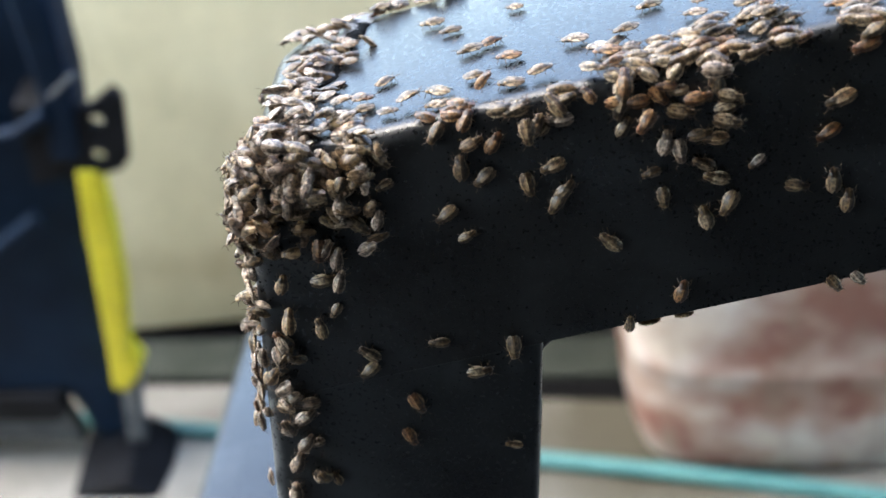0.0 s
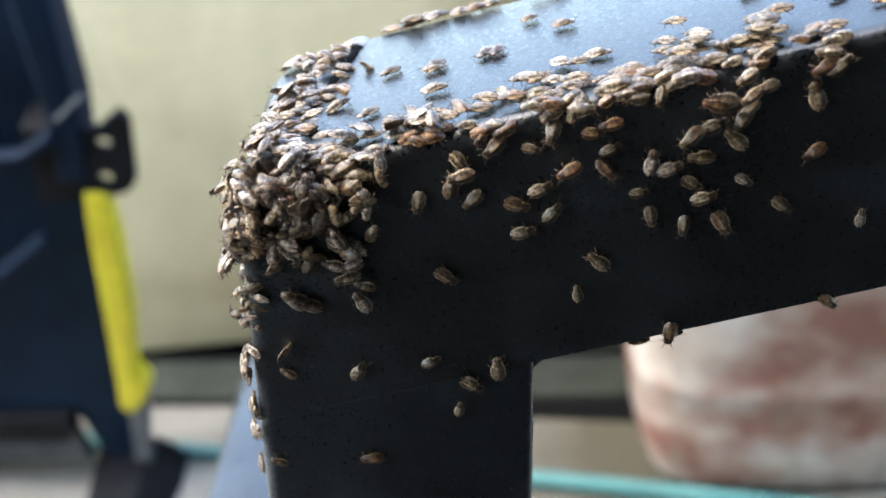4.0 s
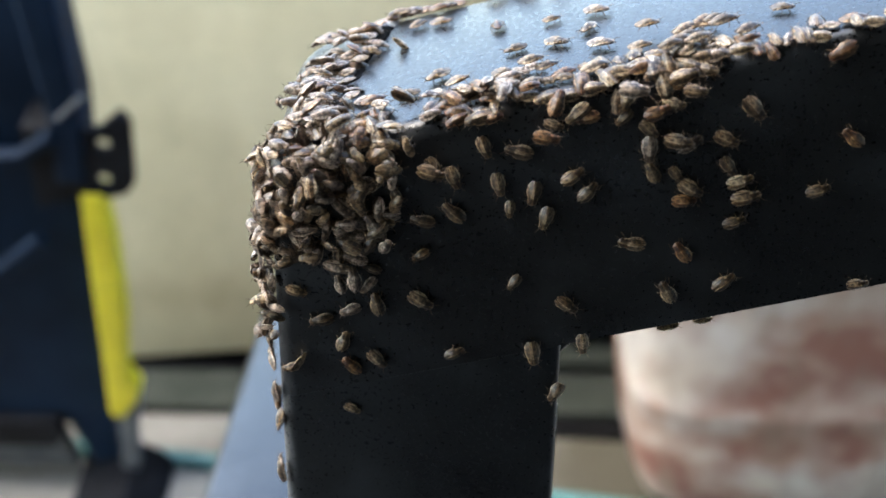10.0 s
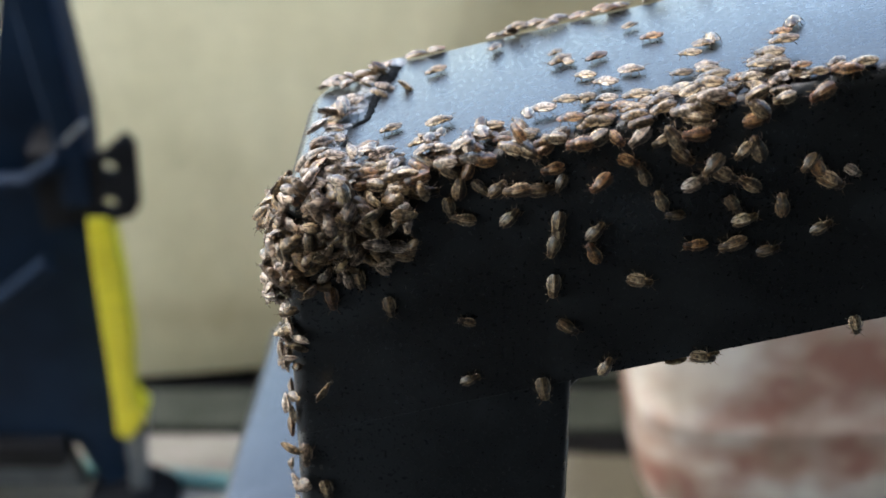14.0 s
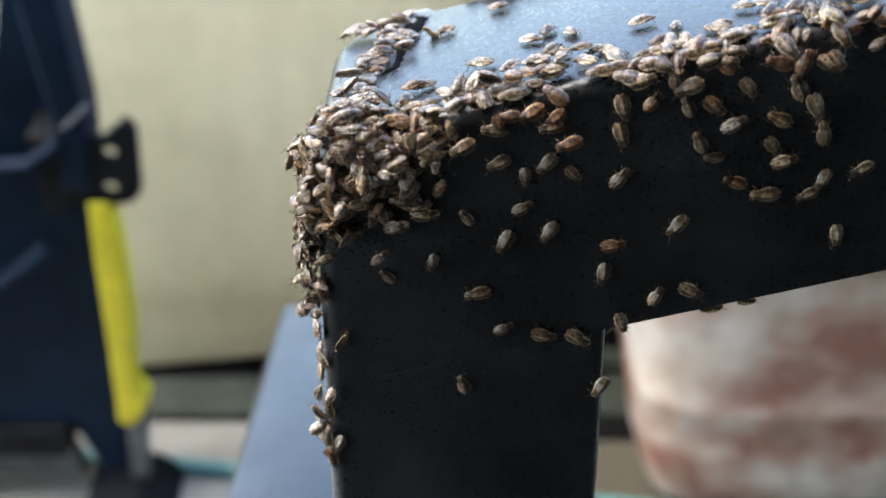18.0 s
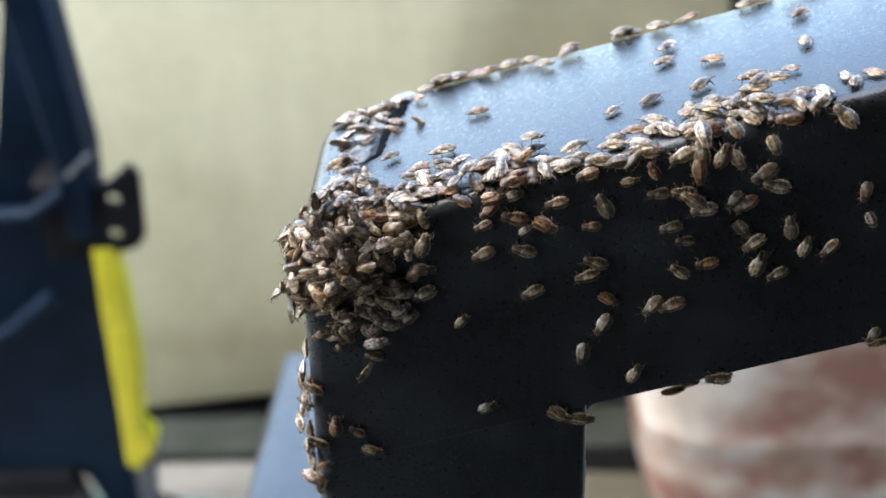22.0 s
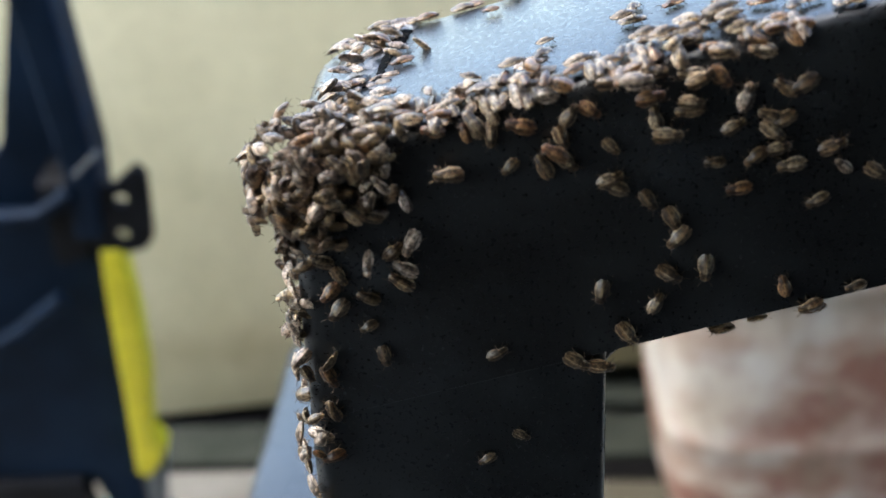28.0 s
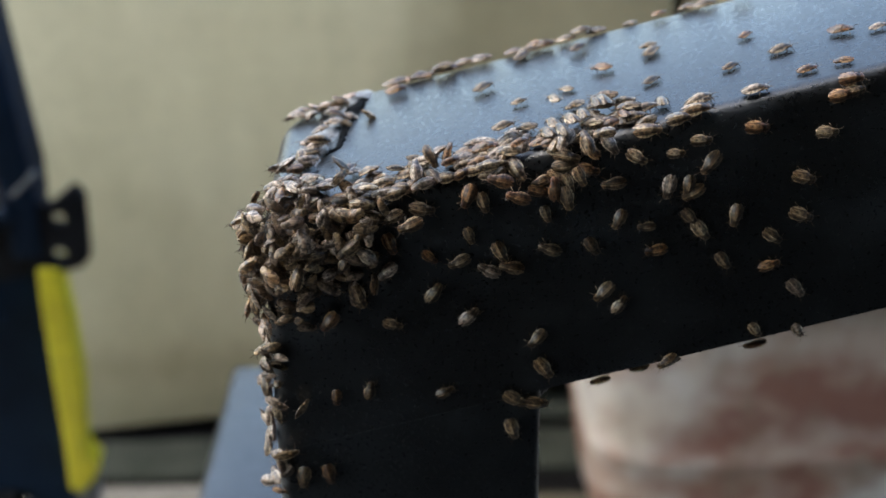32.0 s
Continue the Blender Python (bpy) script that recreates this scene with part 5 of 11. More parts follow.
    crawl((0, 23.6, -0.5, 22.9), (1, 23.2, -0.5, 23.2), (2, 14.6, -0.7, 20.5), (3, 22.4, -0.5, 21.5), (6, 22.4, -0.5, 21.5), (7, 19.7, -0.5, 22.4), (8, 15.3, 0, 23.8), (9, 10.9, 0, 19.2), (10, 2.8, 4.7, 21.2), (11, 6.7, 0.4, 22.2), (12, 14, 0, 23.4), (13, 21.2, -0.5, 20.5), (16, 19.2, -0.5, 20.3), (17, 16.6, 0, 20.6), (18, 19.2, -0.5, 20.3), (19, 16.5, -0.5, 22.3), (20, 16.5, -0.5, 22.3), (21, 25.2, 0, 26.6), (22, 14, -0.5, 22.8), (23.5, 13.9, -0.5, 20.4), (24, 10.1, 1.9, 23), (25, 13.9, -0.5, 20.4), (28, 12, -0.5, 19.8), (29, 12, -0.5, 19.8), (30, 8, 2.7, 22.5), (31, 7.6, 4.1, 22.4), (32, 14.2, 2.8, 24))
    crawl((0, 31.5, -0.5, 24.5), (1, 28.1, 0, 23.6), (2, 31.2, -0.7, 22.8), (3, 30.6, -0.5, 27.4), (6, 25.8, 0, 25), (7, 18.5, 1, 25.1), (8, 19.3, 13.6, 26.1), (9, 23.3, 13.2, 27.3), (10, 22.9, 7.6, 27.2), (11, 22.7, 3.6, 26.1), (12, 17.9, 6, 24.9), (13, 37.9, 7.1, 29.9), (16, 20.4, 8.1, 26.5), (17, 22.2, 18.9, 26.8), (18, 23.5, 11.8, 27.3), (19, 18.7, 11.8, 26.1), (20, 19.2, 16, 26.2), (23.5, 19.2, 16, 26.2), (24, 19.5, 14.7, 26.1), (25, 17.2, 24.1, 25.8), (28, -2.6, 2.6, 19.9), (29, 5.4, 0.2, 21.8), (30, 4.2, 1.5, 21.5), (31, -4.8, 1.3, 19.3), (32, 6.2, 0, 20.9))
    crawl((0, 32.1, -0.5, 21.6), (1, 44.4, -0.5, 19.9), (2, 49.1, -0.7, 26), (3, 45.9, -0.5, 16.3), (6, 32.3, 2.5, 28.5), (7, 49.3, -0.5, 26.4), (8, 53.4, 0, 30.9), (9, 49.3, -0.5, 26.4), (10, 27.2, 1.3, 27.2), (11, 41.3, 1.2, 30.7), (12, 39.9, 1.4, 30.4), (13, 44, 0.6, 31.4), (16, 25.5, 3.7, 26.8), (17, 27.3, 2.8, 27.3), (18, 24.2, 4.9, 26.5), (19, 44.2, 4.4, 31.4), (20, 38.2, 2.9, 30), (21, 42.6, 4.2, 31), (22, 32.5, 5.1, 28.6), (23.5, 40, 15.9, 31.4), (24, 40, 11.9, 31.2), (25, 48, 29.5, 33.4), (28, 19, 0.8, 25.2), (29, 25.5, 4.8, 26.8), (30, 27.2, 4.3, 27.2), (31, 23.9, 3.7, 26.4), (32, 29.8, 5.4, 27.9))
    crawl((0, 38.4, -0.5, 22.4), (10, 38.4, -0.5, 22.4), (11, 40.4, -0.7, 18.4), (12, 38.4, -0.5, 22.4), (16, 38.4, -0.5, 22.4), (17, 38, -0.7, 22.6), (18, 38.4, -0.5, 22.4), (20, 38.4, -0.5, 22.4), (21, 43.7, -0.7, 25.7), (22, 38.4, -0.5, 22.4), (23.5, 38.4, -0.5, 22.4), (24, 38.7, -0.7, 21.7), (25, 38.4, -0.5, 22.4), (29, 38.4, -0.5, 22.4), (30, 43.9, 0, 30.7), (31, 38.4, -0.5, 22.4), (32, 38.4, -0.5, 22.4))
    crawl((0, 15.4, -0.5, 13.7), (1, 15.4, -0.5, 13.7), (2, 12.5, -0.7, 11.1), (3, 15.6, -0.5, 13.7), (6, 15, -0.5, 12), (7, 15, -0.5, 12), (8, 15.1, -0.7, 10.9), (9, 15, -0.5, 12), (10, 15, -0.5, 12), (11, 14.3, -0.7, 11.6), (12, 15, -0.5, 12), (13, 29.5, 4.6, 27.8), (16, 5, 1.9, 21.7), (17, 11.7, 3.7, 23.4), (18, 14.3, 7.5, 24), (19, 6.2, 2.6, 22), (20, 7.6, 4.3, 22.4), (21, 20.8, 6.9, 25.6), (22, 24.1, 4.8, 26.5), (23.5, 29.3, 0, 26.9), (24, 25.3, 1.2, 26.8), (25, 21.8, 0, 25.4), (28, 3.1, 4.3, 21.3), (29, 16.2, 1.9, 24.5), (30, 17.8, 1.7, 24.9), (31, 10.6, 1.4, 23.1), (32, 16.3, 0, 20.5))
    crawl((0, 12.1, -0.5, 10.9), (1, 12.1, -0.5, 10.9), (2, 6.6, -0.7, 12.1), (3, 12.3, -0.5, 10.9), (7, 12.3, -0.5, 10.9), (8, 13, -0.7, 15.4), (9, 12.3, -0.5, 10.9), (10, 9.8, -0.5, 9.3), (11, 11.9, -0.7, 10.9), (16, 11.9, -0.7, 10.9), (17, 14.6, -0.7, 19.4), (18, 15.3, -0.5, 15.6), (19, 15.4, -0.5, 10.5), (20, 20.7, -0.5, 13.3), (21, 25, -0.7, 9.2), (22, 14.4, -0.5, 6.9), (23.5, 14.4, -0.5, 6.9), (24, 12.8, -0.7, 9.4), (25, 8, -0.5, 9), (28, 6.3, -0.5, 12.3), (29, 6.3, -0.5, 12.3), (30, 7, -0.7, 16.2), (31, 6.3, -0.5, 12.3), (32, 8.2, -0.5, 8.8))
    crawl((0, 17.2, -0.5, 10), (1, 17.2, -0.5, 9.6), (2, 16.1, -0.7, 8), (3, 17.2, -0.5, 9.6), (7, 17.2, -0.5, 9.6), (8, 17, -0.7, 8.3), (9, 17.2, -0.5, 9.6), (10, 17.2, -0.5, 9.6), (11, 16.9, -0.7, 9), (12, 17.2, -0.5, 9.6), (16, 17.2, -0.5, 9.6), (17, 16, -0.7, 9.4), (18, 15.5, -0.5, 9.1), (20, 15.5, -0.5, 9.1), (21, 21.9, -0.7, 6.5), (22, 15.5, -0.5, 9.1), (23.5, 15.5, -0.5, 9.1), (24, 15.8, -0.7, 7.6), (25, 15.5, -0.5, 9.1), (29, 15.5, -0.5, 9.1), (30, 14.2, -0.7, 10.4), (31, 15.5, -0.5, 9.1), (32, 15.5, -0.5, 9.1))
    crawl((0, 16.1, -0.5, 8), (1, 14, -0.5, 3.9), (2, 7.8, -0.7, 5.1), (3, 13.2, -0.5, 6.6), (6, 13.2, -0.5, 6.6), (7, 11.6, -0.5, 5.5), (8, 12.8, -0.7, 10), (9, 11.6, -0.5, 5.5), (10, 11.6, -0.5, 5.5), (11, 10.2, -0.7, 6.2), (12, 11.6, -0.5, 5.5), (13, 11.4, -0.5, 7.2), (16, 11.4, -0.5, 7.2), (17, 11.6, -0.7, 8.8), (18, 6, -0.5, 0.8), (19, 6, -0.5, 0.8), (20, 6.2, -0.5, 8.6), (21, 15.6, -0.7, 8.4), (22, 6.5, -0.5, 4.5), (23.5, 6.5, -0.5, 4.5), (24, 13.5, -0.7, 5.9), (25, 5.4, -0.5, 5.6), (28, 14.8, -0.5, 10.3), (29, 14.8, -0.5, 10.3), (30, 15.2, -0.7, 14.8), (31, 15.4, -0.5, 12.6), (32, 6.1, 6.4, 22))
    crawl((0, 6.1, -0.5, 12.1), (1, 6.1, -0.5, 12.1), (2, 5.5, -0.7, 13.4), (3, 6.2, -0.5, 11.8), (7, 6.2, -0.5, 11.8), (8, 5.1, -0.7, 16.5), (9, 6.2, -0.5, 11.8), (10, 4.9, -0.5, 10.6), (11, 5.9, -0.7, 10.6), (12, 4.9, -0.5, 10.6), (13, 4.9, -0.5, 10.6), (16, 5.6, -0.5, 13.6), (17, 10.8, -0.7, 17.1), (18, 5.3, -0.5, 11.3), (20, 5.3, -0.5, 11.3), (21, 9, -0.7, 10.1), (22, 5.3, -0.5, 11.3), (23.5, 5.3, -0.5, 11.3), (24, 4.9, -0.7, 13.4), (25, 3.6, -0.5, 9.6), (28, 9.2, -0.5, 13), (29, 2.1, -0.5, 7.4), (30, 9.1, -0.7, 10.5), (31, 2.1, -0.5, 7.4), (32, 2.1, -0.5, 7.4))
    crawl((0, 2.9, -0.5, 13.6), (1, 2.9, -0.5, 13.6), (2, 3.6, 0, 17.4), (3, 2.8, -0.5, 15.3), (6, 4.5, -0.5, 13.3), (7, 4.5, -0.5, 13.3), (8, 6.1, -0.7, 10.4), (9, -1.2, -0.5, 6.2), (10, -1.2, -0.5, 6.2), (11, -2.1, -0.7, 11), (12, -7.9, 0, 16.9), (13, -0.9, 0, 18.3), (16, -9, 2.6, 18.3), (17, -3.5, 8, 20.4), (18, -14.1, 7, 17), (19, -3.3, 1.5, 19.7), (20, -10.7, 0, 14.5), (21, -9.7, -0.7, 10.8), (22, -14.8, 6.6, 16.8), (23.5, -13.6, 0, 16.6), (24, -12.1, 0, 14.7), (25, -15.4, 2.7, 16.7), (28, -15.9, 3.8, 16.6), (29, -19.7, 2.3, 15.6), (30, -16.4, 1, 16.4), (31, -13.6, -0.5, 15.9), (32, -14.5, 0.9, 16.9))
    crawl((0, 4.4, -0.5, 17.2), (1, 4.4, -0.5, 17.2), (2, 2.9, 2.2, 21.2), (3, 4.6, -0.5, 17.1), (6, 3.8, -0.5, 18.6), (7, 4.7, -0.5, 16.5), (8, 4.3, 0, 18.7), (9, 4.7, -0.5, 16.5), (10, 2.8, -0.5, 16.1), (11, 3, -0.7, 14.5), (12, 3.4, -0.5, 17.7), (13, 3.2, -0.5, 15.7), (16, 5.8, -0.5, 18.4), (17, 8.6, 0, 18.9), (18, 5.7, -0.5, 16.7), (19, 7.7, -0.5, 16.5), (20, 8.8, -0.5, 20.3), (21, 13.6, -0.7, 19.5), (22, 9.8, -0.5, 18.6), (23.5, 9.8, -0.5, 18.6), (24, 8.2, 0, 21.1), (25, 10.4, -0.5, 15.8), (28, 8.5, -0.5, 16.3), (29, 8.5, -0.5, 16.3), (30, 7.3, 0, 20.4), (31, 8.5, -0.5, 16.3), (32, 5.6, -0.5, 16.9))
    crawl((0, 7.3, -0.5, 17.2), (1, 7.3, -0.5, 17.2), (2, 3.8, 3, 21.4), (3, 7.4, 0.5, 22.3), (6, 7.7, -0.5, 20.4), (7, 21.3, -0.5, 6.9), (8, 20.8, -0.7, 3.2), (9, 24.3, -0.5, 4.6), (10, 30.5, -0.5, 8.5), (11, 35.2, -0.7, 8.7), (12, 30.5, -0.5, 8.5), (13, 31, -0.5, 6.9), (16, 31.4, -0.5, 8.5), (17, 35.6, -0.7, 6.9), (18, 31.4, -0.5, 8.5), (20, 31.4, -0.5, 8.5), (21, 36.7, -0.7, 9.2), (22, 31.4, -0.5, 8.5), (23.5, 31.4, -0.5, 8.5), (24, 30.5, -0.7, 8.6), (25, 31.4, -0.5, 8.5), (29, 31.4, -0.5, 8.5), (30, 30.1, -0.7, 9), (31, 31.4, -0.5, 8.5), (32, 31.4, -0.5, 8.5))
    crawl((0, 14.1, -0.5, 19.4), (1, 14.1, -0.5, 19.4), (2, 5.8, 0, 21.4), (3, 14.1, -0.5, 19.3), (7, 14.1, -0.5, 19.3), (8, 15.5, 0, 23.1), (9, 13.9, -0.5, 15.8), (10, 6.6, -0.5, 6.8), (11, 6.6, -0.7, 2.6), (12, 3.9, -0.5, 13.6), (13, 1, 3, 20.8), (16, -1.7, -0.5, 14), (17, 0.7, -0.7, 15.2), (18, -14.3, 0, 14.1), (19, -5.3, 3.1, 19.2), (20, -11, 1.7, 17.8), (21, -1.4, 0, 18.1), (22, 4, 0, 19.7), (23.5, 20.9, 0.6, 25.7), (24, 11.3, 4.3, 24.1), (25, 7.2, 9.7, 23.3), (28, 7.6, 18.9, 23.4), (29, 12.7, 22.3, 24.6), (30, 11.8, 24, 24.2), (31, 12.7, 22.3, 24.6), (32, 12.7, 22.3, 24.6))
    crawl((0, 10.2, -0.5, 22), (1, -4.7, 0, 15.3), (2, 2.7, 4.7, 21.2), (3, 19.7, 2.6, 25.4), (6, 11.2, -0.5, 13.1), (7, 18.6, -0.5, 14.9), (8, 16.1, 0, 23.2), (9, 10.3, 3.7, 23.1), (10, -11.2, 7.2, 17.7), (11, 0.8, 6, 20.7), (12, 11, 1.5, 23.2), (13, 13.7, 0, 23.7), (16, 6.7, 2.2, 22.1), (17, 13.6, 3.3, 23.9), (18, 15.1, 5.3, 24.2), (19, 8.9, 0, 18.7), (20, 7.2, 4.3, 22.3), (21, 25.3, 1.8, 26.8), (22, 29.2, 1.3, 27.7), (23.5, 32.8, 4, 28.6), (24, 27.7, 1.4, 27.4), (25, 26, 0, 26.7), (28, 12.6, 1.8, 23.6), (29, 20, 5.4, 25.5), (30, 20.9, 4.7, 25.7), (31, 13.2, 0, 20.2), (32, 33.3, -0.5, 29.8))
    crawl((0, 16.7, -0.5, 23.4), (1, 15.2, -0.5, 21.5), (2, 6.4, 2.9, 22.1), (3, 18.1, -0.5, 21.9), (6, 13.8, 2.8, 23.9), (7, 15.9, 0, 21.3), (8, 14.4, 2.5, 24.1), (9, 12.1, 5.9, 23.5), (10, 7.3, 3.2, 22.3), (11, 19, 0, 21.2), (12, 31, -0.5, 25.5), (16, 31, -0.5, 25.5), (17, 32.4, 0, 24.5), (18, 31.8, -0.5, 22.3), (19, 34.6, -0.5, 18.3), (20, 34.6, -0.5, 18.3), (21, 38.3, -0.7, 22.4), (22, 34.6, -0.5, 18.3), (23.5, 34.6, -0.5, 18.3), (24, 35.4, -0.7, 18.1), (25, 34.6, -0.5, 18.3), (28, 34.6, -0.5, 18.3), (29, 21.6, 0.5, 25.8), (30, 23.4, 0.3, 26.3), (31, 18.5, 0, 24.6), (32, 36.8, -0.5, 25.8))
    crawl((0, 3.5, -0.5, 20.6), (1, 7.2, 9.1, 23.3), (2, 5.2, 6.2, 21.8), (3, 5.2, 5.8, 22.8), (6, -8.4, 1.2, 18.4), (7, -12, 0, 15.8), (8, -8.1, 0, 14.5), (9, -13, 0, 14.6), (10, -17, 2.4, 16.3), (11, -15, 4.4, 16.8), (12, -14.3, 3.5, 17), (13, -4.6, 0, 19), (16, -13.1, 3.1, 17.3), (17, -5.5, 0.6, 19.1), (18, -14.9, 0.9, 16.8), (19, -15.5, 1.4, 16.7), (20, -13.8, 0, 16), (21, -14.7, 0, 13.6), (22, -14.6, 3.1, 16.9), (23.5, -7.9, -0.5, 16.8), (24, 3.1, 3.5, 21.3), (25, -10.5, 12.3, 18.9), (28, -15.1, 10.3, 17.8), (29, -12.9, 11.7, 18.3), (30, -8.3, 11.8, 19.3), (31, -10, 16.1, 19), (32, -9.3, 4.6, 18.2))
    crawl((0, -0.5, -0.5, 18.6), (1, -9.9, -0.5, 1.3), (2, -11, -0.7, -15.6), (3, -10.6, -0.5, -1.9), (6, -11.6, 2.5, 17.6), (7, -14.4, 5.3, 16.9), (8, 1.1, 2.7, 20.8), (9, -5.7, -0.5, 12.6), (10, -4, -0.5, 12.9), (11, 0.7, -0.7, 11.4), (12, -4, -0.5, 12.9), (13, -4.6, 0, 18.5), (16, -0.7, -0.5, 2.9), (17, 4.5, -0.7, 6.4), (18, 2.2, -0.5, 4.5), (19, 2.2, -0.5, 4.5), (20, -0.6, -0.5, 7.3), (21, -3.6, -0.7, 6.4), (22, -12.6, -0.5, 6.4), (23.5, -12.6, -0.5, 6.4), (24, -6.9, -0.7, 7.5), (25, -7.6, -0.5, 3.9), (28, -17.3, -0.5, -6), (29, -17.4, 0.2, 14.2), (30, -15.9, 0, 15.5), (31, -16.1, 0.2, 14.8), (32, -11.5, 0, 17.7))
    crawl((0, -8.1, -0.5, 14.9), (1, -3.5, -0.5, 10.5), (2, 0.2, 0, 19.8), (3, -1.3, -0.5, 11.5), (7, -1.3, -0.5, 11.5), (8, 2.2, -0.7, 14.4), (9, -1.3, -0.5, 11.5), (10, -1.3, -0.5, 11.5), (11, 2.7, -0.7, 10.7), (12, -1.3, -0.5, 11.5), (16, -1.3, -0.5, 11.5), (17, 6.6, -0.7, 14.9), (18, -1.3, -0.5, 11.5), (19, -1, -0.5, 13.2), (20, -0.5, -0.5, 10.9), (21, -0.7, -0.7, 10.5), (22, -0.5, -0.5, 10.9), (23.5, -0.5, -0.5, 10.9), (24, -0.4, -0.7, 8.4), (25, -0.5, -0.5, 10.9), (28, -5.7, -0.5, 11.5), (29, -5.7, -0.5, 11.5), (30, 1.2, 0, 18.8), (31, -7.7, -0.5, 14.9), (32, -7.7, -0.5, 14.9))
    crawl((0, -7.6, -0.5, 10.9), (1, -11.1, -0.5, 8.9), (2, -10.5, -0.7, 6), (3, -14.1, -0.5, 8.7), (7, -14.1, -0.5, 8.7), (8, -1.5, -0.7, 10.3), (9, -8, -0.5, 10.4), (10, -9.3, -0.5, 8.7), (11, -11.2, 0, 14.8), (12, -17.7, -0.5, 13.2), (13, -19.4, -0.5, 5.6), (16, -13.2, -0.5, -4.4), (17, -13.2, -0.7, -10.5), (18, -17, -0.5, -6.4), (19, -19.7, -0.5, -7.5), (20, -20.4, -0.5, -5.9), (21, -16.5, -0.7, -16.7), (22, -20.2, -0.5, -19.2), (23.5, -8.8, -0.5, -6.1), (24, -8.3, -0.7, -11.8), (25, 5.3, -0.5, -15.4), (28, 3.1, -0.5, -28.7), (29, 10.2, -0.5, -27.6), (30, 14.6, -0.7, -6.5), (31, 4.4, 3.9, 21.6), (32, 8.1, 6.4, 22.5))
    crawl((0, 0.9, -0.5, 6.4), (1, -2.9, -0.5, 3.1), (2, -9.8, -0.7, -5), (3, -2.9, -0.5, 3.1), (6, 12.9, -0.5, -7.1), (7, 12.9, -0.5, -7.1), (8, 13.3, -0.7, -7), (9, 12.9, -0.5, -7.1), (10, 15.3, -0.5, -8.3), (11, 13.3, -0.7, -6.5), (12, 14, -0.5, -5.9), (16, 14, -0.5, -5.9), (17, 15.6, -0.7, 2.4), (18, 14, -0.5, -5.9), (23.5, 14, -0.5, -5.9), (24, 14.5, -0.7, -5.6), (25, 14, -0.5, -5.9), (29, 14, -0.5, -5.9), (30, 18.6, -0.7, -0.7), (31, 14, -0.5, -5.9), (32, 14, -0.5, -5.9))
    crawl((0, 3.8, -0.5, 2.8), (1, 6.2, -0.5, 4.6), (2, 0, -0.7, -15), (3, 21.4, -0.5, -7.3), (6, 20.5, -0.5, -2.6), (7, 18, -0.5, 2.8), (8, 18.6, -0.7, -1.8), (9, 10, -0.5, -2.3), (10, 7.6, -0.5, -4.9), (11, 0, -0.7, -16.3), (12, 4.6, -0.5, -9.7), (13, 0.7, 0.6, 20.7), (16, 1.3, -0.5, 8), (17, 2.4, -0.7, 9.3), (19, 2.4, -0.7, 9.3), (20, 2.9, -0.5, 11.4), (21, 3.2, -0.7, 12.6), (22, 5.8, -0.5, 14.5), (23.5, 5.8, -0.5, 14.5), (24, 6.5, -0.7, 17.4), (25, 3.3, -0.5, 14.3), (28, 2, -0.5, 12.4), (29, 3.8, -0.5, 13.6), (30, 2.5, -0.7, 17.3), (31, 3.8, -0.5, 13.6), (32, 3.6, -0.5, 11.5))
    crawl((0, -11.4, -0.5, 4.8), (1, -8.7, -0.5, 5.1), (2, -5.1, -0.7, 7.3), (3, -7.6, 2.4, 18.6), (6, -5.4, -0.5, 16.9), (7, -5.9, 13.1, 20.1), (8, 1.9, 39.5, 21.8), (9, 10.5, 18.6, 24.1), (10, 13.3, 18.9, 24.8), (11, 13.7, 5.5, 23.9), (12, 15.7, 13.6, 25.4), (13, 34.5, 4.7, 29), (16, 7.9, 2.6, 22.4), (17, 14.1, 0, 23.7), (18, 15.3, -0.5, 19.5), (20, 15.3, -0.5, 19.5), (21, 24.6, -0.7, 19.2), (22, 16.5, -0.5, 18), (23.5, 19.9, -0.5, 18.6), (24, 12.8, -0.7, 18.4), (25, 18.7, 0, 24.7), (28, -2.5, 0, 18), (29, 13.9, 0, 23.3), (30, 9.2, 4.8, 23.6), (31, 8.1, 3.3, 22.5), (32, 10.6, 0, 21.4))
    crawl((0, -10.7, -0.5, -16.9), (1, -10.9, -0.5, -16.4), (2, -19.9, -0.7, -33.1), (3, -10.9, -0.5, -16.4), (7, -10.9, -0.5, -16.4), (8, -20.9, -0.7, -21.1), (9, -10.9, -0.5, -16.4), (10, -12.1, -0.5, -18.2), (11, -13.4, -0.7, -23), (12, -22.9, -0.5, -33.2), (13, -22.9, -0.5, -33.2), (16, -21.4, -0.5, -40.8), (17, -21, -0.7, -29.2), (18, -27, -0.5, -29.6), (19, -22.1, 2.2, 13), (20, -21.8, 3.1, 11.9), (21, -22.2, 0, 11), (22, -24, 2.1, 13.2), (23.5, -24, 0.2, 13), (24, -19.8, 0.7, 15.6), (25, -20.2, 2.3, 13.2), (28, -20.8, 1.6, 13.7), (29, -17.6, 1.4, 15.8), (30, -16.9, 1.4, 16.3), (31, -17, 0, 17.3), (32, -11.9, 4.1, 17.5))
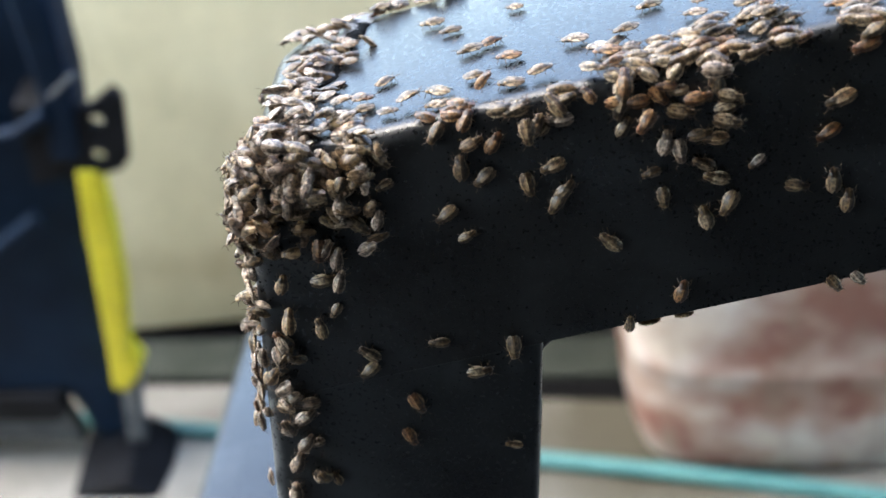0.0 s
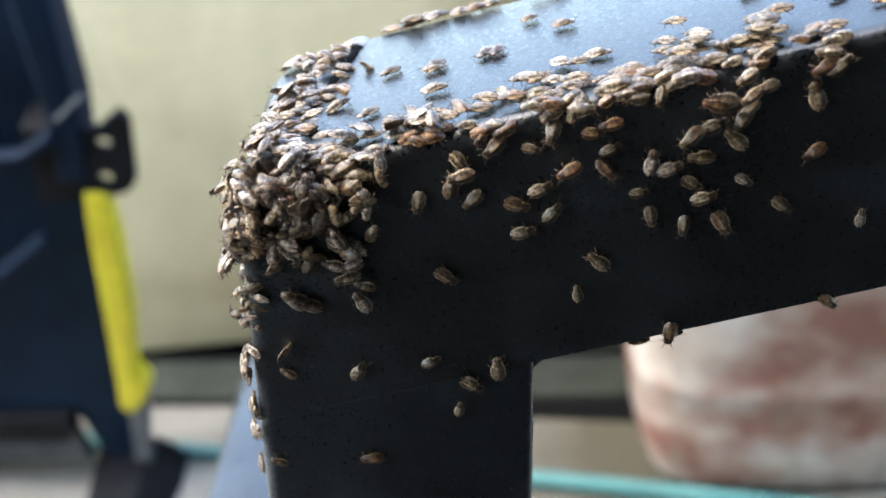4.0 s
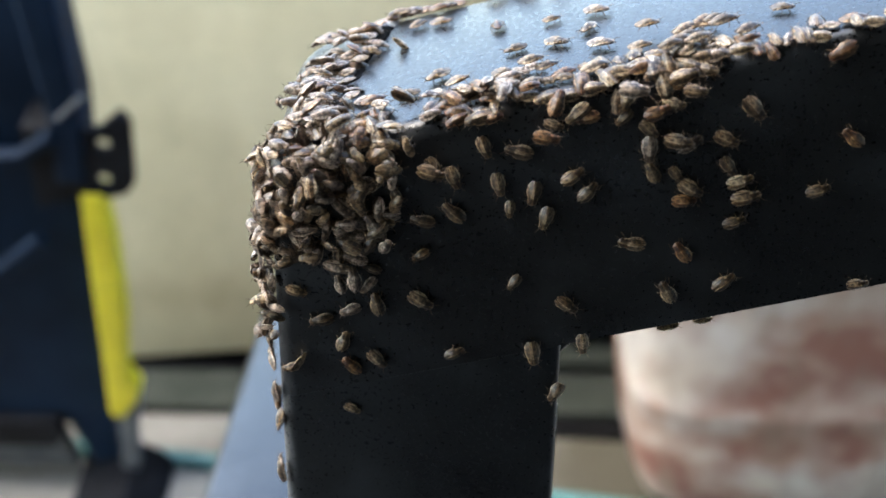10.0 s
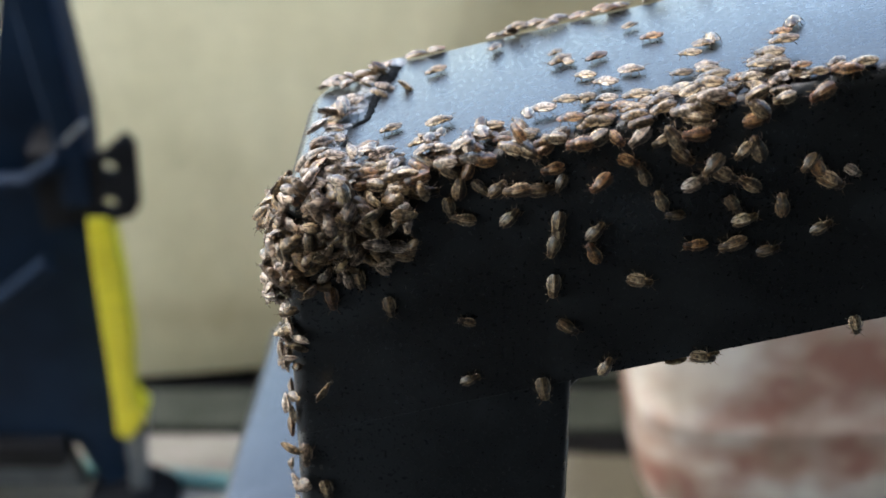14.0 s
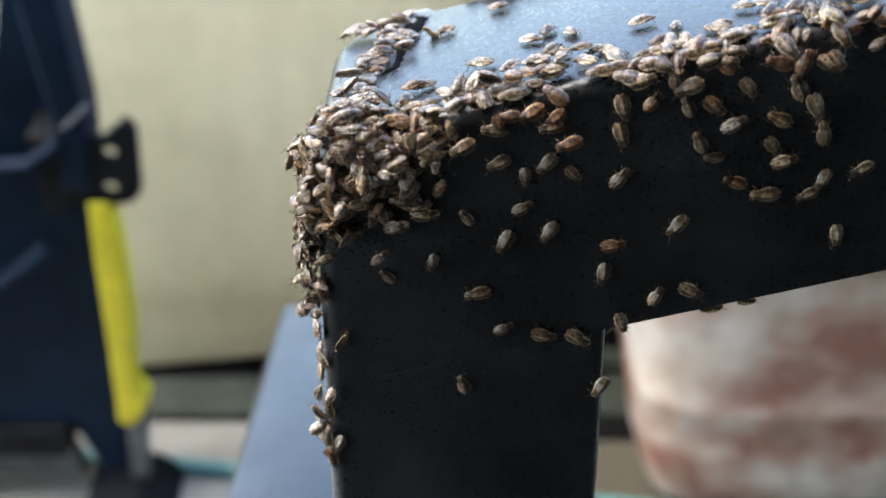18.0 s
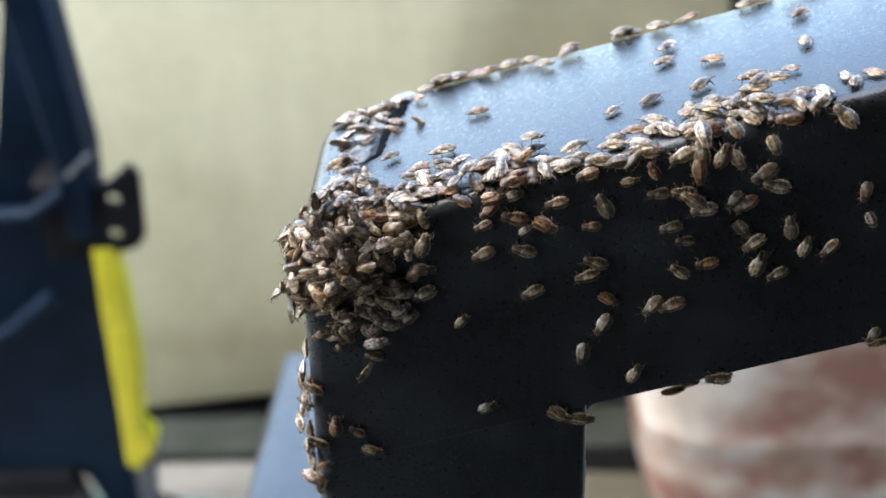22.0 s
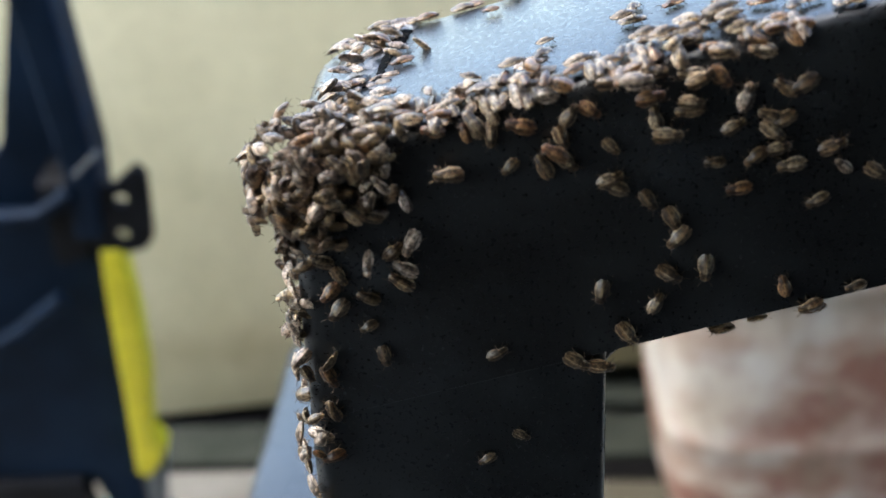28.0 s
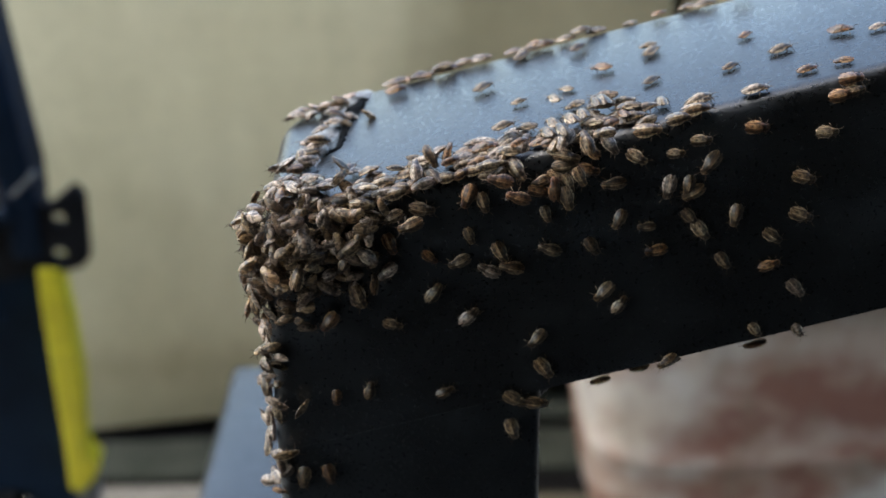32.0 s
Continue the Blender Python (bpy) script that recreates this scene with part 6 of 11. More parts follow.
    crawl((0, -10.8, -0.5, -20), (1, -17, -0.5, -25.6), (2, -22.2, -0.7, -17.1), (3, -18.2, 1.4, 14.6), (6, -13.1, 1.8, 17.3), (7, -16.3, 4.9, 16.5), (8, -9.7, 4.5, 18.1), (9, -14.7, 3.5, 16.9), (10, -19.4, 0, 14.4), (11, -17.3, 0.4, 16.2), (12, -10.9, -0.5, 15.9), (13, -10.9, -0.5, 15.9), (16, -6.1, -0.5, 12.3), (17, -4, -0.7, 11.1), (18, -12.5, -0.5, 13.1), (19, -11, -0.5, 9.3), (20, -11, -0.5, 9.3), (21, -7.1, -0.7, 7.2), (22, -9.1, -0.5, 8.6), (23.5, -3.7, -0.5, 8.7), (24, -0.8, -0.7, 10.7), (25, -12.5, 3.1, 17.4), (28, -8.9, 5.1, 18.3), (29, -14.4, 3.8, 16.9), (30, -11.8, 2.5, 17.6), (31, -14.2, 3.4, 17), (32, -4.6, 5.3, 19.4))
    crawl((0, 5.6, -0.5, -20.1), (1, 5.6, -0.5, -20.1), (2, 4.9, -0.7, -18.9), (3, 4.9, -0.5, -18.4), (6, 8.4, -0.5, -20.3), (7, 8.4, -0.5, -20.3), (8, 11.1, -0.7, -16.9), (9, 17.4, -0.5, -22.8), (10, 29.5, -0.5, -5.8), (11, 18.4, -0.7, -1.1), (12, 12.5, -0.5, -8.7), (13, 34, -0.5, -11), (16, 34, -0.5, -11), (17, 23.9, -0.7, 1.7), (18, 26.7, -0.5, -8.6), (19, 32.5, -0.5, -11.2), (20, 43.4, -0.5, -6.1), (21, 39.6, -0.7, 2.8), (22, 34.3, -0.5, -10.9), (23.5, 37.8, 1.6, 29.8), (24, 39.6, 0.7, 30.3), (25, 37.9, 5.8, 29.9), (28, 17.9, 4.7, 24.9), (29, 41.6, -0.5, 27.1), (30, 37.3, 0, 29.1), (31, 22.3, 0, 25.3), (32, 52.5, -0.5, 13.9))
    crawl((0, 10.6, -0.5, -15.8), (1, 9.3, -0.5, -18), (2, 11.5, -0.7, -21.7), (3, 10.7, -0.5, -15.8), (6, 8.7, -0.5, -17.1), (7, 10.8, -0.5, -16.6), (8, 10.1, -0.7, -12.6), (9, 10.8, -0.5, -16.6), (10, 10.8, -0.5, -16.6), (11, 10.4, -0.7, -16.7), (12, 10.8, -0.5, -16.6), (16, 10.8, -0.5, -16.6), (17, 2.7, -0.7, -12.1), (18, 10.8, -0.5, -16.6), (20, 10.8, -0.5, -16.6), (21, 10.1, -0.7, -15.8), (22, 10.8, -0.5, -16.6), (23.5, 10.8, -0.5, -16.6), (24, 10.3, -0.7, -16.2), (25, 10.8, -0.5, -16.6), (29, 10.8, -0.5, -16.6), (30, 10.3, -0.7, -16.3), (31, 10.8, -0.5, -16.6), (32, 10.8, -0.5, -16.6))
    crawl((0, -3.8, -0.5, -26), (1, 3.6, -0.5, -39.9), (2, -3.9, -0.7, -12.4), (3, -3.6, 0, 18.7), (6, 1.9, 5, 21), (7, -3, 1.2, 19.7), (8, 5.3, 4, 21.8), (9, 6.8, 4.4, 22.2), (10, -15.7, 0, 12.6), (11, -4, 0, 15.5), (12, -4.8, 0, 18.7), (13, 2.5, 6.7, 21.1), (16, 2.6, -0.5, 20.7), (17, 10.4, 0.3, 23.1), (18, 3, -0.5, 18.7), (19, 3, -0.5, 18.7), (20, 4, -0.5, 16.4), (21, 11.7, -0.7, 14.1), (22, 4, -0.5, 16.4), (23.5, 4, -0.5, 16.4), (24, 5.9, 0.1, 22), (25, 3.4, -0.5, 17.9), (29, 3.4, -0.5, 17.9), (30, 4.4, 0.5, 21.6), (31, 3.4, -0.5, 17.9), (32, 3.4, -0.5, 17.9))
    crawl((0, -5, -0.5, -32.4), (1, -1.7, -0.5, -39), (2, -9.5, -0.7, -32.7), (3, -3.9, -0.5, -36.3), (6, -21.3, -0.5, -25.5), (7, -24.7, -0.5, -19.9), (8, -21.6, -0.7, -28.9), (9, -15.9, -0.5, -19.4), (10, -15.9, -0.5, -19.4), (11, -20.2, -0.7, -15.9), (12, -27, -0.5, -30.1), (13, -23.8, 3, 13.2), (16, -21.6, 1.1, 14.4), (17, -20.4, 0, 15.3), (18, -24, 2.2, 12.7), (19, -24, 1.8, 13.9), (20, -23.6, 1.8, 11.7), (21, -23.2, -0.7, 8.6), (22, -24, 3.1, 14.2), (23.5, -24, 3.9, 13.6), (24, -21, 3.6, 15.3), (25, -24, 0.9, 11.9), (28, -22.4, -0.5, -5), (29, -24.5, -0.5, -7.4), (30, -23.7, 2.5, 14.6), (31, -24, 2.4, 11.4), (32, -24, 2, 11.3))
    crawl((0, 10.9, -0.5, -34), (1, 11.4, -0.5, -33.7), (2, -3.3, -0.7, -31.9), (3, 3.1, -0.5, -28.5), (6, 5.6, -0.5, -13.4), (7, 5.6, -0.5, -13.4), (8, 5.6, -0.7, -13.8), (9, 7.6, -0.5, -12.6), (10, -5.7, -0.5, -0.6), (11, -4.4, -0.7, -5.1), (12, -0.6, -0.5, -10.2), (13, 1.4, -0.5, -8), (16, -5.2, -0.5, 0.8), (17, -5.2, -0.7, 2.1), (18, -5.7, -0.5, 3.1), (19, -4.3, -0.5, 1.7), (20, -4.3, -0.5, 1.7), (21, -3.8, -0.7, 1.3), (22, -3.8, -0.5, 0), (23.5, 1.2, -0.5, -3.8), (24, 1.3, -0.7, -4.7), (25, -0.7, -0.5, -6.1), (28, -14.3, 0.1, 17), (29, -8.2, 13.9, 19.5), (30, 1.8, 16.6, 21.8), (31, 0.7, 18.2, 21.7), (32, -4.9, 0.7, 19.3))
    crawl((0, -16.8, -0.5, -40.6), (1, -21.5, -0.5, -26.9), (2, -23.9, -0.7, -33.6), (3, -23.3, -0.5, -34.6), (6, -26.1, -0.5, -31.6), (7, -22.5, 0.7, 12.6), (8, -15.3, 3.8, 16.7), (9, -24, 3.2, 14.3), (10, -24, 2.4, 11.1), (11, -21.8, 0, 14.8), (12, -21.3, 0.6, 15.2), (13, -24, 1.6, 11.7), (16, -24, 3.7, 12.1), (17, -18.9, 0, 11.8), (18, -21.7, 0.3, 12.8), (19, -22.2, 3.8, 12.1), (20, -21.2, 1.3, 13.5), (21, -18.8, -0.7, 12.9), (22, -17.6, 3, 13.4), (23.5, -17.6, 3, 13.4), (24, -17.2, 1.9, 16.2), (25, -20.8, 2.4, 14.1), (28, -19.9, 1.6, 15.4), (29, -24, 1, 13.8), (30, -19.4, 0.8, 15.7), (31, -18.8, 1.2, 15.8), (32, -18.5, 0.3, 14.6))
    crawl((0, -16.2, -0.5, 0.1), (1, -19, -0.5, -2), (2, -20.1, -0.7, -5.6), (3, -16.1, -0.5, 0.7), (6, -17.9, -0.5, 2.3), (7, -13.2, -0.5, 3), (8, -5, -0.7, 6.1), (9, -8.4, -0.5, 4.7), (10, -5.5, -0.5, 4.8), (11, -9.3, -0.7, 13.1), (12, -17.6, 0, 15.7), (13, -1.9, 1.1, 20), (16, -16.4, 3.5, 16.4), (17, -14.6, 3.1, 16.9), (18, -18, 0, 14.1), (19, -16.9, 0, 13.8), (20, -15.6, 6.7, 16.6), (21, -18.2, 4.6, 16), (22, -17.5, 2.8, 16.2), (23.5, -15.6, 3.3, 16.6), (24, -15.5, 5.4, 16.7), (25, -16.6, 3.6, 16.4), (28, -17.9, 1.5, 16.1), (29, -17.4, 2.2, 15.7), (30, -18.6, 0.8, 15.9), (31, -18, 0.5, 15), (32, -22, 1.5, 11.7))
    crawl((0, -16.6, -0.5, -4.1), (1, -14.7, -0.5, -2.9), (2, -15.4, -0.7, -16.1), (3, -16.3, -0.5, -5), (6, -19.5, -0.5, -4.5), (7, -18.5, -0.5, -1.2), (8, -9.8, -0.7, -8.5), (9, -6.7, -0.5, -5.9), (10, -5.7, -0.5, -8), (11, -11, -0.7, -16.4), (12, -5.5, -0.5, -9.7), (13, -14.8, 1.6, 16.8), (16, -13, 3.1, 17.3), (17, -6.4, 3.1, 18.9), (18, -17, 2.1, 16.3), (19, -9.7, 1.9, 18.1), (20, -11.5, 3.4, 17.6), (21, -11.9, 3.4, 17.6), (22, -12.8, 2.8, 17.3), (23.5, -15.2, 4.2, 16.7), (24, -13, 2.8, 17.3), (25, -14.7, 1.2, 16.9), (28, -17.7, 2.8, 16.1), (29, -17, 0, 13.5), (30, -15, 0, 16.8), (31, -16.3, 0.5, 16.5), (32, -13.8, 1.1, 17.1))
    crawl((0, -15.3, -0.5, -9.4), (1, -20.1, -0.5, -17.6), (2, -25.8, -0.7, -29.2), (3, -20.1, -0.5, -17.6), (6, -25.4, -0.5, -16.1), (7, -25.2, -0.5, -13.9), (8, -21.5, -0.7, -34.4), (9, -23, -0.5, -33.8), (10, -16, -0.5, -27.3), (11, -6.3, -0.7, -44.6), (12, -10.4, -0.5, -29.8), (13, -12.9, 5, 17.3), (16, -6.8, 6.7, 19.8), (17, -5.1, 12.4, 20), (18, -6.8, 6.7, 19.8), (19, -12.7, 0.2, 17.4), (20, -1.9, -0.5, 16), (21, -1.8, -0.7, 12.7), (22, -0.5, -0.5, 15.2), (23.5, -8.6, 3.1, 18.4), (24, -0.1, 9.5, 21.3), (25, -1.9, 21.4, 21), (28, -6.4, 0.1, 18.9), (29, 3.6, 4.4, 21.4), (30, 3.3, 2.2, 21.3), (31, -6.4, 2, 18.9), (32, 3.9, 1.6, 21.5))
    crawl((0, 27.4, -0.5, -12), (1, 26.9, 1.2, 27.2), (2, 31.3, 0.5, 28.2), (3, 31.5, 1, 28.3), (6, 30.4, -0.5, 22.1), (7, 24.6, -0.5, 24.3), (8, 23.7, 0, 25.6), (9, 24.6, -0.5, 24.3), (10, 21.3, -0.5, 20.7), (11, 19.7, -0.7, 20.1), (12, 15.5, -0.5, 19.2), (13, 13.5, -0.5, 20.6), (16, 9, -0.5, 9.8), (17, 12.3, -0.7, 11.4), (18, 9, -0.5, 9.8), (19, 12.3, -0.5, 12), (20, 12.3, -0.5, 12), (21, 26, -0.7, 14), (22, 14.8, -0.5, 14.8), (23.5, 14.8, -0.5, 14.8), (24, 11.7, -0.7, 16.9), (25, 14.8, -0.5, 14.8), (29, 14.8, -0.5, 14.8), (30, 13.3, -0.7, 19.2), (31, 14.8, -0.5, 14.8), (32, 14.8, -0.5, 14.8))
    crawl((0, 56.2, -0.5, -6), (1, 56.9, -0.5, -6), (2, 40.9, -0.7, 7.7), (3, 56.9, -0.5, -6), (6, 56.9, -0.5, -6), (7, 56.4, -0.5, -4.1), (8, 48.6, -0.7, 10.3), (9, 56.4, -0.5, -4.1), (10, 56.4, -0.5, -4.1), (11, 52.5, -0.7, 17.7), (12, 44.2, 0.9, 31.4), (13, 47.6, 2.9, 32.3), (16, 42.7, 0, 30), (17, 47.6, 0, 31.8), (18, 46.5, 0.2, 32), (19, 53.3, 3, 33.7), (20, 55, 1.4, 34.1), (21, 58.7, 1.2, 35), (22, 51, 3.9, 33.1), (23.5, 57.6, 1.5, 34.8), (24, 56.4, 2.5, 34.5), (25, 51.3, 4.2, 33.2), (28, 44.6, 2, 31.5), (29, 43.1, 2.4, 31.2), (30, 41.8, 0.2, 30.9), (31, 29.6, 0, 26.9), (32, 58.1, 0, 32.7))
    crawl((0, 59.5, -0.5, -4.8), (1, 59.5, -0.5, -4.8), (2, 48.8, -0.7, 10.7), (3, 59.4, -0.5, -4.7), (6, 60.2, 0, 34.4), (7, 54, 0, 33.1), (8, 51.1, 0.6, 33.1), (9, 43, 3, 31.1), (10, 42.3, 1.4, 31), (11, 48.7, 0, 28.5), (12, 45.5, 0, 27.8), (13, 50.8, 4.6, 33.1), (16, 29.1, 1.3, 27.7), (17, 44.9, 0, 29.3), (18, 48.2, 0, 28.4), (19, 55.9, 3, 34.3), (20, 57.1, 1.2, 34.6), (21, 57.9, 2.2, 34.8), (22, 50.6, 6.9, 33), (23.5, 56.1, 6.7, 34.4), (24, 54.5, 4.5, 34), (25, 49.9, 2.6, 32.9), (28, 42.9, 2.5, 31.1), (29, 45.9, 0.8, 31.9), (30, 45, 0, 30.8), (31, 30.9, 0, 27), (32, 66.2, 15.4, 37.9))
    crawl((0, 19.2, 14.5, 26.3), (1, 19.2, 13.8, 26.2), (2, 18.8, 29.4, 26), (3, 19.2, 13.8, 26.2), (7, 19.2, 13.8, 26.2), (8, 13, 22.6, 24.5), (9, 19.2, 13.8, 26.2), (10, 19.2, 13.8, 26.2), (11, 23.2, 6.1, 26.3), (12, 19.2, 13.8, 26.2), (13, 19.2, 13.8, 26.2), (16, 19.5, 16.2, 26.3), (17, 17.7, 21.7, 25.7), (18, 19.5, 16.2, 26.3), (19, 23.8, 16.6, 27.4), (20, 13.8, 0.1, 23.9), (21, 27.6, 0.6, 27.3), (22, 25.4, 3.6, 26.8), (23.5, 23.4, -0.5, 25.7), (24, 19.2, 1.7, 25.3), (25, 21.5, 3, 25.8), (28, 20, 7.3, 26.4), (29, 14.2, 0, 24), (30, 7.4, 5, 22.3), (31, 5.1, 3.8, 21.8), (32, 8.1, 2.4, 22.5))
    crawl((0, 9.9, 14.2, 23.9), (1, 9.9, 14.2, 23.9), (2, 8.6, 19.2, 23.4), (3, 16, 12.4, 25.5), (6, 15.1, 5.4, 25.2), (7, -0.4, 0.9, 20.4), (8, 6.9, 1.8, 22.2), (9, 6.9, 3.5, 22.2), (10, -14, 0.5, 17), (11, -2, 3.2, 20), (12, 9.2, 4.5, 22.8), (13, 5.7, 0, 20.9), (16, -7.8, 0, 18.5), (17, -1.3, 2.2, 20.2), (18, -12.5, 0, 17.4), (19, -4.1, 0, 19.3), (20, -9.6, 1.3, 18.1), (21, 1.4, 5.7, 20.9), (22, -0.5, 5.6, 20.4), (23.5, -9.1, 0.6, 18.3), (24, 2.4, 0.8, 21.1), (25, -7.5, 2.3, 18.6), (28, -4.4, 5.3, 19.4), (29, -12.2, 1.6, 17.5), (30, 0.9, 6.2, 20.7), (31, -5.9, 3, 19), (32, 5.5, 1.6, 21.9))
    crawl((0, 7.5, 21.9, 23.4), (1, 7.5, 21.9, 23.4), (2, 8, 29.2, 23.3), (3, 11.3, 26.1, 24.3), (6, 8.3, 25.4, 23.5), (7, 13.6, 42.4, 24.9), (8, 8.3, 49, 23.4), (9, 11.5, 38.7, 24.4), (10, 5.1, 32.2, 22.8), (11, 14.8, 30.9, 25), (12, 12, 34, 24.5), (13, 25.1, 28.5, 27.7), (16, 6.5, 22.6, 23.1), (17, 6, 41.3, 22.8), (18, 6.5, 22.6, 23.1), (19, 0.1, 24, 21.5), (20, -4.1, 23.9, 20.5), (21, 2.8, 34.9, 22), (22, -0.5, 29.8, 21.4), (23.5, -10.6, 31.8, 18.9), (24, -6.6, 49, 19.7), (25, -6.7, 31.6, 19.9), (28, -12.7, 27.8, 18.4), (29, -12.4, 25, 18.4), (30, -13.5, 22.5, 18), (31, -17.9, 0.8, 14.5), (32, -15, 1.5, 16.8))
    crawl((0, 4.4, 20.6, 22.6), (1, -11.8, 4.2, 17.6), (2, -2, 4.3, 20), (3, -5.7, 3.9, 19.1), (6, 1.2, -0.5, 17.9), (7, -14.7, 0, 13.4), (8, -9.4, 0, 14.9), (9, -13.5, 0.5, 17.2), (10, -17.8, 0, 16), (11, -11.2, 0.3, 17.7), (12, -6.9, -0.5, 18.1), (13, -6.6, -0.5, 15.7), (16, -6.6, -0.5, 15.7), (17, -0.5, 0, 19.7), (18, -9.6, -0.5, 14.6), (19, -9.3, -0.5, 12.2), (20, -6.9, -0.5, 11.6), (21, -1.9, -0.7, 9.3), (22, -9.2, -0.5, 4.7), (23.5, -14, -0.5, 2.6), (24, -15.5, -0.7, -0.1), (25, -21.4, -0.5, -7.6), (28, -21.4, -0.5, -7.6), (29, -19.3, -0.5, -8.2), (30, -18.8, 0, 14.3), (31, -20.3, 1.4, 15), (32, -14.4, 0, 15))
    crawl((0, 1.6, 30.9, 21.9), (1, -3.5, 29.9, 20.6), (2, 0.8, 39.4, 21.5), (3, -5.4, 27.3, 20.2), (6, -6.4, 29.6, 19.9), (7, -6, 33.8, 20), (8, -2.9, 49, 20.6), (9, 11.6, 24.3, 24.4), (10, 7.4, 19.9, 23.3), (11, -5.9, 8.2, 19.8), (12, -10.6, 30.1, 18.9), (13, -14.9, 2.1, 16.8), (16, -17.3, 1.2, 16.2), (17, -14.5, 2.3, 16.9), (18, -16.1, 1.5, 16.5), (19, -7.3, 7.5, 18.7), (20, -8.2, 2.4, 18.5), (21, -3.8, 4.6, 19.6), (22, -11.6, 7.1, 17.6), (23.5, -12.3, 0, 14.4), (24, -3.1, -0.7, 10.6), (25, -11.6, 4.8, 17.6), (28, -13.9, 5.9, 17.1), (29, -17.5, 4.8, 16.2), (30, -7.7, 1.8, 19.4), (31, -10.2, 2, 18), (32, -8, 0.4, 18.5))
    crawl((0, -1.2, 35.9, 21.2), (1, -4.9, 36.7, 20.3), (2, 5, 49, 22.5), (3, 1.5, 36.1, 21.9), (6, -0.8, 4.1, 20.3), (7, -12.7, 0, 15.1), (8, -4.4, 0, 17.7), (9, -12.1, 0, 16.5), (10, -3.3, 7.3, 20.7), (11, -4.6, 3.8, 19.4), (12, -10.1, 3.7, 18), (13, 0.5, 2.8, 20.6), (16, -6.2, 0, 17.9), (17, -1.2, 1.5, 20.2), (18, -11.5, 0, 16.9), (19, 0, 11.1, 21.5), (20, 5.6, 8.4, 22.9), (21, 7.4, 7.2, 22.3), (22, 2.4, 3.1, 21.1), (23.5, 2.4, 0.8, 21.1), (24, 4.7, 3.1, 21.7), (25, -8.7, 5.9, 18.3), (28, -7.4, 0, 18), (29, -15.2, 0, 15.2), (30, -7.1, 0, 16.5), (31, -11, 0, 15.7), (32, -6.9, 0, 18.5))
    crawl((0, 11.6, 34.4, 24.4), (1, 11, 34.2, 24.2), (2, 14.6, 41.5, 24.9), (3, 13.5, 35.9, 24.8), (6, 18.8, 37.5, 26.2), (7, 16.3, 33.7, 25.5), (8, 8.2, 45, 23.3), (9, 10, 33.8, 24), (10, 13.2, 29.7, 24.8), (11, 18.8, 30.9, 25.9), (12, 9.5, 28.5, 23.9), (13, 16.4, 26.8, 25.6), (16, 11, 29.4, 24.2), (17, 11.7, 26.8, 24.2), (18, 1.4, 5.1, 20.9), (19, 3.4, 0, 21.2), (20, -1.3, 4.3, 20.2), (21, 17.1, 6.7, 25.5), (22, 18.5, 5.6, 26.1), (23.5, 21.7, 1.8, 25.9), (24, 17.9, 5.3, 24.9), (25, 20.7, 4, 25.6), (28, -2.8, 0.5, 19.8), (29, 15.7, -0.5, 19.1), (30, 16.7, 0, 21.1), (31, 13.9, -0.5, 20), (32, 13.9, -0.5, 20))
    crawl((0, -0.1, 7.5, 21.5), (1, -2.1, 12.3, 21), (2, 0.2, 20.6, 21.4), (3, -1.6, 14.5, 21.1), (6, 5.8, 18.8, 22.9), (7, -1.8, 10.8, 21.1), (8, 3.8, 28.4, 22.2), (9, 7.4, 13.1, 23.3), (10, -3.8, 15.1, 20.6), (11, -4.6, 5.2, 20.2), (12, -5.6, 16.4, 20.1), (13, -5.6, 16.4, 20.1), (16, -3.5, 10.2, 20.6), (17, -1.8, 24.2, 20.8), (18, -3.6, 14.5, 20.6), (19, -6, 16.6, 20), (20, -6, 16.6, 20), (21, 2.3, 19.8, 21.9), (22, -6, 16.6, 20), (23.5, -6, 16.6, 20), (24, -10.3, 34, 18.8), (25, -6.5, 19.2, 19.9), (28, -13.9, 4.4, 17.1), (29, -14.7, 0, 15.4), (30, -12.3, 1.6, 17.5), (31, -14.7, 0.3, 16.9), (32, -8.9, 2.1, 18.3))
    crawl((0, -8, 16.5, 19.5), (1, -6.6, 30.8, 19.9), (2, 6.9, 37.1, 23), (3, -1.3, 23.9, 21.2), (6, 4.1, 26.3, 22.5), (7, -10.8, 20.1, 18.8), (8, -7.3, 45.1, 19.5), (9, -17.5, 3.9, 16.2), (10, -13.6, -0.5, 3.3), (11, -12.6, -0.7, 5.9), (12, -16.4, -0.5, 3.1), (13, -16.4, -0.5, 3.1), (16, -15.7, -0.5, -0.2), (17, -19.8, -0.7, -0.2), (18, -16.3, -0.5, 8.3), (19, -14.8, -0.5, 2.4), (20, -18.2, -0.5, 4.2), (21, -18.5, -0.7, 6.6), (22, -20.2, -0.5, 5.4), (23.5, -17.3, -0.5, 2.9), (24, -20.8, -0.7, -0.3), (25, -17.3, -0.5, 2.9), (28, -13.6, -0.5, 0.9), (29, -17.9, 2.2, 16.1), (30, -14.8, 7.5, 16.8), (31, -16.4, 9, 17.5), (32, -16.2, 2.5, 13.9))
